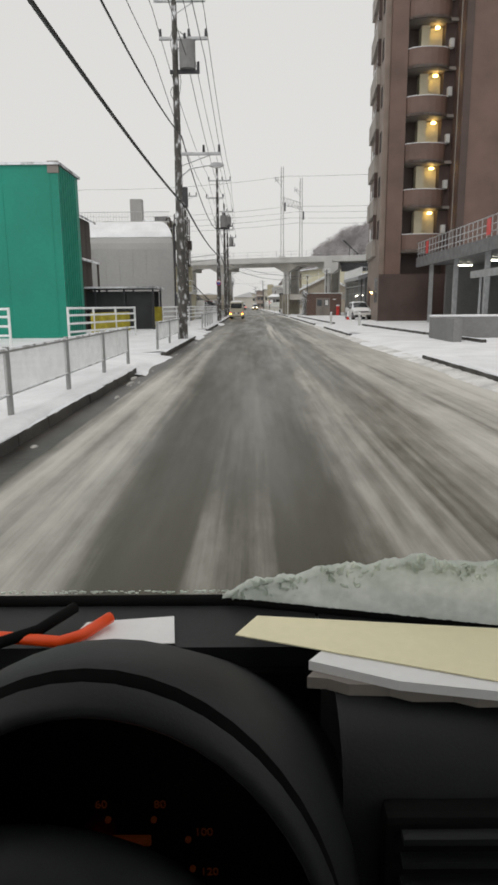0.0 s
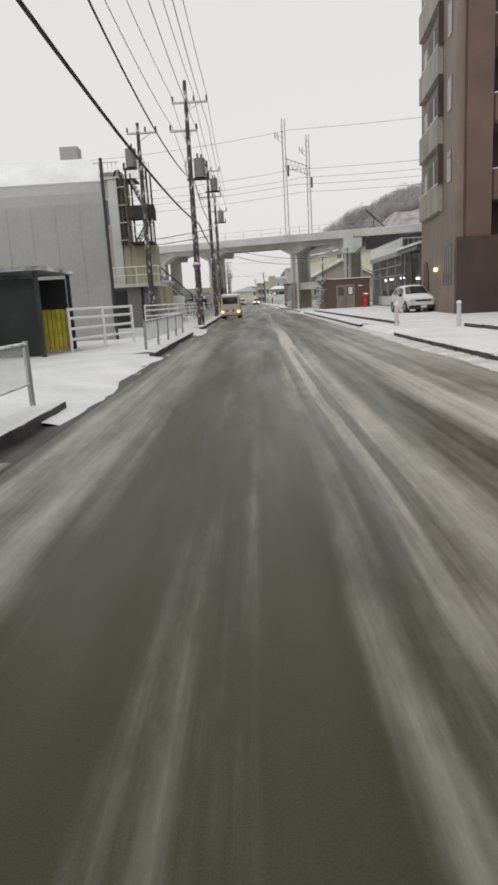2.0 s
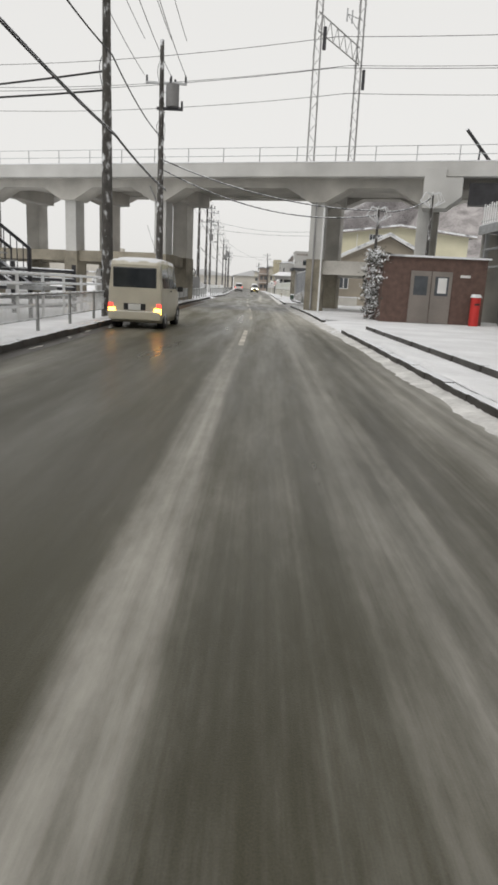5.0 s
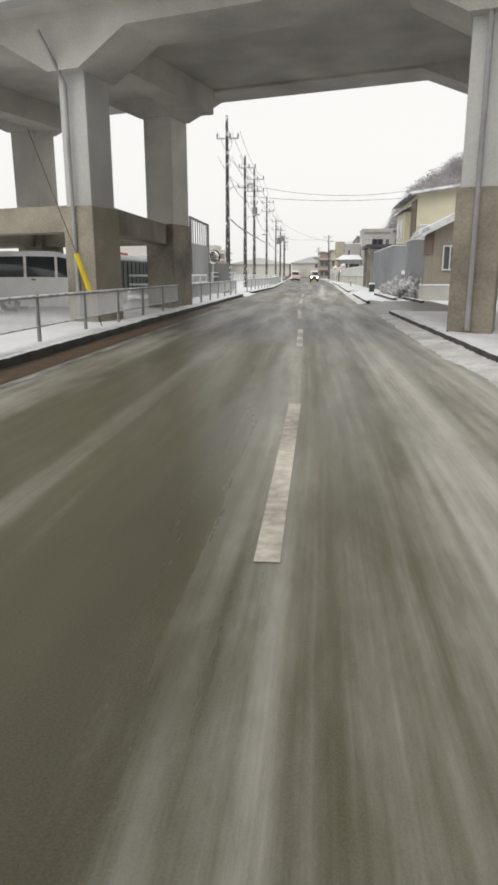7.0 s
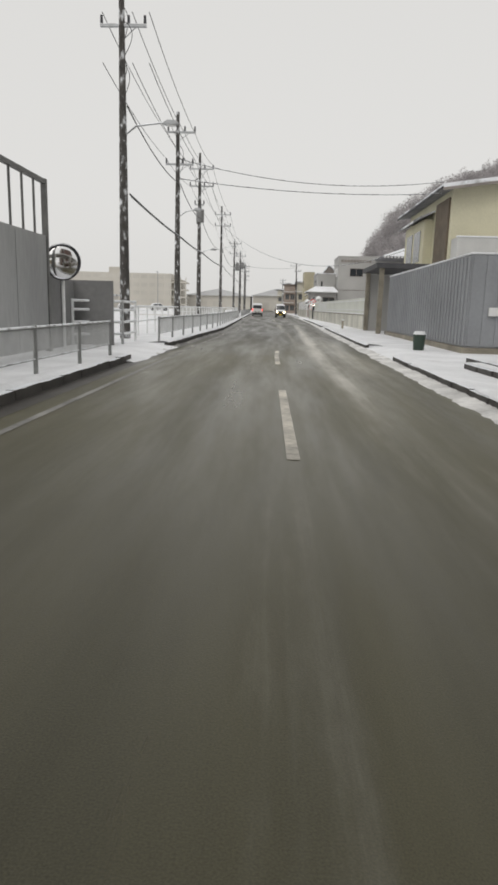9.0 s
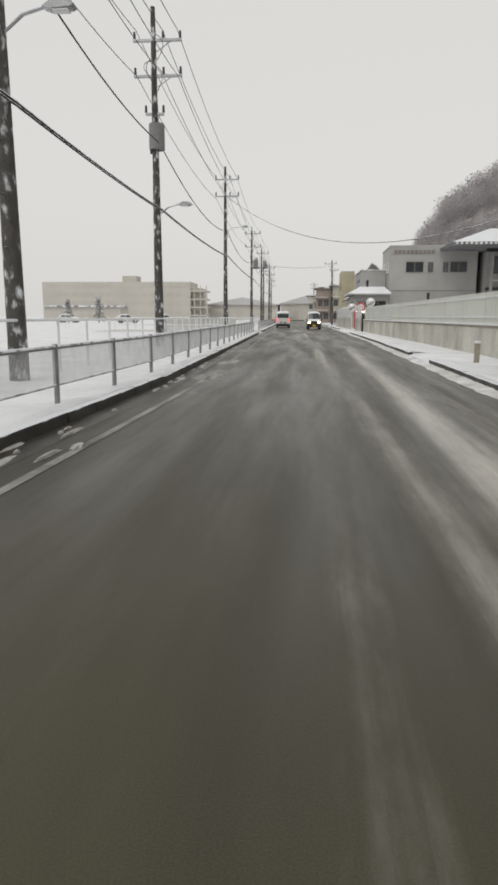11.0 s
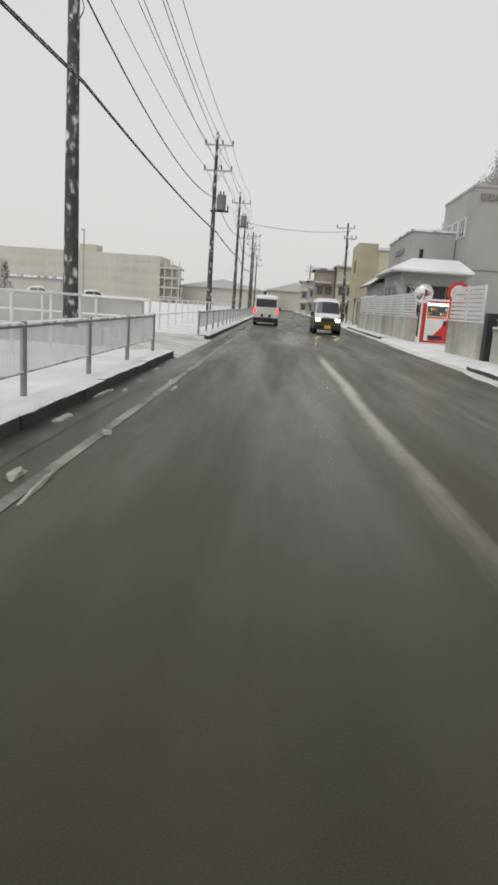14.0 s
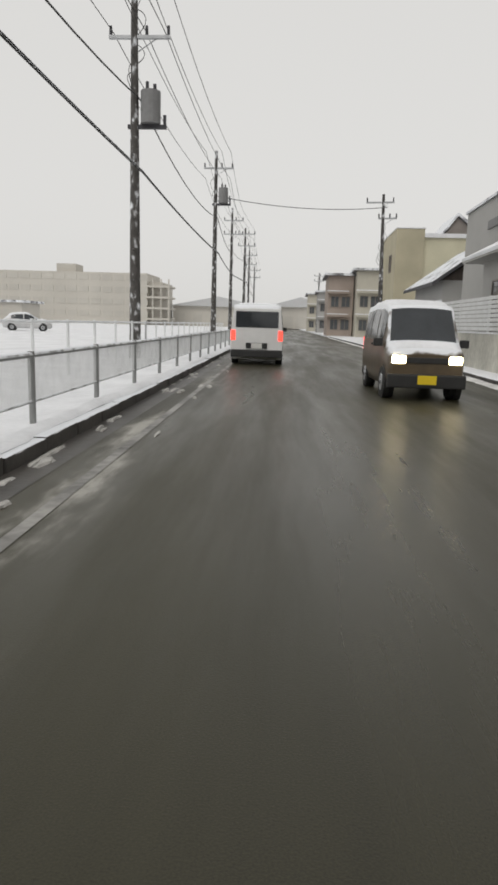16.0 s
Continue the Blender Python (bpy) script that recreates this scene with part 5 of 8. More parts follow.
part("wall", bx(9.75, 10.9, 56.6, 57.2, 0.1, 36), M["brown_tile"], apt)
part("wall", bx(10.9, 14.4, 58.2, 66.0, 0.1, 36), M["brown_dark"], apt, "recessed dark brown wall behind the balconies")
part("wall", bx(14.4, 34, 54.4, 66.0, 0.1, 36), M["brown_tile"], apt)
part("corner_strip", bx(14.25, 14.75, 54.25, 54.5, 0.1, 36), M["brown_dark"], apt)
part("gable_wall", prism([(9.35, 57.0), (side(66), 66.0), (11.0, 66.0), (11.0, 57.0)], "z", 0.1, 36), M["gable"], apt, "tan-brown road-side wall")
part("drain_pipe", rods(((14.1, 54.9, 0.1), (14.1, 54.9, 35.5), 0.04), seg=6), M["taupe"], apt)
part("base_course", bx(9.3, 14.4, 56.45, 56.6, 0.1, 3.6), M["brown_dark"], apt)
for k in range(10):
    zf = 5.35 + 3.147 * k - 3.147
    if k > 0:
        # landing with curved brown parapet
        bm = bmesh.new()
        n = 10
        outer, inner = [], []
        for i in range(n + 1):
            a = math.pi * i / n
            outer.append((12.4 - 1.5 * math.cos(a), 56.75 - 0.7 * math.sin(a)))
            inner.append((12.4 - 1.38 * math.cos(a), 56.75 - 0.58 * math.sin(a)))
        poly = outer + inner[::-1]
        balc = part("balcony", prism(poly, "z", zf - 0.2, zf + 1.1), M["brown_tile"], apt)
        part("floor_slab", prism(outer, "z", zf - 0.2, zf), M["taupe"], balc)
        part("floor_slab", bx(10.9, 14.4, 56.7, 58.2, zf - 0.2, zf), M["taupe"], balc)
        cap = [(12.4 - 1.52 * math.cos(math.pi * i / n), 56.75 - 0.72 * math.sin(math.pi * i / n)) for i in range(n + 1)] + [(12.4 - 1.38 * math.cos(math.pi * i / n), 56.75 - 0.58 * math.sin(math.pi * i / n)) for i in range(n, -1, -1)]
        part("snow_cap", prism(cap, "z", zf + 1.1, zf + 1.14), M["snow"], balc, "snow on the parapet")
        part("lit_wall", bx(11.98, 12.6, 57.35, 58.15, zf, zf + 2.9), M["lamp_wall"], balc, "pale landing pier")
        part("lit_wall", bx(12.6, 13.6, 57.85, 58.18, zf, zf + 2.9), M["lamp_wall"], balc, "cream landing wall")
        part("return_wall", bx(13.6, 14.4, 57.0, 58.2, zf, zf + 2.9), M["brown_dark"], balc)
        part("ceiling_lamp", bx(12.95, 13.25, 57.2, 57.45, zf + 2.66, zf + 2.8, bevel=0.05), M["lamp_glow"], balc, "glowing amber ceiling lamp")
        part("cooler_unit", bx(13.85, 14.15, 56.55, 57.0, zf + 1.2, zf + 1.8, bevel=0.04), M["concrete_pale"], balc, "pale air-conditioning unit")
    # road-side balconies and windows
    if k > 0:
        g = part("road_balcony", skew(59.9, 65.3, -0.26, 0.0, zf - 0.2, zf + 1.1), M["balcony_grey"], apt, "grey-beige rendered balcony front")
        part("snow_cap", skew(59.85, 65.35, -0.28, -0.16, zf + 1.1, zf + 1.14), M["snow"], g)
        # shade inside the loggia, painted as a flat dark brown panel
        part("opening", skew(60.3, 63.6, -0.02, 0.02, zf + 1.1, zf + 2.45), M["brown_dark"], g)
        part("opening", skew(64.0, 65.0, -0.02, 0.02, zf + 1.1, zf + 2.3), M["window"], g)
        part("side_fin", skew(59.8, 59.95, -0.25, 0.0, zf + 1.1, zf + 2.95), M["brown_dark"], g)
        part("window_frame", skew(62.0, 62.1, -0.05, 0.0, zf + 1.1, zf + 2.45), M["white"], g)
        part("small_window", skew(57.8, 58.7, -0.03, 0.02, zf + 0.9, zf + 2.3), M["window"], apt)
arch = [(63.6 + 0.75 - 0.75 * math.cos(math.pi * i / 12), 1.95 + 0.95 * math.sin(math.pi * i / 12)) for i in range(13)]
arch_bm = prism([(63.6, 0.12)] + arch + [(65.1, 0.12)], "x", 0, 0.06)
for v in arch_bm.verts:
    v.co.x += side(v.co.y) - 0.05
part("entrance_arch", arch_bm, mat("dark_red_door", (0.085, 0.03, 0.022), 0.5, var=0.3, scale=2), apt, "dark red arched entrance")
for i in range(4):
    part("entrance_slit", skew(57.6 + 0.55 * i, 57.8 + 0.55 * i, -0.03, 0.02, 1.5, 3.4), M["window_grey"], apt)
elamp = thing("entrance_lamp", "small glowing amber wall lamp beside the arched entrance", "wall lamp")
part("shade", bx(9.54, 9.68, 61.12, 61.24, 2.27, 2.41, bevel=0.03), M["lamp_glow"], elamp)
part("roof", bx(9.2, 34.2, 54.2, 66.2, 36, 36.5), M["roof_snow"], apt)

deck = thing("parking_deck", "two-level grey steel parking deck with railing and strip lights", "parking structure")
part("upper_slab", bx(11.6, 26, 35.5, 54.0, 4.1, 4.5), M["steel_dark"], deck)
part("edge_beam", bx(11.45, 11.62, 35.4, 54.0, 3.95, 4.6), M["steel_dark"], deck)
for y in (36, 41.5, 47, 52.6):
    for x in (12.2, 18, 25):
        part("column", bx(x - 0.12, x + 0.12, y - 0.12, y + 0.12, 0.1, 4.1), M["steel"], deck)
bm = bmesh.new()
for i in range(26):
    y = 35.6 + 0.72 * i
    rod(bm, (11.5, y, 4.5), (11.5, y, 5.6), 0.025, seg=5)
for z in (4.85, 5.2, 5.6):
    rod(bm, (11.5, 35.5, z), (11.5, 54, z), 0.03, seg=6)
part("railing", bm, M["steel"], deck)
for y in (39.2, 50.8):
    part("red_board", bx(11.4, 11.44, y, y + 0.5, 4.7, 5.5), M["red"], deck, "red board on the railing")
for y, x in ((40, 14), (46, 14), (51, 13.4), (40, 19), (46, 19)):
    part("strip_light", bx(x, x + 1.1, y, y + 0.12, 3.86, 3.95), M["lamp_white"], deck, "glowing white strip light")
part("back_wall", bx(26, 26.3, 35.5, 54.2, 0.1, 5.4), M["tarp"], deck)
part("rear_wall", bx(13.6, 26, 53.8, 54.1, 0.1, 4.1), M["tarp"], deck)
canopy = thing("entrance_canopy", "flat grey canopy under snow on slim posts", "canopy")
part("roof", bx(9.6, 16, 31.5, 36, 2.62, 2.78), M["roof_snow"], canopy)
part("fascia", bx(9.55, 9.65, 31.4, 36.1, 2.5, 2.8), M["steel"], canopy)
for x, y in ((9.9, 31.8), (9.9, 35.7), (15.6, 31.8), (15.6, 35.7)):
    part("post", rods(((x, y, 0.1), (x, y, 2.65), 0.06), seg=8), M["steel"], canopy)
rw = thing("low_boundary_wall", "low dark stained concrete boundary wall topped with snow", "wall")
part("wall", bx(6.3, 20, 30.2, 30.5, 0.1, 0.9, bevel=0.02), M["tarp"], rw)
part("wall", bx(6.3, 6.6, 27.5, 30.2, 0.1, 0.9, bevel=0.02), M["tarp"], rw)
part("snow_cap", bx(6.28, 20, 30.18, 30.52, 0.9, 0.98, bevel=0.03), M["snow"], rw)
for x, y in ((4.75, 48.3), (6.2, 46.0)):
    bl = thing("bollard", "short grey bollard standing in the snow", "bollard", "bollards on the lot")
    part("post", rods(((x, y, 0.1), (x, y, 0.85), 0.07, 0.065), seg=10), M["concrete_pale"], bl)
    part("cap", rods(((x, y, 0.85), (x, y, 0.93), 0.09, 0.05), seg=10), M["snow"], bl)

# ---- right side up to the viaduct ----
hut = house("brick_substation", "flat-roofed dark red brick hut with a metal double door", "hut")
part("wall", bx(6.4, 10.55, 86.5, 90.6, 0.1, 2.72), M["brick"], hut)
part("roof", bx(6.3, 10.65, 86.4, 90.7, 2.72, 2.80), M["roof_snow"], hut)
for x0 in (7.5, 8.35):
    d = part("door", bx(x0, x0 + 0.82, 86.42, 86.5, 0.15, 2.2, bevel=0.01), M["taupe"], hut, "taupe metal door leaf")
    part("door_panel", bx(x0 + 0.14, x0 + 0.68, 86.4, 86.44, 1.25, 2.0), M["window_grey"], d)
    part("door_panel", bx(x0 + 0.14, x0 + 0.68, 86.4, 86.44, 0.35, 1.05), M["taupe"], d)
part("notice", bx(8.6, 8.95, 86.38, 86.4, 1.35, 1.95), M["white"], hut, "white paper notice")
part("name_plate", bx(9.5, 9.9, 86.46, 86.5, 2.0, 2.1), M["white"], hut)
ivy = tufts([(random.uniform(6.1, 6.42), random.uniform(86.3, 89.5), random.uniform(0.3, 2.9)) for _ in range(70)], 3200, 0.13, 0.05, 5)
tagged(part("snowy_creeper", ivy, M["leaf_dark"]), "snow-covered creeper on the brick wall", "creeper", kind="stuff")
rp_ = thing("red_post_box", "red cylindrical pillar standing by the brick hut", "pillar box")
part("body", rods(((10.1, 86.1, 0.1), (10.1, 86.1, 1.25), 0.19), seg=16), M["red"], rp_)
part("cap", rods(((10.1, 86.1, 1.25), (10.1, 86.1, 1.38), 0.24, 0.16), seg=16), M["snow"], rp_)
part("slot", bx(10.0, 10.2, 85.88, 85.91, 0.95, 1.02), M["black"], rp_)
for x, y, h in ((6.85, 91.6, 5.05), (9.3, 91.6, 5.8)):
    sp = thing("service_pole", "slim dark service pole wrapped in snow", "pole", "service poles by the hut")
    part("shaft", rods(((x, y, 0.1), (x, y, h), 0.08, 0.06), seg=8), M["pole"], sp)
    bm = bmesh.new()
    for i in range(7):
        a = 0.9 * i
        tube(bm, [(x, y, h), (x + 0.35 * math.cos(a), y + 0.3 * math.sin(a), h + 0.12), (x + 0.6 * math.cos(a), y + 0.3 * math.sin(a), h - 0.25), (x, y, h - 0.6)], 0.025, seg=4)
    part("cable_bundle", bm, M["white_pipe"], sp, "snow-covered cable bundle")
tp = thing("thin_white_pole", "thin white marker pole beside the viaduct column", "pole")
part("shaft", rods(((4.45, 93.0, 0.1), (4.45, 93.0, 5.2), 0.05), seg=8), M["white_pipe"], tp)

lot = thing("steel_parking_rack", "two-level steel car park with white slat railing and strip lights", "parking structure")
RX, RY0, RY1 = 11.45, 77.0, 90.8
for y in (77.4, 80.8, 84.2, 87.6, 90.6):
    for x in (11.75, 15.2, 18.4, 22):
        part("column", bx(x - 0.09, x + 0.09, y - 0.09, y + 0.09, 0.1, 4.15), M["steel"], lot)
part("roof_deck", bx(RX, 23, RY0, RY1, 4.12, 4.38), M["steel_dark"], lot)
part("edge_beam", bx(RX - 0.08, RX, RY0, RY1, 4.05, 4.42), M["steel"], lot)
part("deck_snow", bx(RX - 0.04, 23, RY0 + 0.02, RY1, 4.42, 4.5, bevel=0.03), M["snow"], lot, "snow on the upper deck")
for i in range(46):
    y = RY0 + 0.1 + 0.295 * i
    part("slat", bx(RX - 0.05, RX - 0.02, y, y + 0.09, 4.45, 5.3 if i % 3 else 5.36), M["white_pipe"], lot)
bm = bmesh.new()
for z in (4.62, 5.2):
    rod(bm, (RX, RY0, z), (RX, RY1, z), 0.03, seg=6)
for i in range(26):
    rod(bm, (RX + 0.4 * i, RY0, 4.4), (RX + 0.4 * i, RY0, 5.25), 0.02, seg=5)
rod(bm, (RX, RY0, 5.25), (RX + 10, RY0, 5.25), 0.03, seg=6)
part("railing", bm, M["steel"], lot)
for i in range(5):
    y = RY0 + 0.1 + 2.0 * i
    part("guard_panel", bx(RX - 0.02, RX + 0.04, y, y + 1.9, 0.25, 0.98, bevel=0.01), M["concrete_pale"], lot, "pale guard panel")
for x, y in ((12.2, 85.1), (12.2, 80.9), (12.4, 88.4), (15.0, 83.0), (15.0, 87.0)):
    part("strip_light", bx(x, x + 0.14, y - 0.4, y + 0.4, 2.34, 2.46), M["lamp_white"], lot, "glowing white strip light")
    part("light_hanger", rods(((x + 0.07, y, 2.46), (x + 0.07, y, 4.12), 0.012), seg=4), M["steel_dark"], lot)
for z in (2.6, 3.4):
    part("pipe", rods(((RX + 0.25, RY0, z), (RX + 0.25, RY1, z), 0.05), seg=6), M["steel"], lot)
part("back_wall", bx(11.6, 23, 90.8, 90.95, 0.1, 4.1), M["concrete"], lot)
part("inner_wall", bx(17.6, 17.75, RY0, 90.8, 0.1, 4.1), M["concrete"], lot)
for x, y, h, d in ((12.9, 89.4, 1.5, 0.5), (13.4, 86.6, 1.1, 0.6), (13.1, 83.4, 1.7, 0.5), (13.6, 80.2, 1.3, 0.7), (14.8, 78.6, 1.6, 0.6), (15.6, 85.2, 2.0, 0.5)):
    part("cabinet", bx(x - 0.5, x + 0.5, y - d, y + d, 0.1, h, bevel=0.03), M["tarp"], lot, "dark cabinet under the deck")
pent = house("snowy_lean_to", "low open lean-to with a thick snow roof on steel posts", "shed")
part("roof", prism([(11.0, 4.2), (21, 5.7), (21, 5.85), (11.0, 4.33)], "y", 70.6, 76.8), M["roof_dark"], pent)
part("roof_snow", prism([(10.95, 4.34), (21, 5.86), (21, 6.02), (11.2, 4.55), (10.97, 4.48)], "y", 70.55, 76.85), M["snow"], pent, "thick snow on the roof")
part("fascia", bx(10.95, 11.05, 70.6, 76.8, 4.0, 4.22), M["steel_dark"], pent)
for x in (11.3, 15, 19):
    for y in (70.9, 73.8, 76.5):
        part("post", bx(x - 0.07, x + 0.07, y - 0.07, y + 0.07, 0.1, 4.25 + 0.15 * (x - 11.2)), M["steel_dark"], pent)
part("back_wall", bx(19.6, 19.75, 70.8, 76.6, 0.1, 5.3), M["concrete"], pent)
for x, y, h in ((12.6, 72.0, 1.4), (13.2, 74.6, 2.1), (15.4, 72.6, 1.8)):
    part("crate", bx(x - 0.6, x + 0.6, y - 0.7, y + 0.7, 0.1, h, bevel=0.03), M["tarp"], pent, "dark crate under the roof")
# ---- vehicles ----
M["car_white"] = mat("white_car_paint", (0.70, 0.70, 0.69), 0.25, var=0.08, scale=2, bump=0.02, snow=0.22)
M["car_cream"] = mat("cream_car_paint", (0.52, 0.49, 0.40), 0.3, var=0.12, scale=2, bump=0.02, snow=0.1)
M["car_brown"] = mat("dark_car_paint", (0.095, 0.07, 0.042), 0.3, var=0.35, scale=3, bump=0.03, snow=0.34)
M["car_silver"] = mat("silver_car_paint", (0.55, 0.55, 0.55), 0.3, metal=0.15, var=0.12, scale=2, bump=0.02, snow=0.12)
M["tyre"] = mat("tyre_rubber", (0.02, 0.02, 0.02), 0.8, var=0.3, scale=8, bump=0.2)
M["trim_black"] = mat("black_trim", (0.022, 0.022, 0.022), 0.55, var=0.3, scale=4, bump=0.1)
M["tail_red"] = mat("tail_lamp", (0.5, 0.02, 0.02), 0.2, var=0, bump=0, emit=(1.0, 0.06, 0.04), power=2.2)
M["tail_dark"] = mat("unlit_tail_lamp", (0.30, 0.03, 0.03), 0.25, var=0.1, bump=0)
M["blinker"] = mat("amber_lamp", (0.9, 0.4, 0.02), 0.2, var=0, bump=0, emit=(1.0, 0.5, 0.06), power=9)
M["headlight"] = mat("head_lamp", (0.9, 0.85, 0.6), 0.2, var=0, bump=0, emit=(1.0, 0.84, 0.48), power=12)
M["lens"] = mat("clear_lamp", (0.55, 0.55, 0.55), 0.15, var=0.2, scale=8, bump=0)
M["plate"] = mat("white_plate", (0.65, 0.65, 0.62), 0.4, var=0.05, bump=0)
M["plate_yellow"] = mat("yellow_plate", (0.75, 0.55, 0.02), 0.4, var=0.05, bump=0)


def vehicle(name, label, at, L, W, H, prof, paint, doors, screen, roof, snow=0.03, rear=None):
    """A lofted car whose front points to its own -y. prof: (fraction of length, sill, belt, top, half width at belt, half width at top), heights and widths in fractions of H and W."""
    v = thing(name, label, "car", at=at)
    us = [q[0] for q in prof]
    val = lambda u, i: float(np.interp(u, us, [q[i] for q in prof])) * (H if i < 4 else W)
    top = lambda u, k: (k * val(u, 5), u * L - L / 2, val(u, 3) - 0.035 * abs(k) ** 3)
    n = 44
    rows_ = []
    for i in range(n + 1):
        u = i / n
        lo, be, to, wb, wt = (val(u, j) for j in (1, 2, 3, 4, 5))
        y = u * L - L / 2
        half = [(0, lo), (wb * 0.93, lo), (wb * 0.99, lo + 0.25 * (be - lo)), (wb * 1.0, lo + 0.6 * (be - lo)), (wb * 0.985, be), (wt + 0.35 * (wb - wt), be + 0.62 * (to - be - 0.05)), (wt, to - 0.035), (wt * 0.8, to - 0.018), (wt * 0.4, to - 0.002), (0, to)]
        rows_.append([(x, y, z) for x, z in half] + [(-x, y, z) for x, z in half[-2:0:-1]])
    bm = bmesh.new()
    vs = [[bm.verts.new(p) for p in r] for r in rows_]
    m = len(vs[0])
    for q, w in zip(vs, vs[1:]):
        for k in range(m):
            bm.faces.new((q[k], q[(k + 1) % m], w[(k + 1) % m], w[k]))
    bm.faces.new(vs[0]), bm.faces.new(vs[-1])
    body = part("body", bm, paint, v, smooth=True)
    for p_ in body.data.polygons:
        p_.use_smooth = len(p_.vertices) == 4
    for sx in (-1, 1):
        for u0, u1, k0, k1 in doors:
            g = []
            for i in range(9):
                u = u0 + (u1 - u0) * i / 8
                be, to, wb, wt = (val(u, j) for j in (2, 3, 4, 5))
                row = []
                for k in (k0, 0.35, 0.62, k1):
                    x = wb * 0.985 + (wt + 0.35 * (wb - wt) - wb * 0.985) * min(1, k / 0.62) if k <= 0.62 else wt + 0.35 * (wb - wt) * (1 - (k - 0.62) / 0.38)
                    row.append((sx * (x + 0.008), u * L - L / 2, be + k * (to - be - 0.05)))
                g.append(row)
            part("side_window", sheet(g), M["window"], v)
        part("door_handle", bx(sx * (W / 2 - 0.02), sx * (W / 2 + 0.015), 0.12, 0.26, H * 0.53, H * 0.55, bevel=0.005), M["trim_black"], v)
        part("wing_mirror", bx(sx * (W / 2 - 0.01), sx * (W / 2 + 0.16), -L / 2 + (screen[0] + 0.04) * L, -L / 2 + (screen[0] + 0.065) * L, val(screen[0], 2) + 0.02, val(screen[0], 2) + 0.17, bevel=0.02), M["trim_black"], v)
    for nm, span in (("windscreen", screen),) + ((("rear_window", rear),) if rear else ()):
        part(nm, sheet([[(x * 0.93, y, z + 0.008) for x, y, z in (top(span[0] + (span[1] - span[0]) * i / 6, k / 4) for k in range(-4, 5))] for i in range(7)]), M["window"], v)
    if snow:
        for u0, u1, t in roof:
            g = []
            for i in range(13):
                u = u0 + (u1 - u0) * i / 12
                e = -0.02 if i in (0, 12) else snow * t * random.uniform(0.7, 1.2)
                g.append([(x * 0.97, y, z + (-0.02 if abs(k) == 5 else e)) for k, (x, y, z) in ((k, top(u, k / 5)) for k in range(-5, 6))])
            part("snow_cover", sheet(g), M["snow"], v, "snow lying on it", smooth=True)
    return v, body


def wheels(v, L, W, r, axles):
    for u in axles:
        for s in (-1, 1):
            y = u * L - L / 2
            x = s * (W / 2 - 0.02)
            part("wheel_arch", rods(((x - s * 0.1, y, r * 1.06), (x + s * 0.004, y, r * 1.06), r * 1.2), seg=20), M["trim_black"], v)
            t = part("tyre", rods(((x - s * 0.2, y, r), (x + s * 0.012, y, r), r), seg=20), M["tyre"], v)
            part("rim", rods(((x - s * 0.01, y, r), (x + s * 0.02, y, r), r * 0.62, r * 0.55), seg=14), M["steel"], t)
            part("hub", rods(((x, y, r), (x + s * 0.032, y, r), r * 0.16), seg=8), M["dark_steel"], t)


def slab(v, name, material, x0, x1, y0, y1, z0, z1, bevel=0.02, parent=None, label=""):
    return part(name, bx(x0, x1, y0, y1, z0, z1, bevel=bevel), material, parent or v, label)


VAN = [(0, .2, .38, .44, .42, .38), (.025, .13, .44, .52, .47, .43), (.11, .085, .52, .58, .49, .45), (.24, .085, .54, .955, .497, .42), (.32, .085, .54, .99, .5, .425), (.6, .085, .54, 1, .5, .43), (.93, .085, .54, .99, .5, .43), (.98, .13, .54, .96, .495, .435), (1, .16, .54, .90, .48, .43)]
KEI = [(0, .2, .40, .47, .42, .36), (.03, .14, .46, .54, .47, .42), (.13, .13, .52, .585, .49, .45), (.24, .13, .55, .95, .497, .41), (.32, .13, .55, .99, .5, .42), (.6, .13, .55, 1, .5, .425), (.93, .13, .55, .985, .5, .425), (.98, .14, .54, .94, .495, .43), (1, .18, .52, .85, .48, .43)]
COMPACT = [(0, .22, .36, .41, .34, .28), (.035, .15, .44, .50, .43, .38), (.12, .14, .54, .585, .48, .41), (.25, .14, .585, .66, .495, .43), (.44, .14, .60, .955, .5, .35), (.54, .14, .61, 1, .5, .355), (.72, .14, .63, .985, .497, .35), (.86, .14, .64, .90, .49, .35), (.955, .16, .62, .70, .47, .38), (.99, .2, .52, .58, .43, .38), (1, .28, .46, .50, .38, .34)]


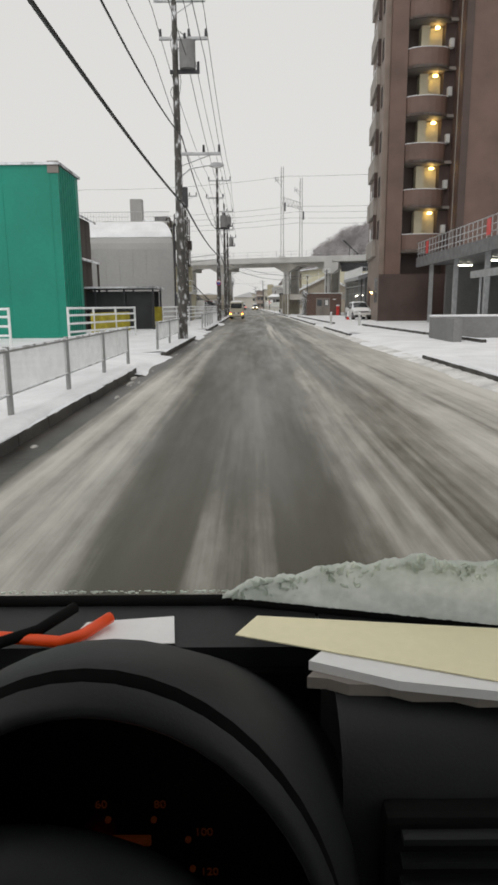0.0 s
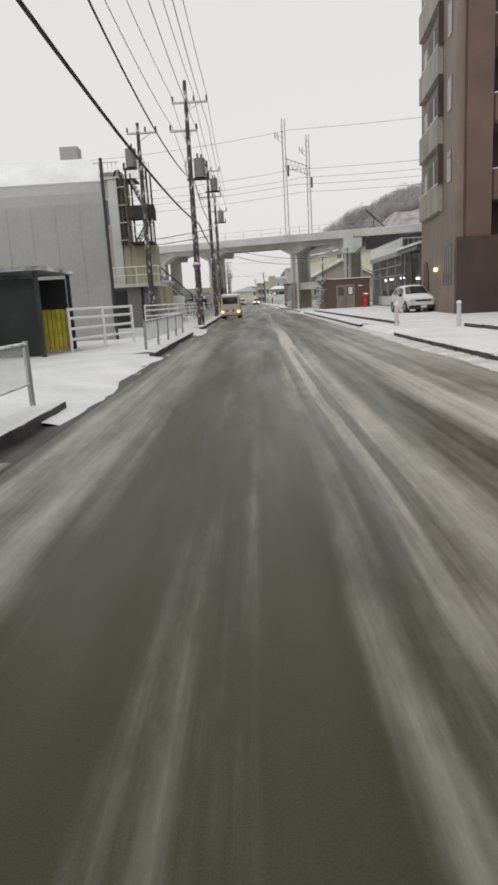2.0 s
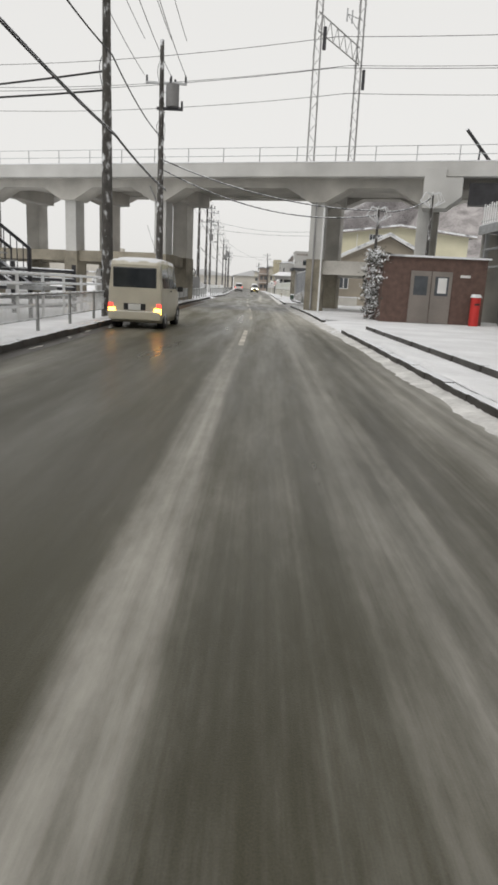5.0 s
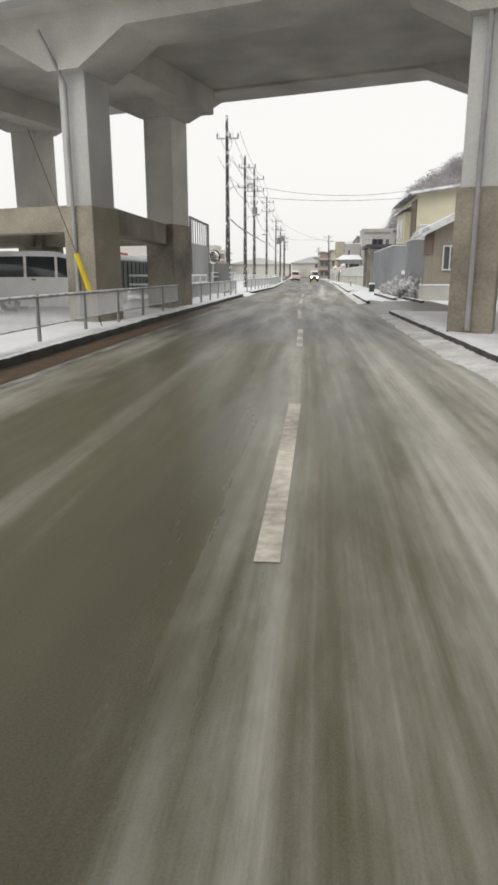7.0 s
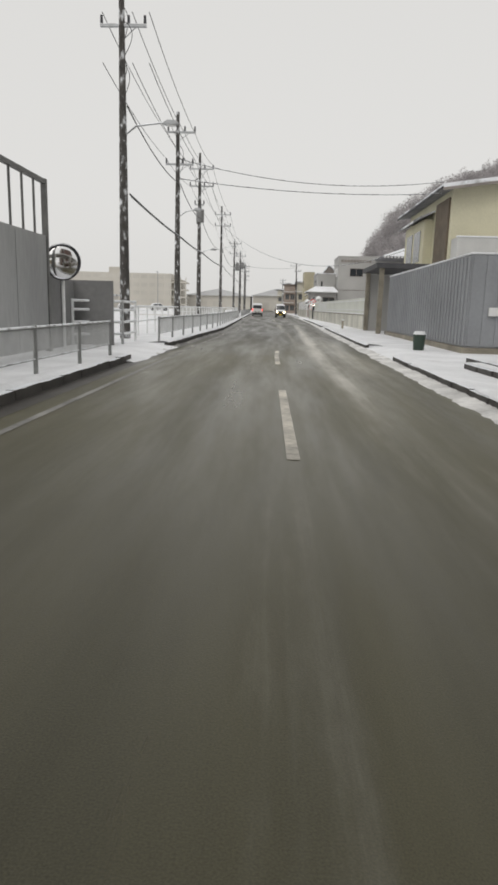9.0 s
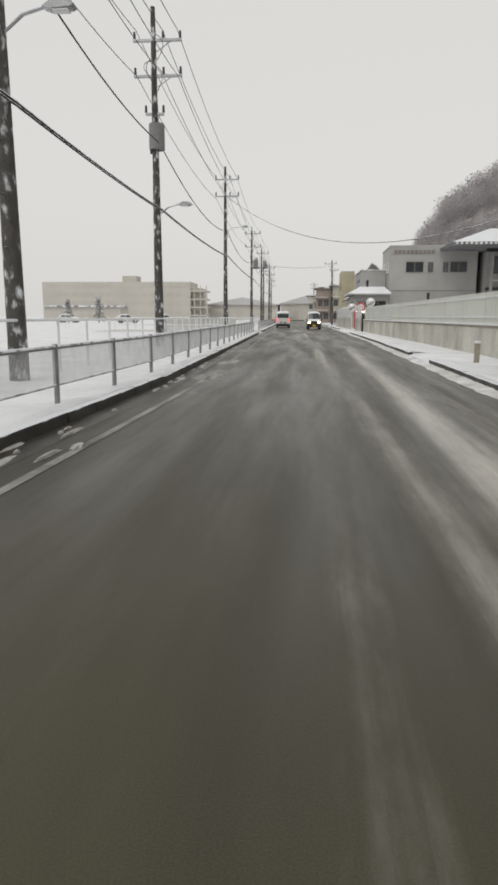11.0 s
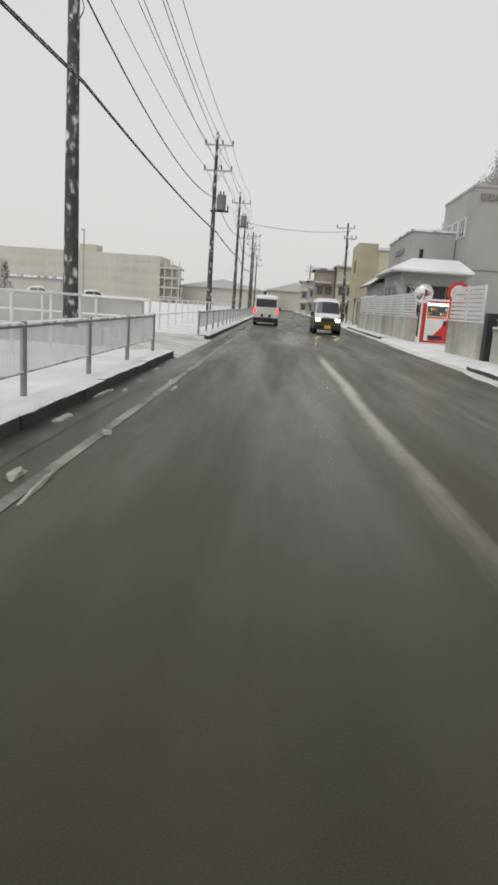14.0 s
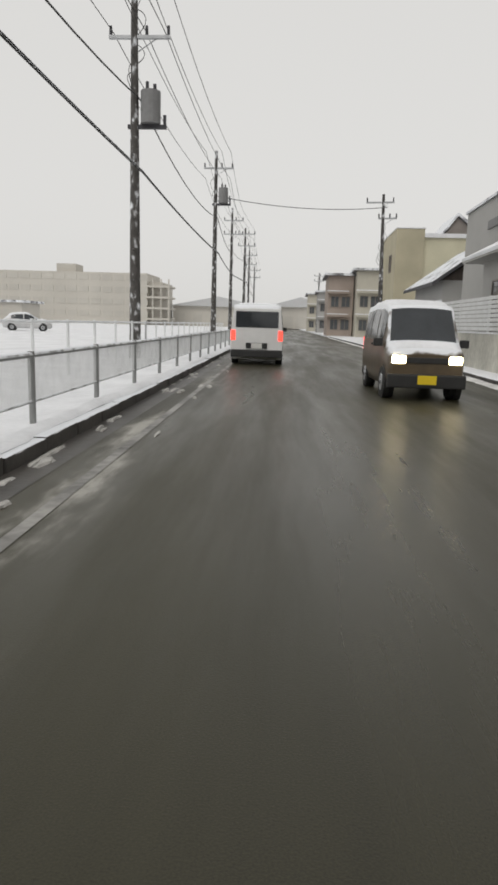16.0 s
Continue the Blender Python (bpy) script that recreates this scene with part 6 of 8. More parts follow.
def rear_dress(v, L, W, H, lamp, plate, glass_z=(0.62, 0.93), lamps_z=(0.42, 0.60), blink=None):
    y = L / 2
    slab(v, "rear_window", M["window"], -W * 0.40, W * 0.40, y - 0.06, y + 0.012, H * glass_z[0], H * glass_z[1] - 0.03, 0.03)
    for s in (-1, 1):
        t = slab(v, "tail_lamp", lamp, s * W * 0.40, s * W * 0.485, y - 0.05, y + 0.02, H * lamps_z[0], H * lamps_z[1], 0.015, label="lit red tail lamp")
        if blink:
            slab(v, "hazard_lamp", blink, s * W * 0.36, s * W * 0.485, y - 0.05, y + 0.025, H * (lamps_z[0] - 0.09), H * lamps_z[0] - 0.01, 0.015, label="lit amber hazard lamp")
    slab(v, "bumper", M["trim_black"] if blink is None else M["car_cream"], -W * 0.48, W * 0.48, y - 0.05, y + 0.07, H * 0.13, H * 0.25, 0.03)
    q = slab(v, "plate_panel", M["trim_black"], -W * 0.2, W * 0.2, y - 0.02, y + 0.03, H * 0.27, H * 0.36, 0.01)
    slab(v, "number_plate", plate, -0.17, 0.17, y + 0.0, y + 0.036, H * 0.27, H * 0.355, 0.005, parent=q)
    slab(v, "wiper", M["trim_black"], -0.02, W * 0.2, y + 0.01, y + 0.03, H * glass_z[0] + 0.03, H * glass_z[0] + 0.05, 0.004)


def front_dress(v, L, W, H, lamp, plate, hood_h):
    y = -L / 2
    for s in (-1, 1):
        slab(v, "head_lamp", lamp, s * W * 0.26, s * W * 0.43, y - 0.02, y + 0.14, H * hood_h - 0.16, H * hood_h - 0.01, 0.03)
    slab(v, "grille", M["trim_black"], -W * 0.26, W * 0.26, y - 0.015, y + 0.05, H * hood_h - 0.15, H * hood_h - 0.04, 0.015)
    slab(v, "bumper", M["trim_black"], -W * 0.48, W * 0.48, y - 0.07, y + 0.08, H * 0.13, H * 0.27, 0.03)
    slab(v, "number_plate", plate, -0.17, 0.17, y - 0.085, y - 0.07, H * 0.17, H * 0.26, 0.005)


# cream microvan with its hazard lamps on, standing at the kerb
VAN_DOORS = ((0.2, 0.33, 0.1, 0.9), (0.355, 0.62, 0.1, 0.9), (0.645, 0.92, 0.1, 0.9))
v, _ = vehicle("parked_microvan", "cream boxy microvan standing at the kerb with hazard lamps lit", pose(-1.9, 78.9, 0, 0, 0, 178), 3.35, 1.48, 1.88, VAN, M["car_cream"], VAN_DOORS, (0.125, 0.235), ((0.3, 0.95, 1),))
wheels(v, 3.35, 1.48, 0.28, (0.15, 0.80))
front_dress(v, 3.35, 1.48, 1.88, M["lens"], M["plate"], 0.42)
rear_dress(v, 3.35, 1.48, 1.88, M["tail_red"], M["plate"], glass_z=(0.58, 0.88), lamps_z=(0.30, 0.36), blink=M["blinker"])

# white van driving ahead
v, _ = vehicle("delivery_van", "white high-roof delivery van with red tail lamps lit", pose(-2.85, 214.0, 0, 0, 0, 180 + 2.0), 4.7, 1.69, 1.95, VAN, M["car_white"], VAN_DOORS, (0.125, 0.235), ((0.3, 0.95, 1),))
wheels(v, 4.7, 1.69, 0.31, (0.16, 0.76))
front_dress(v, 4.7, 1.69, 1.95, M["lens"], M["plate"], 0.42)
rear_dress(v, 4.7, 1.69, 1.95, M["tail_red"], M["plate"], glass_z=(0.60, 0.88), lamps_z=(0.40, 0.56))

# dark tall kei car coming the other way
v, _ = vehicle("kei_car", "dark boxy small car caked in snow, head lamps lit", pose(0.82, 204.6, 0, 0, 0, 2.0), 3.4, 1.475, 1.80, KEI, M["car_brown"], ((0.22, 0.42, 0.1, 0.9), (0.445, 0.68, 0.1, 0.9), (0.705, 0.92, 0.1, 0.88)), (0.135, 0.235), ((0.27, 0.95, 2), (0.03, 0.115, 1)), 0.04)
wheels(v, 3.4, 1.475, 0.29, (0.16, 0.83))
front_dress(v, 3.4, 1.475, 1.80, M["headlight"], M["plate_yellow"], 0.46)
rear_dress(v, 3.4, 1.475, 1.80, M["tail_red"], M["plate_yellow"])

# white van parked under the viaduct
v, _ = vehicle("yard_van", "small white van with snow on its roof parked under the viaduct", pose(-7.6, 103.9, 0.12, 0, 0, 100), 3.35, 1.48, 1.85, VAN, M["car_white"], VAN_DOORS, (0.125, 0.235), ((0.3, 0.95, 1),), 0.05)
wheels(v, 3.35, 1.48, 0.28, (0.15, 0.80))
front_dress(v, 3.35, 1.48, 1.85, M["lens"], M["plate"], 0.42)
rear_dress(v, 3.35, 1.48, 1.85, M["tail_dark"], M["plate"])

# white compact parked in front of the apartments
HATCH_DOORS = ((0.36, 0.56, 0.1, 0.9), (0.58, 0.82, 0.12, 0.88))
v, _ = vehicle("parked_compact", "white compact car parked on snowy ground", pose(9.0, 63.75, 0.12, 0, 0, 4), 3.9, 1.68, 1.5, COMPACT, M["car_white"], HATCH_DOORS, (0.265, 0.44), ((0.47, 0.82, 1), (0.06, 0.23, 0.7)), 0.03, rear=(0.87, 0.95))
wheels(v, 3.9, 1.68, 0.3, (0.19, 0.81))
front_dress(v, 3.9, 1.68, 1.5, M["lens"], M["plate"], 0.50)
for sx in (-1, 1):
    slab(v, "tail_lamp", M["tail_dark"], sx * 0.58, sx * 0.70, 1.78, 1.88, 0.72, 0.95, 0.02)
for x, y in ((7.95, 62.9),):
    c = thing("traffic_cone", "faded red traffic cone caked in snow", "traffic cone")
    part("cone", rods(((x, y, 0.15), (x, y, 0.8), 0.12, 0.04), seg=10), M["red"], c)
    part("snow_coat", rods(((x, y, 0.38), (x, y, 0.84), 0.105, 0.05), seg=10), M["snow"], c, "snow caked on the cone")
    part("base", bx(x - 0.19, x + 0.19, y - 0.19, y + 0.19, 0.12, 0.17, bevel=0.01), M["red"], c)
# ---- right side beyond the viaduct ----
rust = house("rust_gabled_house", "gabled house with tan front and rust-red side wall", "house")
M["tan_wall"] = mat("tan_render", (0.36, 0.32, 0.26), 0.8, var=0.2, scale=0.5, fine=14, bump=0.12)
part("wall", prism([(6.72, 0.1), (17, 0.1), (17, 3.25), (11.86, 5.75), (6.72, 3.25)], "y", 115.0, 117.6), M["tan_wall"], rust)
part("side_cladding", bx(6.66, 6.715, 115.02, 117.58, 2.2, 3.1), M["rust_wall"], rust, "rust-red upper side wall")
part("roof", prism([(6.1, 3.08), (11.86, 5.85), (17.6, 3.08), (17.6, 3.28), (11.86, 6.05), (6.1, 3.28)], "y", 114.5, 117.9), M["roof_snow"], rust)
part("bargeboard", prism([(6.1, 2.95), (11.86, 5.72), (17.6, 2.95), (17.6, 3.07), (11.86, 5.84), (6.1, 3.07)], "y", 114.46, 114.5), M["white"], rust, "pale bargeboard")
part("eave_gutter", rods(((6.06, 114.5, 3.05), (6.06, 117.9, 3.05), 0.06), seg=6), M["white"], rust)
windows(rust, "y", 115.0, [(7.2, 7.75), (8.1, 8.8), (10.2, 11.6)], 1.5, 2.5, M["window_grey"], M["white"])
steps_w = thing("garden_wall", "low concrete garden wall edged with snow", "wall")
part("wall", bx(5.9, 9.4, 113.0, 113.3, 0.1, 0.75, bevel=0.02), M["concrete"], steps_w)
part("wall", bx(5.9, 6.15, 113.3, 116.5, 0.1, 0.55, bevel=0.02), M["concrete"], steps_w)
part("snow_cap", bx(5.88, 9.42, 112.97, 113.33, 0.75, 0.83, bevel=0.03), M["snow"], steps_w)
yel = house("cream_house", "two-storey cream house with a shallow snowy roof and balcony", "house")
part("wall", prism([(10.3, 0.1), (28, 0.1), (28, 8.6), (19, 9.5), (10.3, 8.3)], "y", 146.6, 159), M["cream"], yel)
part("roof", prism([(9.5, 8.2), (19, 9.52), (28.8, 8.5), (28.8, 8.72), (19, 9.75), (9.5, 8.42)], "y", 145.7, 159.8), M["roof_snow"], yel)
part("bargeboard", prism([(9.5, 8.05), (19, 9.37), (28.8, 8.35), (28.8, 8.5), (19, 9.52), (9.5, 8.2)], "y", 145.66, 145.7), M["taupe"], yel, "grey-brown bargeboard")
part("eave_gutter", rods(((9.45, 145.7, 8.2), (9.45, 159.8, 8.2), 0.07), seg=6), M["dark_steel"], yel)
windows(yel, "y", 146.6, [(15.4, 16.1), (16.4, 17.1)], 7.75, 8.4, M["window_grey"], M["white"])
part("brown_shutter", bx(10.2, 10.3, 147.0, 150.2, 4.0, 7.9), mat("brown_shutter", (0.13, 0.10, 0.07), 0.7, var=0.3, scale=2), yel, "tall brown shutter panel")
bay_ = part("bay", bx(9.75, 10.3, 151.2, 157.6, 3.6, 7.2, bevel=0.02), M["cream"], yel)
part("bay_roof", prism([(9.3, 7.15), (10.3, 7.6), (10.3, 7.72), (9.3, 7.28)], "y", 150.8, 158), M["roof_snow"], bay_)
part("bay_window", bx(9.72, 9.76, 152.2, 154.2, 4.6, 6.6), M["window_grey"], bay_)
part("bay_window", bx(9.72, 9.76, 154.8, 156.8, 4.6, 6.6), M["window_grey"], bay_)
balc_ = part("balcony", bx(10.4, 24, 145.2, 146.6, 4.4, 5.5, bevel=0.02), M["concrete_pale"], yel, "pale balcony front")
part("snow_cap", bx(10.35, 24.05, 145.15, 145.45, 5.5, 5.58, bevel=0.03), M["snow"], balc_)
part("downpipe", rods(((13.8, 146.5, 0.2), (13.8, 146.5, 8.4), 0.05), seg=6), M["white"], yel)
def ribbed(name, label, x0, x1, y0, y1, h, m, pitch=0.3):
    t = thing(name, label, "container", "grey yard boxes")
    part("shell", bx(x0, x1, y0, y1, 0.3, h, bevel=0.02), m, t)
    bm = bmesh.new()
    for i in range(int((y1 - y0) / pitch)):
        box(bm, x0 - 0.035, x0, y0 + pitch * i + 0.05, y0 + pitch * i + 0.19, 0.35, h - 0.05)
    part("side_rib", bm, m, t)
    bm = bmesh.new()
    for i in range(int((x1 - x0) / pitch)):
        box(bm, x0 + pitch * i + 0.05, x0 + pitch * i + 0.19, y0 - 0.035, y0, 0.35, h - 0.05)
    part("front_rib", bm, m, t)
    part("footing", bx(x0 - 0.1, x1 + 0.1, y0 - 0.1, y1 + 0.1, 0.1, 0.3), M["concrete_dark"], t)
    part("snow_cap", bx(x0 - 0.03, x1 + 0.03, y0 - 0.03, y1 + 0.03, h, h + 0.06, bevel=0.02), M["snow"], t)
    return t


ribbed("blue_grey_enclosure", "long blue-grey ribbed sheet enclosure on a stained footing", 6.1, 9.2, 126.6, 141.0, 3.02, M["container"], 0.4)
ribbed("blue_grey_container", "blue-grey ribbed steel container in the yard", 6.43, 8.5, 120.3, 122.7, 3.08, M["container"], 0.42)
part("sign_board", bx(6.7, 7.2, 126.5, 126.56, 1.25, 1.5), M["white"], bpy.data.objects["blue_grey_enclosure"])
can = thing("flat_awning", "thin flat awning projecting over a side yard", "awning")
part("roof", bx(5.5, 9.5, 141.6, 147.4, 3.5, 3.75), M["roof_dark"], can)
for x, y in ((5.8, 141.9), (5.8, 147.1), (9.2, 141.9), (9.2, 147.1)):
    part("post", bx(x - 0.12, x + 0.12, y - 0.12, y + 0.12, 0.1, 3.5), M["concrete_dark"], can)
part("back_wall", bx(5.95, 9.4, 147.1, 147.3, 0.1, 3.45), M["grey_wall"], can)
bin_ = thing("litter_bin", "green litter bin with snow on its lid", "bin")
part("body", rods(((4.95, 127.6, 0.13), (4.95, 127.6, 0.62), 0.17, 0.2), seg=12), mat("green_bin", (0.035, 0.06, 0.045), 0.5), bin_)
part("lid", rods(((4.95, 127.6, 0.62), (4.95, 127.6, 0.72), 0.21, 0.16), seg=12), M["snow"], bin_)


def shrub(x, y, r, h, label="rounded shrub bowed under snow"):
    s = thing("shrub", label, "shrub", "shrubs by the kerb")
    bm = bmesh.new()
    for i in range(9):
        a = random.uniform(0, 6.3)
        tube(bm, [(x, y, 0.1), (x + 0.3 * r * math.cos(a), y + 0.3 * r * math.sin(a), 0.1 + h * 0.5), (x + r * 0.75 * math.cos(a), y + r * 0.75 * math.sin(a), 0.1 + h * 0.85)], 0.018, seg=4)
    part("stems", bm, M["bark"], s)
    heads = []
    for i in range(26):
        a, t, q = random.uniform(0, 6.3), random.random(), random.random() ** 0.5
        rr = r * q * (0.55 + 0.6 * math.sin(math.pi * min(1, t * 0.9 + 0.1)))
        heads.append((x + rr * math.cos(a), y + rr * math.sin(a), 0.25 + h * t))
    bm = tufts(heads, 4600, 0.075, 0.034, int(x * 31 + y))
    part("foliage", bm, M["leaf_snow"], s)
    return s


for x, y, r, h in ((5.2, 118.6, 0.38, 0.5), (5.35, 117.2, 0.45, 0.65), (5.45, 115.7, 0.42, 0.55), (5.4, 114.3, 0.45, 0.6), (6.3, 118.0, 0.3, 0.85)):
    shrub(x, y, r, h)

# long yard wall with pale upper panels
yw = thing("yard_wall", "long stained concrete wall with pale sheet panels above", "wall")
WX = [(148, 5.85), (166, 5.4), (187, 4.75)]
n = 14
for i in range(n):
    ya, yb = 148 + 39 * i / n, 148 + 39 * (i + 1) / n
    xa, xb = along(WX, ya), along(WX, yb)
    part("base_panel", prism([(xa, ya), (xb, yb - 0.02), (xb + 0.25, yb - 0.02), (xa + 0.25, ya)], "z", 0.1, 1.05), M["wall_stained"], yw)
    part("upper_panel", prism([(xa + 0.1, ya), (xb + 0.1, yb - 0.03), (xb + 0.16, yb - 0.03), (xa + 0.16, ya)], "z", 1.05, 2.1), M["pale_sheet"], yw, "pale green-grey sheet panel")
    part("coping", prism([(xa - 0.03, ya), (xb - 0.03, yb), (xb + 0.28, yb), (xa + 0.28, ya)], "z", 1.07, 1.13), M["snow"], yw, "snow on the coping")
    # shadow below the coping, built as a strip of darker concrete
    part("coping_edge", prism([(xa - 0.015, ya), (xb - 0.015, yb), (xb + 0.02, yb), (xa + 0.02, ya)], "z", 0.99, 1.065), M["concrete_dark"], yw, "dark strip standing in for the shadow under the coping")
    for k in range(7 if i in (9, 10, 11) else 2):
        z = 1.22 + 0.12 * k if i in (9, 10, 11) else 1.3 + 0.62 * k
        part("panel_rail", prism([(xa + 0.07, ya), (xb + 0.07, yb - 0.03), (xb + 0.105, yb - 0.03), (xa + 0.105, ya)], "z", z, z + 0.06), M["white_pipe"], yw)
part("gate_pier", bx(4.62, 5.0, 187.15, 187.55, 0.1, 1.5, bevel=0.02), M["black"], yw, "dark gate post")
post = thing("kerb_post", "short square concrete post by the kerb", "post")
part("shaft", bx(4.6, 4.73, 149.6, 149.73, 0.1, 0.64, bevel=0.02), M["concrete_dark"], post)
part("cap", bx(4.59, 4.74, 149.59, 149.74, 0.64, 0.7, bevel=0.02), M["snow"], post)

sw = thing("slatted_wall", "concrete wall topped with white horizontal slats under snow", "wall")
SX = [(187.6, 4.55), (191, 4.35), (198, 4.45), (227.5, 3.6)]
runs = [(187.8, 190.9), (198.3, 217.4)]
for y0, y1 in runs:
    n = max(2, round((y1 - y0) / 3))
    for i in range(n):
        ya, yb = y0 + (y1 - y0) * i / n, y0 + (y1 - y0) * (i + 1) / n
        xa, xb = along(SX, ya), along(SX, yb)
        part("base_panel", prism([(xa, ya), (xb, yb - 0.02), (xb + 0.2, yb - 0.02), (xa + 0.2, ya)], "z", 0.1, 1.2), M["wall_stained"], sw)
        part("coping", prism([(xa - 0.02, ya), (xb - 0.02, yb), (xb + 0.22, yb), (xa + 0.22, ya)], "z", 1.2, 1.25), M["snow"], sw, "snow on the coping")
        part("post", bx(xa + 0.06, xa + 0.12, ya, ya + 0.06, 1.25, 2.32), M["white"], sw)
        for k in range(8):
            z = 1.3 + 0.128 * k
            part("slat", prism([(xa + 0.02, ya), (xb + 0.02, yb), (xb + 0.05, yb), (xa + 0.05, ya)], "z", z, z + 0.1), M["white_pipe"], sw)
part("end_post", bx(3.86, 4.1, 217.5, 217.75, 0.1, 2.3), M["concrete"], sw)

vm = thing("vending_machine", "red and white drink vending machine with lit display", "vending machine", at=pose(5.32, 197.6, 0.13, 0, 0, -6))
part("cabinet", bx(-0.6, 0.6, -0.36, 0.36, 0.04, 1.83, bevel=0.03), M["red"], vm)
part("front_panel", bx(-0.46, 0.46, -0.385, -0.355, 0.12, 1.76, bevel=0.01), M["white"], vm, "pale printed front")
part("display_window", bx(-0.42, 0.42, -0.395, -0.38, 1.2, 1.62, bevel=0.01), M["window_green"], vm, "display window with cans")
bm_cols = (M["yellow"], M["white"], M["car_brown"], M["blue"], M["leaf_dark"], M["orange"])
for r in range(2):
    for i in range(8):
        part("drink_can", rods(((-0.36 + 0.103 * i, -0.41, 1.24 + 0.19 * r), (-0.36 + 0.103 * i, -0.41, 1.36 + 0.19 * r), 0.034), seg=8), bm_cols[(i * 5 + r * 2) % 6], vm)
part("price_strip", bx(-0.42, 0.42, -0.4, -0.383, 1.10, 1.17), M["orange"], vm, "orange price strip")
part("light_strip", bx(-0.42, 0.42, -0.4, -0.383, 1.66, 1.72), M["lamp_white"], vm, "glowing white light strip")
part("red_swoosh", prism([(-0.3, 0.13), (0.46, 0.13), (0.46, 1.08), (0.34, 0.98), (0.22, 0.72), (0.02, 0.48)], "y", -0.395, -0.384), M["red"], vm, "red swoosh on the front")
part("tray", bx(-0.3, 0.3, -0.41, -0.38, 0.2, 0.36, bevel=0.01), M["black"], vm)
part("coin_panel", bx(0.3, 0.42, -0.41, -0.38, 0.8, 1.02, bevel=0.01), M["trim_black"], vm)
part("snow_cap", bx(-0.57, 0.57, -0.37, 0.37, 1.83, 1.92, bevel=0.04), M["snow"], vm)
part("plinth", bx(-0.6, 0.6, -0.4, 0.4, 0.0, 0.05), M["concrete"], vm)
traffic_mirror(4.35, 195.9, 2.2, 0.36, -0.1, "round convex traffic mirror with a pale rim beside a vending machine", M["white"])
traffic_mirror(5.3, 187.4, 2.5, 0.34, -0.2, "round convex traffic mirror above the yard gate", M["white"])
rs = thing("round_red_sign", "round red advertising disc with white centre on a post", "sign", at=pose(4.93, 192.4, 0.1))
part("post", rods(((0, 0.05, 0), (0, 0.05, 2.3), 0.04), seg=8), M["steel"], rs)
part("disc", rods(((0, -0.02, 2.08), (0, 0.02, 2.08), 0.4), seg=24), M["red"], rs)
part("inner_disc", rods(((0, -0.03, 2.08), (0, -0.02, 2.08), 0.28), seg=24), M["white"], rs)
part("bar", bx(-0.2, 0.2, -0.04, -0.03, 2.02, 2.14), M["red"], rs)

lodge = house("hip_roofed_lodge", "low grey lodge with a hipped snow-white roof", "lodge")
part("wall", bx(5.4, 9.3, 209.2, 214.3, 0.1, 3.85), M["grey_wall"], lodge)
part("wall", bx(5.4, 6.55, 214.3, 216.8, 0.1, 3.85), M["grey_wall"], lodge)
bm = bmesh.new()
e = [bm.verts.new(p) for p in ((4.75, 208.3, 3.88), (9.5, 208.3, 3.88), (9.5, 217.6, 3.88), (4.75, 217.6, 3.88))]
u = [bm.verts.new(p) for p in ((4.75, 208.3, 4.0), (9.5, 208.3, 4.0), (9.5, 217.6, 4.0), (4.75, 217.6, 4.0))]
q = [bm.verts.new(p) for p in ((6.1, 210.0, 4.75), (8.9, 210.0, 4.75), (8.9, 215.9, 4.75), (6.1, 215.9, 4.75))]
bm.faces.new(e), bm.faces.new(q)
for i in range(4):
    bm.faces.new((e[i], e[(i + 1) % 4], u[(i + 1) % 4], u[i]))
    bm.faces.new((u[i], u[(i + 1) % 4], q[(i + 1) % 4], q[i]))
part("roof", bm, M["snow"], lodge, "thick snow on the hipped roof")
part("soffit", bx(4.77, 9.48, 208.32, 217.5, 3.8, 3.875), M["grey_wall"], lodge)
windows(lodge, "y", 209.2, [(5.8, 6.9), (7.3, 9.0)], 1.5, 3.1, M["window"], M["taupe"])
windows(lodge, "x", 5.4, [(210.5, 211.8), (213.6, 215.2)], 1.5, 3.0, M["window"], M["taupe"])

office = house("grey_office", "plain grey rendered office block with dark windows", "office building")
part("wall", bx(9.57, 19.4, 211.0, 219.2, 0.1, 9.25), M["grey_wall"], office)
windows(office, "y", 211.0, [(11.4, 13.3), (16.4, 18.2)], 6.45, 7.55, M["window"], M["taupe"])
windows(office, "y", 211.0, [(13.9, 14.4), (15.6, 16.1)], 6.45, 7.5, M["window_grey"], M["taupe"])
windows(office, "x", 9.57, [(212.4, 213.6), (214.4, 215.4), (216.2, 217.4)], 6.5, 7.6, M["window"], M["white"])
part("slot_window", bx(13.9, 14.2, 210.93, 211.02, 3.3, 4.1), M["window"], office)
for i in range(10):
    part("sign_letter", bx(9.95 + 0.47 * i, 10.3 + 0.47 * i, 210.86, 211.0, 8.5, 8.88), M["taupe"], office)
part("parapet", bx(9.5, 19.5, 210.93, 219.3, 9.25, 9.42), M["grey_wall"], office)
part("floor_band", bx(9.55, 19.42, 210.96, 211.0, 4.3, 4.36), M["taupe"], office)
wing = house("office_wing", "lower windowless grey wing with a louvre slot", "building")
part("wall", bx(6.6, 9.5, 214.4, 225, 0.1, 6.85), M["grey_wall"], wing)
part("louvre", bx(6.52, 6.6, 217, 221, 5.6, 5.95), M["tarp"], wing)
part("slot_window", bx(7.2, 7.45, 214.33, 214.42, 4.5, 5.7), M["window"], wing)
part("roof", bx(6.5, 9.56, 214.3, 225.1, 6.85, 6.97), M["roof_snow"], wing)
annex = house("steel_framed_house", "tall dark house with pale steel posts and a hipped snowy roof", "house")
part("wall", bx(20.1, 28, 209.4, 219, 0.1, 8.74), M["grey_wall"], annex)
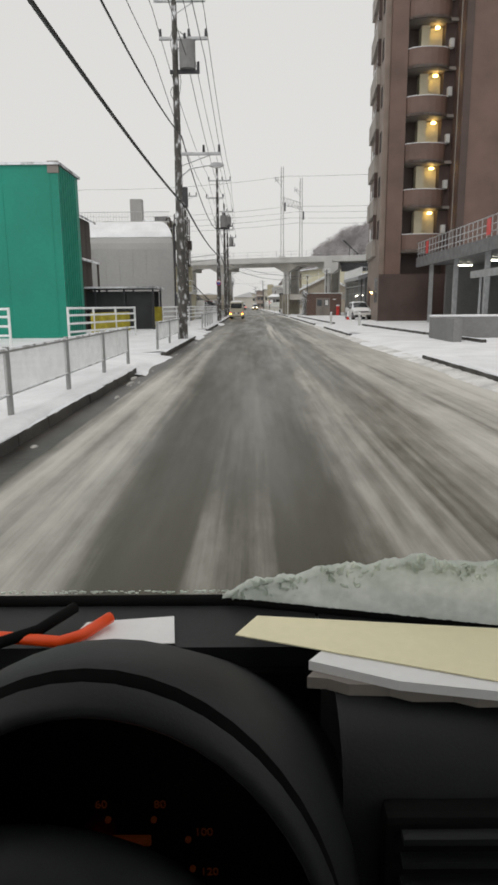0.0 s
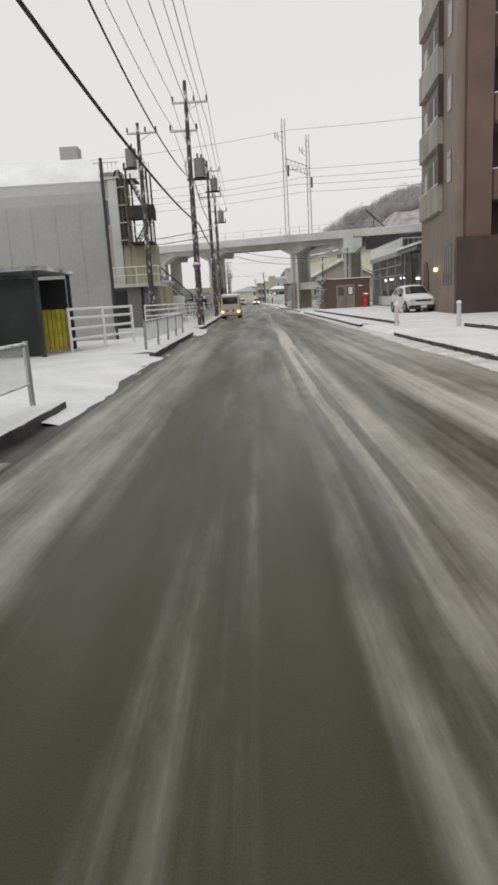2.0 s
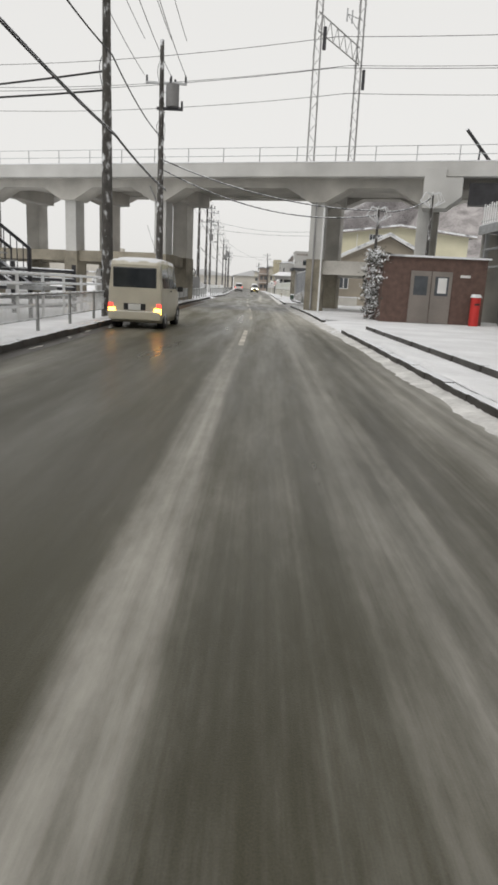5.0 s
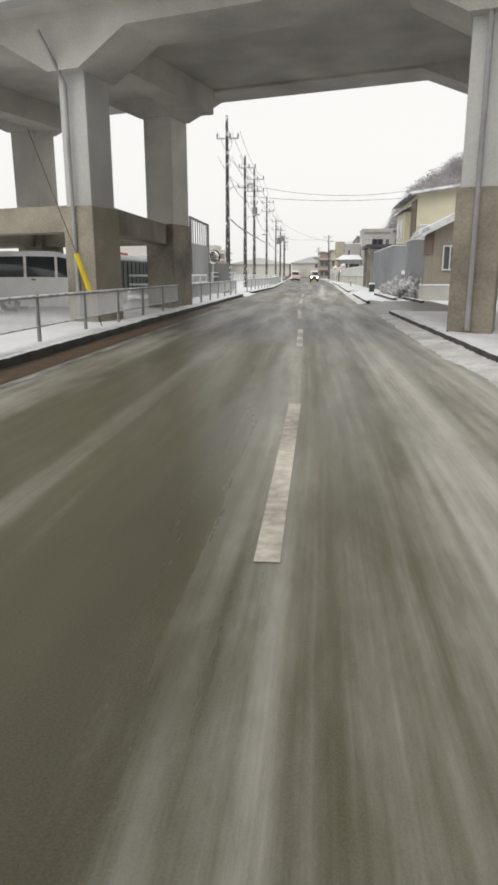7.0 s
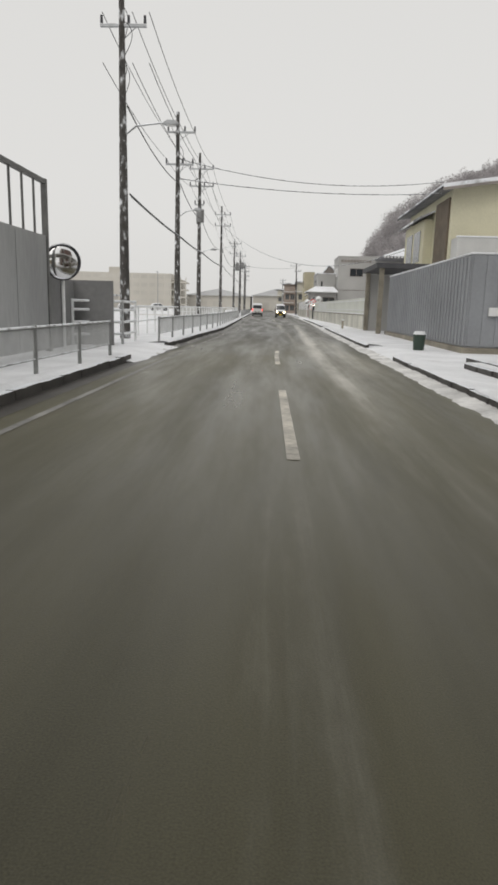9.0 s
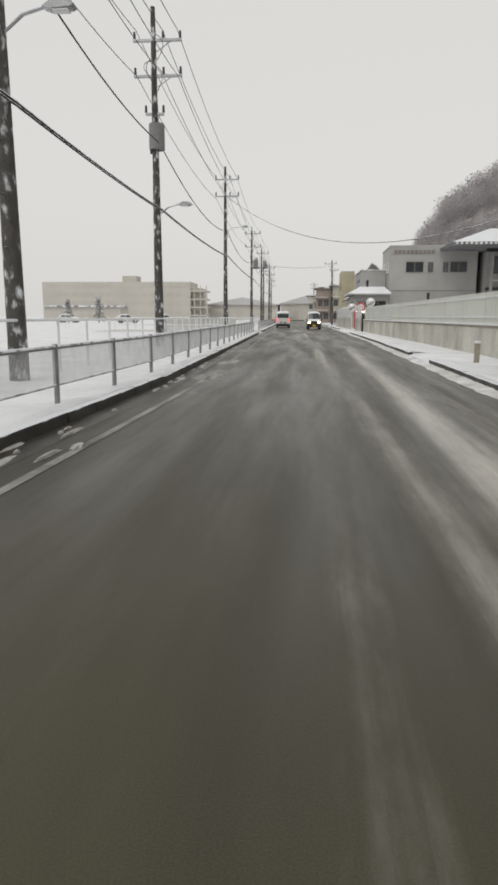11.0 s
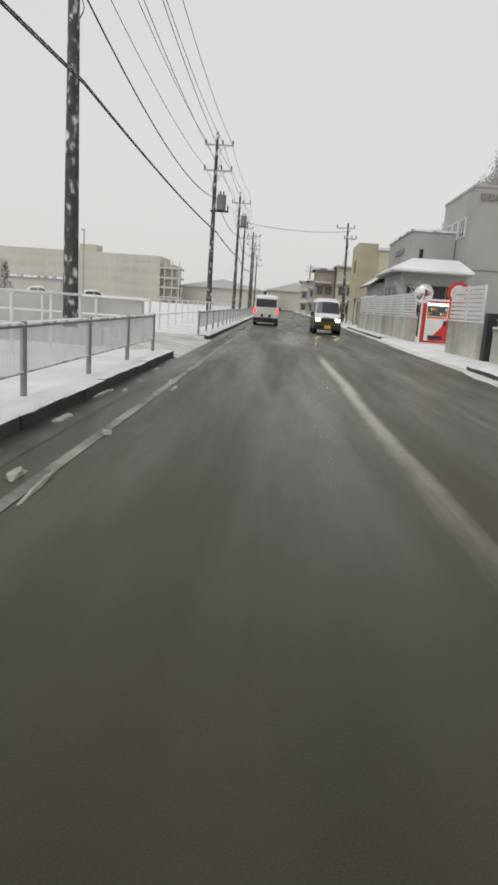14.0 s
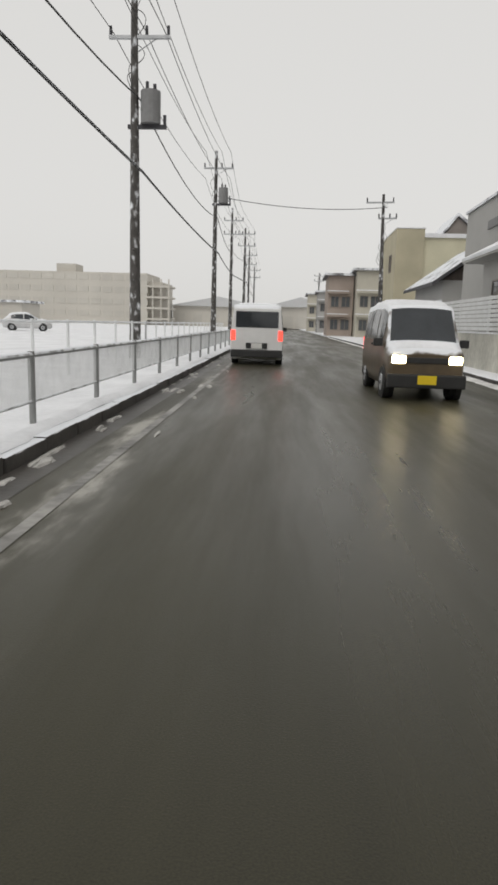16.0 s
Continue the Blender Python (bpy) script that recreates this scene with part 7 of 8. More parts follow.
part("floor_band", bx(20.0, 28, 208.4, 209.4, 4.3, 4.6), M["dark_steel"], annex)
for x in (20.35, 22.0, 23.7, 25.4):
    part("post", bx(x - 0.16, x + 0.16, 208.3, 208.6, 0.1, 8.76), M["pole_pale"], annex)
part("balcony_rail", bx(20.2, 27.9, 208.38, 208.44, 5.3, 5.4), M["white_pipe"], annex)
windows(annex, "y", 209.4, [(20.8, 22.4), (24.0, 25.6)], 6.2, 8.0, M["window"], M["dark_steel"])
bm = bmesh.new()
ring = lambda m_, z: [bm.verts.new(p) for p in ((15.0 + m_, 203.6 + m_, z), (29 - m_, 203.6 + m_, z), (29 - m_, 219.6 - m_, z), (15.0 + m_, 219.6 - m_, z))]
e, u = ring(0.25, 8.75), ring(0.0, 9.0)
q = [bm.verts.new(p) for p in ((20.5, 211, 11.2), (23.5, 211, 11.2))]
bm.faces.new(e)
for i in range(4):
    bm.faces.new((e[i], e[(i + 1) % 4], u[(i + 1) % 4], u[i]))
bm.faces.new((u[0], u[1], q[1], q[0])), bm.faces.new((u[1], u[2], q[1])), bm.faces.new((u[2], u[3], q[0], q[1])), bm.faces.new((u[3], u[0], q[0]))
part("roof", bm, M["roof_snow"], annex)
for i in range(28):
    part("rafter_end", bx(15.3 + 0.49 * i, 15.52 + 0.49 * i, 203.5, 203.75, 8.76, 8.96), M["white"], annex)
part("eave_beam", bx(19.6, 28.6, 207.9, 208.3, 8.4, 8.75), M["dark_steel"], annex)
tan = house("tan_house", "tan rendered house with a stepped snowy parapet", "house")
part("wall", bx(5.55, 7.6, 242, 250, 0.1, 8.55), mat("pale_tan_render", (0.47, 0.43, 0.31), 0.8, var=0.14, scale=0.5), tan)
part("step_wall", bx(7.6, 11.2, 242.2, 249, 0.1, 7.95), M["cream"], tan)
part("roof", bx(7.62, 11.5, 242.0, 249.2, 7.95, 8.25), M["snow"], tan, "thick snow on the flat roof")
part("gable_roof", prism([(9.0, 7.9), (10.6, 10.0), (13.4, 7.9), (13.4, 8.15), (10.6, 10.25), (9.0, 8.1)], "y", 245, 250.5), M["roof_snow"], tan)
part("gable_wall", prism([(9.3, 7.0), (13.1, 7.0), (13.1, 8.0), (10.6, 9.95), (9.3, 8.1)], "y", 245.3, 250.2), M["taupe"], tan)
part("coping", bx(5.5, 7.65, 241.95, 250.05, 8.55, 8.62), M["snow"], tan)
windows(tan, "x", 5.55, [(244, 245)], 5.6, 6.8, M["window"], M["taupe"])
barn = house("weathered_barn", "low barn with a dark tiled gable roof and corrugated sheet wall", "barn")
part("wall", bx(6.2, 11.5, 227.7, 236, 0.1, 3.9), M["grey_wall"], barn)
part("roof", prism([(5.5, 3.55), (8.9, 6.0), (12.3, 3.55), (12.3, 3.75), (8.9, 6.22), (5.5, 3.75)], "y", 227.0, 236.6), M["roof_dark"], barn)
part("gable_wall", prism([(6.2, 3.9), (11.5, 3.9), (8.9, 5.85)], "y", 227.75, 235.9), M["boards"], barn)
part("lean_to_roof", prism([(4.2, 2.3), (6.2, 2.75), (6.2, 2.87), (4.2, 2.42)], "y", 227.5, 236.0), M["roof_snow"], barn)
for i in range(12):
    part("corrugated_sheet", bx(4.4 + 0.19 * i, 4.55 + 0.19 * i, 227.8, 227.86, 0.1, 2.15), M["concrete_dark" if i % 3 else "concrete"], barn)
for y in (227.9, 235.8):
    part("post", bx(4.35, 4.47, y - 0.06, y + 0.06, 0.1, 2.35), M["boards"], barn)
# renders of the far houses, dulled in colour for the haze before them
M["brown_house"] = mat("hazed_brown_render", (0.36, 0.30, 0.26), 0.85, var=0.15, scale=0.5, fine=14, bump=0.1)
M["pale_house"] = mat("hazed_cream_render", (0.50, 0.475, 0.40), 0.85, var=0.12, scale=0.5, fine=14, bump=0.1)
for i, (x, y, w, d, h, m) in enumerate(((4.9, 266, 4.2, 8, 7.4, "pale_house"), (1.85, 269, 2.9, 9, 7.0, "brown_house"), (1.5, 296, 6, 10, 6.4, "grey_wall"), (0.2, 318, 7, 12, 7.0, "pale_house"))):
    h_ = house("roadside_house", "small rendered house with snowy eaves and balconies", "house")
    tagged(h_, group="houses along the road")
    part("wall", bx(x, x + w, y, y + d, 0.1, h), M[m], h_)
    part("roof", bx(x - 0.5, x + w + 0.3, y - 0.5, y + d + 0.3, h, h + 0.25), M["roof_snow"], h_)
    for k in range(int(h / 2.7)):
        part("balcony", bx(x - 0.1, x + w * 0.8, y - 0.7, y + 0.0, 2.6 * k + 2.35, 2.6 * k + 2.6), M[m], h_)
        part("balcony_snow", bx(x - 0.12, x + w * 0.8 + 0.02, y - 0.72, y + 0.0, 2.6 * k + 2.6, 2.6 * k + 2.7), M["snow"], h_)
        windows(h_, "y", y, [(x + 0.4, x + 1.2), (x + 1.6, x + 2.5)], 2.6 * k + 0.9, 2.6 * k + 2.0, M["window_grey"], M["taupe"])

# ---- left field and the far end ----
far_b = house("far_long_building", "long pale multi-storey building across the snowy field", "building")
part("wall", bx(-92, -40, 358, 374, 0.1, 12.9), M["far"], far_b)
for k in range(4):
    for i in range(17):
        part("window_band", bx(-91 + 3.05 * i, -88.6 + 3.05 * i, 357.9, 358.02, 2.0 + 3.0 * k, 3.4 + 3.0 * k), M["far_dark"], far_b)
part("wall", bx(-40, -36.5, 360, 374, 0.1, 10.9), M["far"], far_b)
for k in range(4):
    part("open_slab", bx(-40, -34.2, 357.8, 366, 2.7 * k + 1.4, 2.7 * k + 1.9), M["far"], far_b)
for x in (-38.5, -36.4, -34.4):
    part("open_post", bx(x - 0.15, x + 0.15, 357.9, 358.2, 0.1, 11.6), M["far"], far_b)
part("roof_hut", bx(-64, -59, 360, 366, 12.9, 15.0), M["far"], far_b)
low = house("low_field_building", "low pale flat-roofed building in the snowy field", "building")
part("wall", bx(-68, -48, 300, 308, 0.1, 3.6), M["far"], low)
part("roof", bx(-68.6, -47.4, 299.4, 308.6, 3.6, 4.0), M["roof_snow"], low)
for i in range(4):
    part("window", bx(-66 + 4.6 * i, -63 + 4.6 * i, 299.92, 300.02, 1.4, 2.5), M["far_dark"], low)
M["far_roof"] = mat("far_snow_dusted_roof", (0.55, 0.555, 0.56), 0.85, var=0.06, scale=0.1, fine=2, bump=0)
for x0, x1, h in ((-36, -10.5, 8.2), (-9.5, 7.5, 8.6)):
    s_ = house("far_shed", "wide pale shed with a shallow snow roof at the road's end", "shed")
    tagged(s_, group="far sheds")
    part("wall", bx(x0, x1, 372, 390, 0.1, h - 2.6), M["far"], s_)
    part("roof", prism([(x0 - 0.8, h - 2.7), ((x0 + x1) / 2, h), (x1 + 0.8, h - 2.7)], "y", 371, 391), M["far_roof"], s_)
    for i in range(5):
        part("bay_door", bx(x0 + 1 + i * (x1 - x0) / 5.4, x0 + 3.4 + i * (x1 - x0) / 5.4, 371.9, 372.02, 0.2, 3.4), M["far_dark"], s_)

# low kerb round the planted bed
bed = thing("bed_kerb", "low concrete kerb round a snowy planting bed", "kerb")
for i in range(9):
    x_ = 4.56 + 0.026 * i
    part("kerb_block", bx(x_, x_ + 0.14, 121.0 - 0.9 * (i + 1) + 0.02, 121.0 - 0.9 * i, 0.1, 0.24, bevel=0.015), M["kerb"], bed)
part("snow_cap", bx(4.62, 4.95, 113.0, 121.0, 0.235, 0.27, bevel=0.015), M["snow"], bed)

# wet driveway mouth past the viaduct
drive = [[(x, y, (0.003, 0.05, 0.139, 0.142)[i]) for i, x in enumerate((xr(y) - 0.3, xr(y) + 0.35, xr(y) + 0.78, 6.2))] for y in (103.9, 105.5, 107.0, 109.0, 112.0)]
setting(part("driveway", sheet(drive), mat("wet_driveway_asphalt", (0.075, 0.068, 0.056), 0.35, var=0.5, scale=0.8, fine=30, bump=0.2)), "dark wet asphalt driveway between the kerbs")

# side lane between the fences
M["lane"] = mat("slushy_lane", (0.56, 0.55, 0.525), 0.55, var=0.4, scale=1.3, fine=9, bump=0.3)
lane_rows = [[(xl(y) + d, y, z) for d, z in ((0.12, 0.004), (-0.4, 0.06), (-0.78, 0.139), (-4.5, 0.141), (-13, 0.142))] for y in (182.3, 185.2, 187.6, 190.1)]
setting(part("side_lane", sheet(lane_rows), M["lane"]), "slushy asphalt side lane")
lw = thing("lane_kerb_wall", "low pale concrete parapet wall beside the side lane", "wall")
part("wall", bx(-12.5, -6.2, 190.6, 191.0, 0.1, 1.12, bevel=0.03), M["concrete_pale"], lw)
part("wall", bx(-11.0, -5.2, 182.3, 182.6, 0.1, 0.5, bevel=0.03), M["concrete_pale"], lw)
part("snow_cap", bx(-12.5, -6.18, 190.58, 191.02, 1.12, 1.24, bevel=0.03), M["snow"], lw)
for x, y, turn in ((-24.5, 246, 20), (-31.5, 247, 10), (-44, 252, 0)):
    v, _ = vehicle("field_car", "snow-covered car parked in the far lot", pose(x, y, 0.12, 0, 0, turn + 90), 4.0, 1.7, 1.5, COMPACT, M["car_silver"], HATCH_DOORS, (0.265, 0.44), ((0.45, 0.9, 1), (0.05, 0.25, 1)), 0.09)
    tagged(v, group="cars in the far lot")
    wheels(v, 4.0, 1.7, 0.3, (0.19, 0.81))
fp = thing("field_lamp_post", "slim grey lamp post standing in the snowy field", "lamp post")
part("shaft", rods(((-23.1, 236.7, 0.1), (-23.1, 236.7, 7.6), 0.09, 0.06), seg=8), M["pole_pale"], fp)
part("head", bx(-23.4, -23.0, 236.6, 236.8, 7.55, 7.7, bevel=0.03), M["steel"], fp)


def winter_tree(name, label, x, y, h, spread, depth=5, fuzz=0):
    t = thing(name, label, "tree", "winter trees")
    wood, twig = bmesh.new(), bmesh.new()

    def grow(p, d, length, r, k):
        q = p + d * length
        rod(wood if k > 2 else twig, p, q, r, r * 0.65, seg=6 if k > 2 else 4)
        if k == 0:
            return
        for _ in range(3 if k > 1 else 4):
            nd = (d + Vector((random.uniform(-1, 1), random.uniform(-1, 1), random.uniform(-0.25, 0.6))) * spread).normalized()
            grow(p.lerp(q, random.uniform(0.55, 1.0)), nd, length * random.uniform(0.6, 0.8), r * 0.6, k - 1)

    grow(Vector((x, y, 0.0)), Vector((0, 0, 1)), h * 0.3, h * 0.016, depth)
    tips = np.array([w.co[:] for w in twig.verts])
    part("trunk", wood, M["bark"], t)
    part("twig_crown", twig, M["twig"], t, "fine twigs white with rime", kind="stuff")
    if fuzz:
        part("spray", haze_of_twigs(tips, fuzz, 0.22 * h / 10, 0.36 * h / 20, 0.013, int(x * 7) % 97), M["twig"], t, "finest twig ends", kind="stuff")
    return t


def haze_of_twigs(tips, n, scatter, length, width, seed):
    """Many thin slivers, each a twig end, strewn round the given points."""
    r = np.random.default_rng(seed)
    c = tips[r.integers(0, len(tips), n)] + r.normal(0, scatter, (n, 3))
    d = r.normal(0, 1, (n, 3))
    d[:, 2] = np.abs(d[:, 2]) * 0.8
    d /= np.linalg.norm(d, axis=1)[:, None]
    w = np.cross(d, r.normal(0, 1, (n, 3)))
    w /= np.linalg.norm(w, axis=1)[:, None] + 1e-6
    ln = length * r.uniform(0.4, 1.2, (n, 1))
    bm = bmesh.new()
    for p, q, k in zip(c, c + d * ln, w * width):
        bm.faces.new([bm.verts.new(a_) for a_ in (p - k, p + k, q)])
    return bm


M["twig"] = mat("rimed_twigs", (0.42, 0.415, 0.41), 0.9, var=0.3, scale=4, bump=0, snow=0.4)
winter_tree("bare_tree", "bare winter tree with snow on its fine twigs", 30.6, 119, 27, 0.66, 6, 26000)
winter_tree("bare_tree", "bare winter tree with snow on its fine twigs", 40, 122, 27, 0.72, 6, 12000)
for x, y, h in ((-38.3, 252, 4.6), (-44.5, 253, 4.2)):
    t_ = thing("evergreen_tree", "small dark evergreen tree dusted with snow in the field", "tree", "field trees")
    part("trunk", rods(((x, y, 0.1), (x, y, h * 0.9), 0.09, 0.03), seg=6), M["bark"], t_)
    tops = [(x + (1 - k / 40) * 0.85 * math.cos(2.4 * k), y + (1 - k / 40) * 0.85 * math.sin(2.4 * k), 0.7 + (h - 0.7) * k / 40) for k in range(40)]
    part("foliage", tufts(tops, 2600, 0.22, 0.07, int(-x)), M["leaf_dark"], t_, kind="stuff")
winter_tree("garden_tree", "small bare tree with white snowy branches behind the slats", 6.2, 206.3, 4.6, 0.9, 5)

jib = thing("signal_arm", "dark slanting steel arm raised above the viaduct edge", "steel arm")
part("arm", rods(((12.0, 96.7, 9.85), (14.2, 98.1, 8.2), 0.09), seg=6), M["dark_steel"], jib)
part("strut", rods(((13.0, 97.35, 9.05), (13.0, 97.6, 7.05), 0.05), seg=6), M["dark_steel"], jib)
part("foot", rods(((14.2, 98.1, 8.2), (14.3, 98.2, 7.05), 0.07), seg=6), M["dark_steel"], jib)

# wooded hill
def hill_z(x, y):
    u = x - np.interp(y, (185, 215, 225, 235, 248, 275, 300, 335), (13, 12, 9, 5.5, 2.0, 5, 9, 14))
    f = np.interp(u, (13.3, 14.3, 16, 18, 20.5, 23.5, 27, 31, 38, 46, 60, 90), (0, 6.5, 11, 14.5, 18.2, 20.4, 20.4, 24, 27.5, 30, 27, 8))
    g = np.interp(y, (166, 178, 190, 258, 275, 300, 335), (0, 0.7, 0.95, 1.0, 0.85, 0.45, 0))
    w = 0.9 * np.sin(0.21 * x + 0.13 * y) + 0.8 * np.sin(0.09 * y - 0.3 * x + 1.0)
    return f * g + w * np.minimum(1.0, f * g / 10) - 0.5


rows = [[(x, y, float(hill_z(x, y))) for x in range(12, 112, 3)] for y in range(160, 404, 5)]
setting(part("hill", sheet(rows), M["hillside"], smooth=True), "snow-dusted hillside under winter woods")
# crowns of bare trees: clouds of small twig tufts round each treetop
rg = np.random.default_rng(4)
n_tree, n_tuft = 1650, 560
tx, ty = 14 + 52 * rg.random(n_tree) ** 1.2, 196 + 104 * rg.random(n_tree)
tz = hill_z(tx, ty)
keep = tz > 5.0
tx, ty, tz = tx[keep], ty[keep], tz[keep]
k = len(tx)
rad, hgt = rg.uniform(1.3, 3.4, k), rg.uniform(1.4, 3.8, k)
dirs = rg.normal(0, 1, (k, n_tuft, 3))
dirs /= np.linalg.norm(dirs, axis=2)[:, :, None]
dirs *= (rg.random((k, n_tuft, 1)) ** 0.45)
pos = np.stack([tx, ty, tz + 0.45 * hgt], 1)[:, None, :] + dirs * np.stack([rad, rad, hgt * 0.75], 1)[:, None, :]
pos = pos.reshape(-1, 3)
tri_ = rg.normal(0, 1, (len(pos), 3, 3)) * rg.uniform(0.06, 0.15, (len(pos), 1, 1))
verts = (pos[:, None, :] + tri_).reshape(-1, 3)
me = bpy.data.meshes.new("hill_woods")
me.from_pydata(verts.tolist(), [], np.arange(len(verts)).reshape(-1, 3).tolist())
# crowns lightened to pale grey so that the colour carries the distance haze
woods_m = lit_through(mat("hazed_snowy_woods", (0.49, 0.47, 0.475), 0.95, var=0.4, scale=0.3, fine=1.5, bump=0, spec=0.0), 0.5)
me.materials.append(woods_m)
tagged(new("hill_woods", me), "dense snow-dusted winter woods on the hillside, haze in their pale grey", "woods", kind="stuff")

# ---- the driver's own small truck, standing where the drive begins ----
M["dash"] = mat("black_dash_plastic", (0.013, 0.0142, 0.0152), 0.55, var=0.25, scale=6, fine=300, bump=0.07, spec=0.35)
M["dash_dark"] = mat("matt_black_plastic", (0.006, 0.006, 0.006), 0.8, var=0.3, scale=6, fine=120, bump=0.1, spec=0.1)
M["seal"] = mat("black_rubber_seal", (0.004, 0.004, 0.004), 0.8, var=0.2, bump=0.1, spec=0.1)
M["shroud"] = mat("dark_grey_plastic", (0.02, 0.022, 0.024), 0.6, var=0.2, scale=6, fine=120, bump=0.05, spec=0.3)
M["envelope"] = mat("cream_paper", (0.86, 0.80, 0.55), 0.8, var=0.06, scale=3, fine=60, bump=0.05)
M["paper"] = mat("white_paper", (0.8, 0.8, 0.8), 0.85, var=0.06, scale=4, fine=60, bump=0.08)
M["needle"] = mat("red_needle", (0.6, 0.02, 0.01), 0.4, var=0, bump=0, emit=(1.0, 0.03, 0.01), power=1.5)
M["gauge_amber"] = mat("amber_gauge_marks", (0.05, 0.014, 0.005), 0.5, var=0, bump=0, emit=(1.0, 0.22, 0.04), power=0.012)
M["glasses_orange"] = mat("orange_red_frame", (0.85, 0.075, 0.006), 0.4, var=0.08, scale=12, bump=0.02)

truck = thing("small_truck", "small white truck with black dashboard and round instrument hood", "truck")
part("floor_pan", bx(-0.93, 0.53, 4.6, 6.5, 0.32, 0.40), M["dash_dark"], truck)
for x0, x1 in ((-0.97, -0.91), (0.51, 0.57)):
    part("door_panel", bx(x0, x1, 4.7, 6.3, 0.40, 0.98, bevel=0.02), M["car_white"], truck)
part("rear_bulkhead", bx(-0.95, 0.55, 4.56, 4.64, 0.32, 1.72), M["car_white"], truck)
part("roof", bx(-0.9, 0.5, 4.6, 5.85, 1.74, 1.79, bevel=0.02), M["car_white"], truck)
for x in (-0.9, 0.5):
    part("windscreen_pillar", rods(((x, 6.46, 0.93), (x, 5.86, 1.75), 0.035), seg=8), M["car_white"], truck)
    part("rear_pillar", rods(((x, 4.62, 0.9), (x, 4.64, 1.75), 0.04), seg=8), M["car_white"], truck)
part("nose", prism([(6.40, 0.34), (6.78, 0.34), (6.80, 0.62), (6.66, 0.80), (6.47, 0.875), (6.40, 0.875)], "x", -0.95, 0.55), M["car_white"], truck)
for s, x in ((-1, -0.70), (1, 0.30)):
    part("head_lamp", bx(x - 0.14, x + 0.14, 6.78, 6.83, 0.5, 0.66, bevel=0.02), M["lens"], truck)
part("load_bed", bx(-0.93, 0.53, 2.9, 4.5, 0.62, 0.95, bevel=0.02), M["car_white"], truck)
part("chassis", bx(-0.7, 0.3, 2.9, 6.4, 0.30, 0.62), M["dash_dark"], truck)
for x in (-0.88, 0.36):
    for y in (3.6, 6.0):
        t = part("tyre", rods(((x, y, 0.27), (x + 0.14, y, 0.27), 0.27), seg=18), M["tyre"], truck)
        part("rim", rods(((x - 0.005, y, 0.27), (x + 0.145, y, 0.27), 0.16), seg=14), M["steel"], t)
part("seat", bx(-0.8, -0.3, 4.7, 5.25, 0.45, 0.8, bevel=0.06), M["dash_dark"], truck)
# dashboard: swept section, rounded edge towards the seats
sec = [(6.42, 0.93), (6.42, 0.955), (6.22, 0.958), (6.19, 0.955), (6.165, 0.946), (6.145, 0.930), (6.13, 0.905), (6.12, 0.86), (6.12, 0.76), (6.13, 0.66), (6.16, 0.52), (6.42, 0.50)]
fine_sec = []
for a, b, c, d in zip([sec[-1]] + sec, sec, sec[1:] + sec[:1], sec[2:] + sec[:2]):
    steps = 5 if 6.11 < b[0] < 6.23 and 6.11 < c[0] < 6.23 else 1
    fine_sec += [tuple(0.5 * (2 * b[i] + (c[i] - a[i]) * t + (2 * a[i] - 5 * b[i] + 4 * c[i] - d[i]) * t * t + (3 * b[i] - a[i] - 3 * c[i] + d[i]) * t ** 3) for i in (0, 1)) for t in (k / steps for k in range(steps))]
fine_sec.append(fine_sec[0])
swept = lambda x0, x1: sheet([[(x, y, z) for y, z in fine_sec] for x in (x0, x1)])
dashb = part("dashboard", swept(-0.91, -0.775), M["dash"], truck, smooth=True)
part("dash_panel", swept(-0.30, 0.51), M["dash"], dashb, smooth=True)
part("dash_shelf", prism([(6.42, 0.93), (6.42, 0.9545), (6.302, 0.9555), (6.302, 0.5), (6.42, 0.5)], "x", -0.756, -0.304), M["dash"], dashb)
# foot of the windscreen bows back towards the passenger's pillar
foot = lambda x: 6.43 - 0.26 * max(0.0, x + 0.42) ** 1.05
bm = bmesh.new()
tube(bm, [(-0.91 + 0.0355 * i, foot(-0.91 + 0.0355 * i), 0.957) for i in range(41)], 0.010, seg=8)
part("windscreen_seal", bm, M["seal"], truck, "black rubber windscreen seal", smooth=True)
# hood over the instruments: an arch that is highest at its lip and falls to the dashboard
def half_rings(sections, n=28):
    return [[(-0.53 + rx * math.cos(math.pi * i / n), y, 0.74 + rz * math.sin(math.pi * i / n)) for i in range(n + 1)] for y, rx, rz in sections]


outer = [(6.05, 0.232, 0.338), (6.06, 0.240, 0.340), (6.10, 0.250, 0.330), (6.16, 0.256, 0.305), (6.23, 0.258, 0.262), (6.31, 0.258, 0.212)]
roll = [(6.05, 0.212, 0.300), (6.028, 0.214, 0.306), (6.018, 0.219, 0.317), (6.024, 0.227, 0.328), (6.036, 0.231, 0.334)]
inner = [(6.05, 0.212, 0.300), (6.10, 0.208, 0.29), (6.16, 0.205, 0.262), (6.285, 0.20, 0.19)]
hood = part("instrument_hood", sheet(half_rings(outer)), M["dash"], truck, smooth=True)
part("hood_lining", sheet(half_rings(inner)), M["dash_dark"], hood, smooth=True)
part("lip", sheet(half_rings(roll)), M["dash"], hood, smooth=True)
part("lip_groove", sheet(half_rings([(6.036, 0.231, 0.334), (6.042, 0.225, 0.325), (6.050, 0.232, 0.338)])), M["seal"], hood)
clus = part("gauge_cluster", bx(-0.735, -0.325, 6.285, 6.30, 0.55, 0.93), M["dash_dark"], truck)
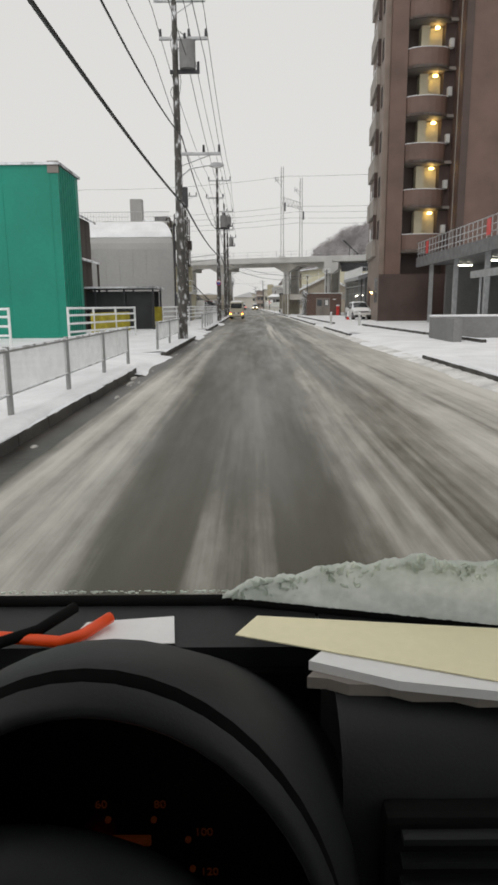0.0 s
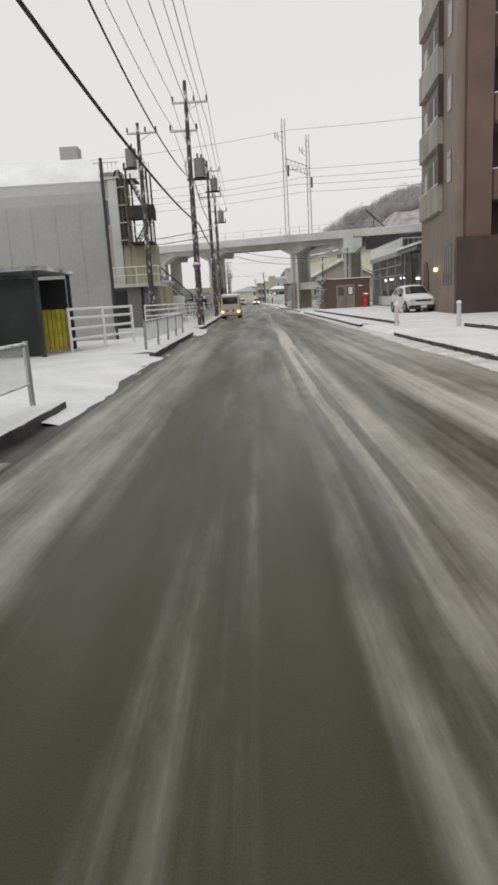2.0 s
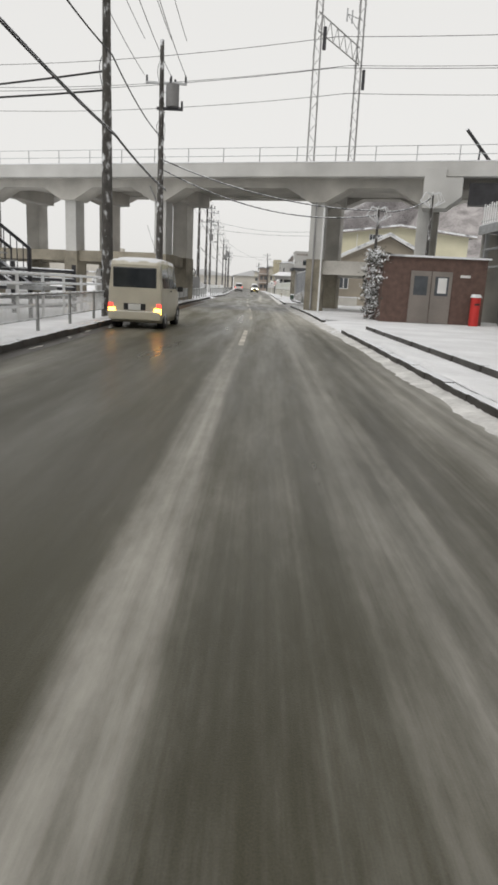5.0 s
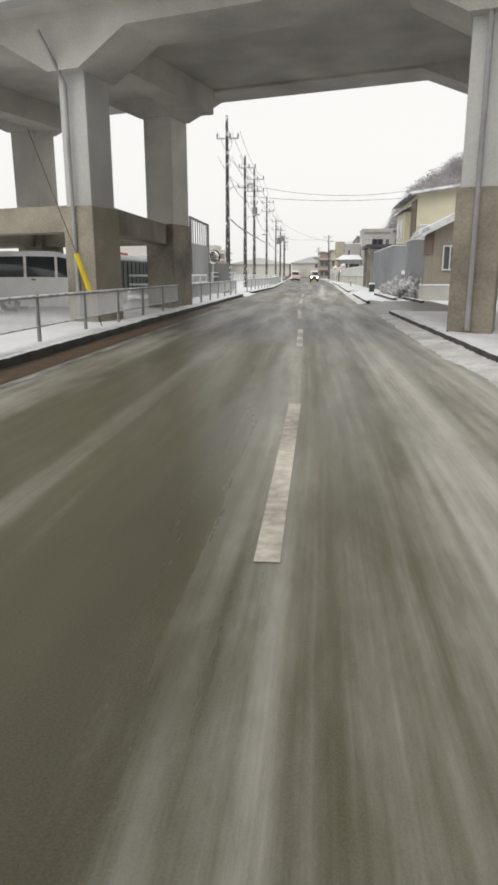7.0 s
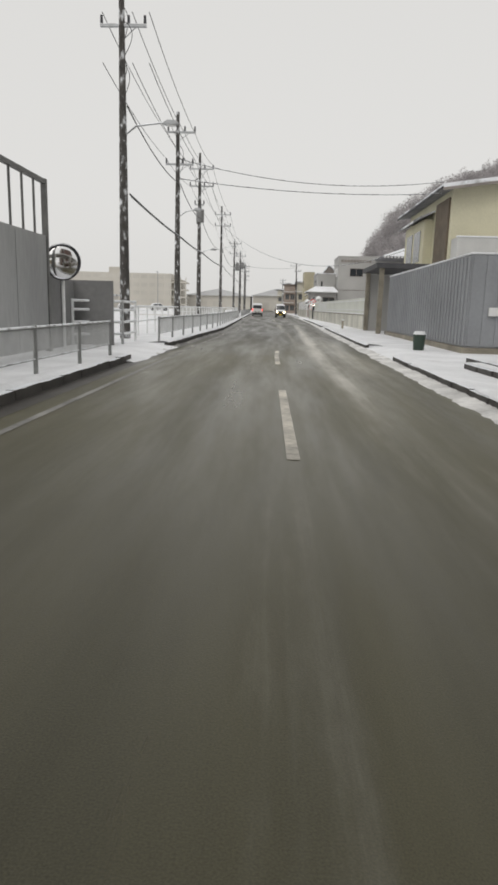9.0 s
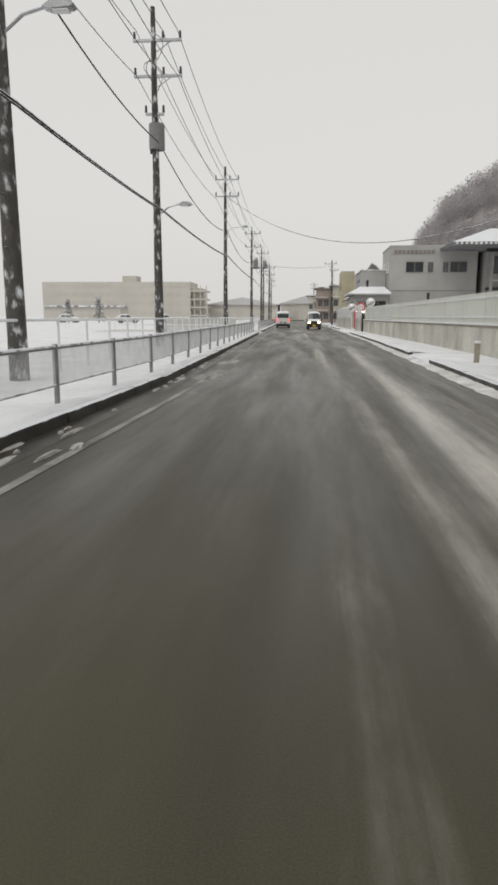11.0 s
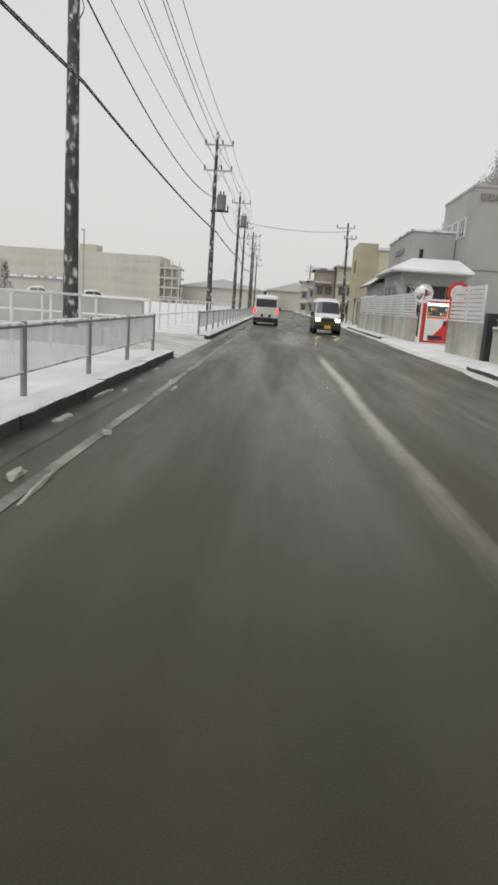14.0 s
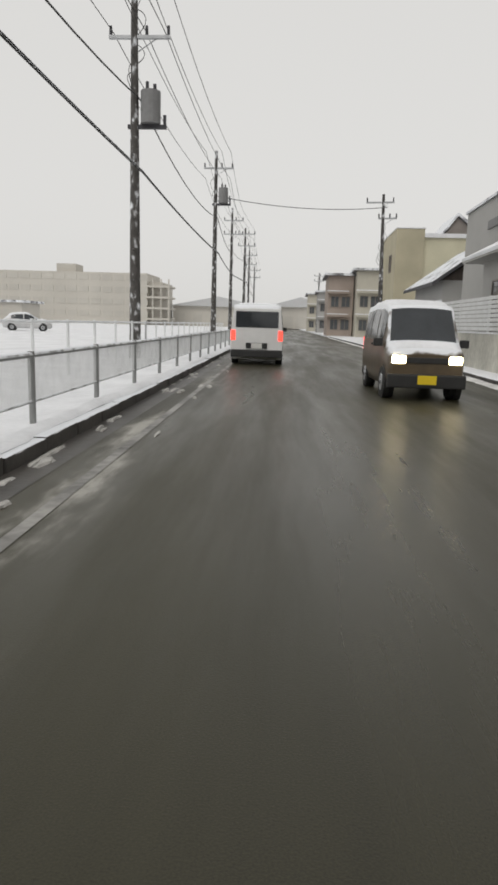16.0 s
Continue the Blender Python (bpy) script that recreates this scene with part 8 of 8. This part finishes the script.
for k, txt in enumerate(("20", "40", "60", "80", "100", "120")):
    a = math.radians(196 - 42.5 * k)
    cu = bpy.data.curves.new("dial_number", "FONT")
    cu.body, cu.size, cu.align_x, cu.align_y, cu.extrude = txt, 0.016, "CENTER", "CENTER", 0.0006
    cu.materials.append(M["gauge_amber"])
    ob = new("dial_number", cu)
    ob.parent = clus
    ob.matrix_basis = Matrix.Translation((-0.55 + 0.105 * math.cos(a), 6.283, 0.665 + 0.085 * math.sin(a))) @ Matrix.Rotation(radians(90), 4, "X")
    part("dial_mark", rods(((-0.55 + 0.082 * math.cos(a), 6.284, 0.665 + 0.062 * math.sin(a)), (-0.55 + 0.082 * math.cos(a), 6.280, 0.665 + 0.062 * math.sin(a)), 0.004), seg=8), M["gauge_amber"], clus)
part("odometer", bx(-0.575, -0.525, 6.28, 6.285, 0.685, 0.697), M["gauge_amber"], clus)
part("needle", rods(((-0.55, 6.278, 0.655), (-0.605, 6.278, 0.70), 0.004, 0.002), seg=6), M["needle"], clus, "thin red needle")
bm = bmesh.new()
bmesh.ops.create_uvsphere(bm, u_segments=32, v_segments=18, radius=1.0, matrix=Matrix.Translation((-0.62, 6.09, 0.735)) @ Matrix.Diagonal((0.215, 0.06, 0.146, 1)))
part("column_shroud", bm, M["shroud"], truck, "dark grey rounded steering column cover", smooth=True)
# steering wheel
bm = bmesh.new()
mw = Matrix.Translation((-0.6, 5.80, 0.85)) @ Matrix.Rotation(radians(-58), 4, "X") @ Matrix.Rotation(radians(90), 4, "X")
R = 0.21
tube(bm, [mw @ Vector((R * math.cos(math.tau * i / 40), 0, R * math.sin(math.tau * i / 40))) for i in range(41)], 0.016, seg=10)
steer = part("steering_wheel", bm, M["dash_dark"], truck, smooth=True)
for a in (200, 340, 270):
    part("spoke", rods((mw @ Vector((0, 0.02, 0)), mw @ Vector((R * math.cos(radians(a)), 0, R * math.sin(radians(a)))), 0.018), seg=6), M["dash_dark"], steer)
part("column", rods((mw @ Vector((0, 0, 0)), (-0.6, 6.2, 0.66), 0.04), seg=10), M["dash_dark"], truck)
# air vent with slats
vent_ = part("air_vent", bx(-0.262, -0.03, 6.098, 6.128, 0.775, 0.888, bevel=0.008), M["dash_dark"], truck)
for k in range(4):
    part("slat", bx(-0.247, -0.045, 6.085, 6.105, 0.790 + 0.026 * k, 0.797 + 0.026 * k), M["dash"], vent_)

# things lying on the dashboard
env = thing("paper_envelope", "pale cream paper envelope lying on the dashboard", "envelope")
part("sheet", prism([(-0.384, 6.327), (0.10, 6.265), (0.0, 6.128), (-0.411, 6.278)], "z", 0.984, 0.9855), M["envelope"], env)
pad = thing("tissue_packet", "white tissue packet with a torn grey edge under the envelope", "packet")
part("wrapper", prism([(-0.327, 6.222), (-0.235, 6.180), (-0.136, 6.160), (0.0, 6.118), (0.05, 6.25), (-0.27, 6.295)], "z", 0.972, 0.983), M["paper"], pad)
wavy = [(-0.33 + 0.022 * i, 6.207 - 0.038 * (i / 9) ** 0.8 + 0.004 * math.sin(2.1 * i)) for i in range(10)]
part("tray", prism(wavy + [(0.002, 6.122), (0.048, 6.248), (-0.278, 6.29)], "z", 0.9585, 0.972), M["taupe"], pad, "grey card tray")
crd = thing("white_card", "small white paper card lying on the dashboard", "paper")
part("sheet", prism([(-0.612, 6.362), (-0.497, 6.378), (-0.488, 6.305), (-0.628, 6.297)], "z", 0.9588, 0.9600), M["paper"], crd)
sg = thing("sunglasses", "orange-red sport sunglasses with dark lenses on the dashboard", "sunglasses")
bm = bmesh.new()
tube(bm, [(-0.80, 6.305, 0.975), (-0.70, 6.30, 0.972), (-0.63, 6.295, 0.968), (-0.605, 6.31, 0.969), (-0.578, 6.352, 0.972)], 0.0075, seg=8)
part("temple", bm, M["glasses_orange"], sg, smooth=True)
bm = bmesh.new()
tube(bm, [(-0.82, 6.26, 0.970), (-0.72, 6.27, 0.972), (-0.66, 6.31, 0.976), (-0.628, 6.365, 0.980)], 0.0075, seg=8)
part("temple", bm, M["seal"], sg, "black temple arm", smooth=True)
for cx in (-0.80, -0.865):
    bm = bmesh.new()
    tube(bm, [(cx + 0.03 * math.cos(math.tau * i / 16), 6.325, 0.985 + 0.022 * math.sin(math.tau * i / 16)) for i in range(17)], 0.006, seg=6)
    rim = part("lens_rim", bm, M["glasses_orange"], sg, smooth=True)
    part("lens", rods(((cx, 6.324, 0.985), (cx, 6.327, 0.985), 0.027), seg=16), M["window"], rim)
# crust of snow along the foot of the windscreen
bm = bmesh.new()
rs_ = random.Random(9)
edge_ = lambda x: 0.957 + 0.100 * min(1, max(0, (x + 0.44) / 0.26)) ** 0.62 - 0.03 * max(0, x + 0.1) + 0.003 * math.sin(61 * x) + 0.002 * math.sin(143 * x + 1)
face = lambda x, z: foot(x) - 0.004 - (z - 0.955) * 0.30
cols = []
for i in range(240):
    x = -0.445 + 0.945 * i / 239
    top = edge_(x) + rs_.uniform(-0.001, 0.001)
    cols.append([(x, face(x, 0.94 + (top - 0.94) * j / 14) + rs_.uniform(-0.001, 0.001) + (0.010 if j == 14 else 0), 0.94 + (top - 0.94) * j / 14 + rs_.uniform(-0.001, 0.001)) for j in range(15)])
bm = sheet(cols)
for f in bm.faces:
    f.smooth = True
for i in range(420):
    x = rs_.uniform(-0.44, 0.5)
    z = edge_(x) - abs(rs_.gauss(0, 0.016))
    bmesh.ops.create_icosphere(bm, subdivisions=1, radius=rs_.uniform(0.0015, 0.0042), matrix=Matrix.Translation((x, face(x, z), z)) @ Matrix.Rotation(rs_.uniform(0, 3), 4, "Y") @ Matrix.Diagonal((1.7, 0.5, 0.8, 1)))
for i in range(150):
    x = rs_.uniform(-0.9, -0.42)
    bmesh.ops.create_icosphere(bm, subdivisions=1, radius=rs_.uniform(0.0008, 0.0022), matrix=Matrix.Translation((x, foot(x) + 0.004, 0.968 + 0.004 * rs_.random())) @ Matrix.Diagonal((1.9, 1, 0.6, 1)))
crust_m = lit_through(mat("crusted_snow", (0.80, 0.87, 0.79), 0.8, var=0.2, scale=22, fine=90, bump=0.25, spec=0.2), 0.5)
tagged(part("windscreen_snow", bm, crust_m), "greenish white snow crust along the windscreen foot", "snow", kind="stuff")
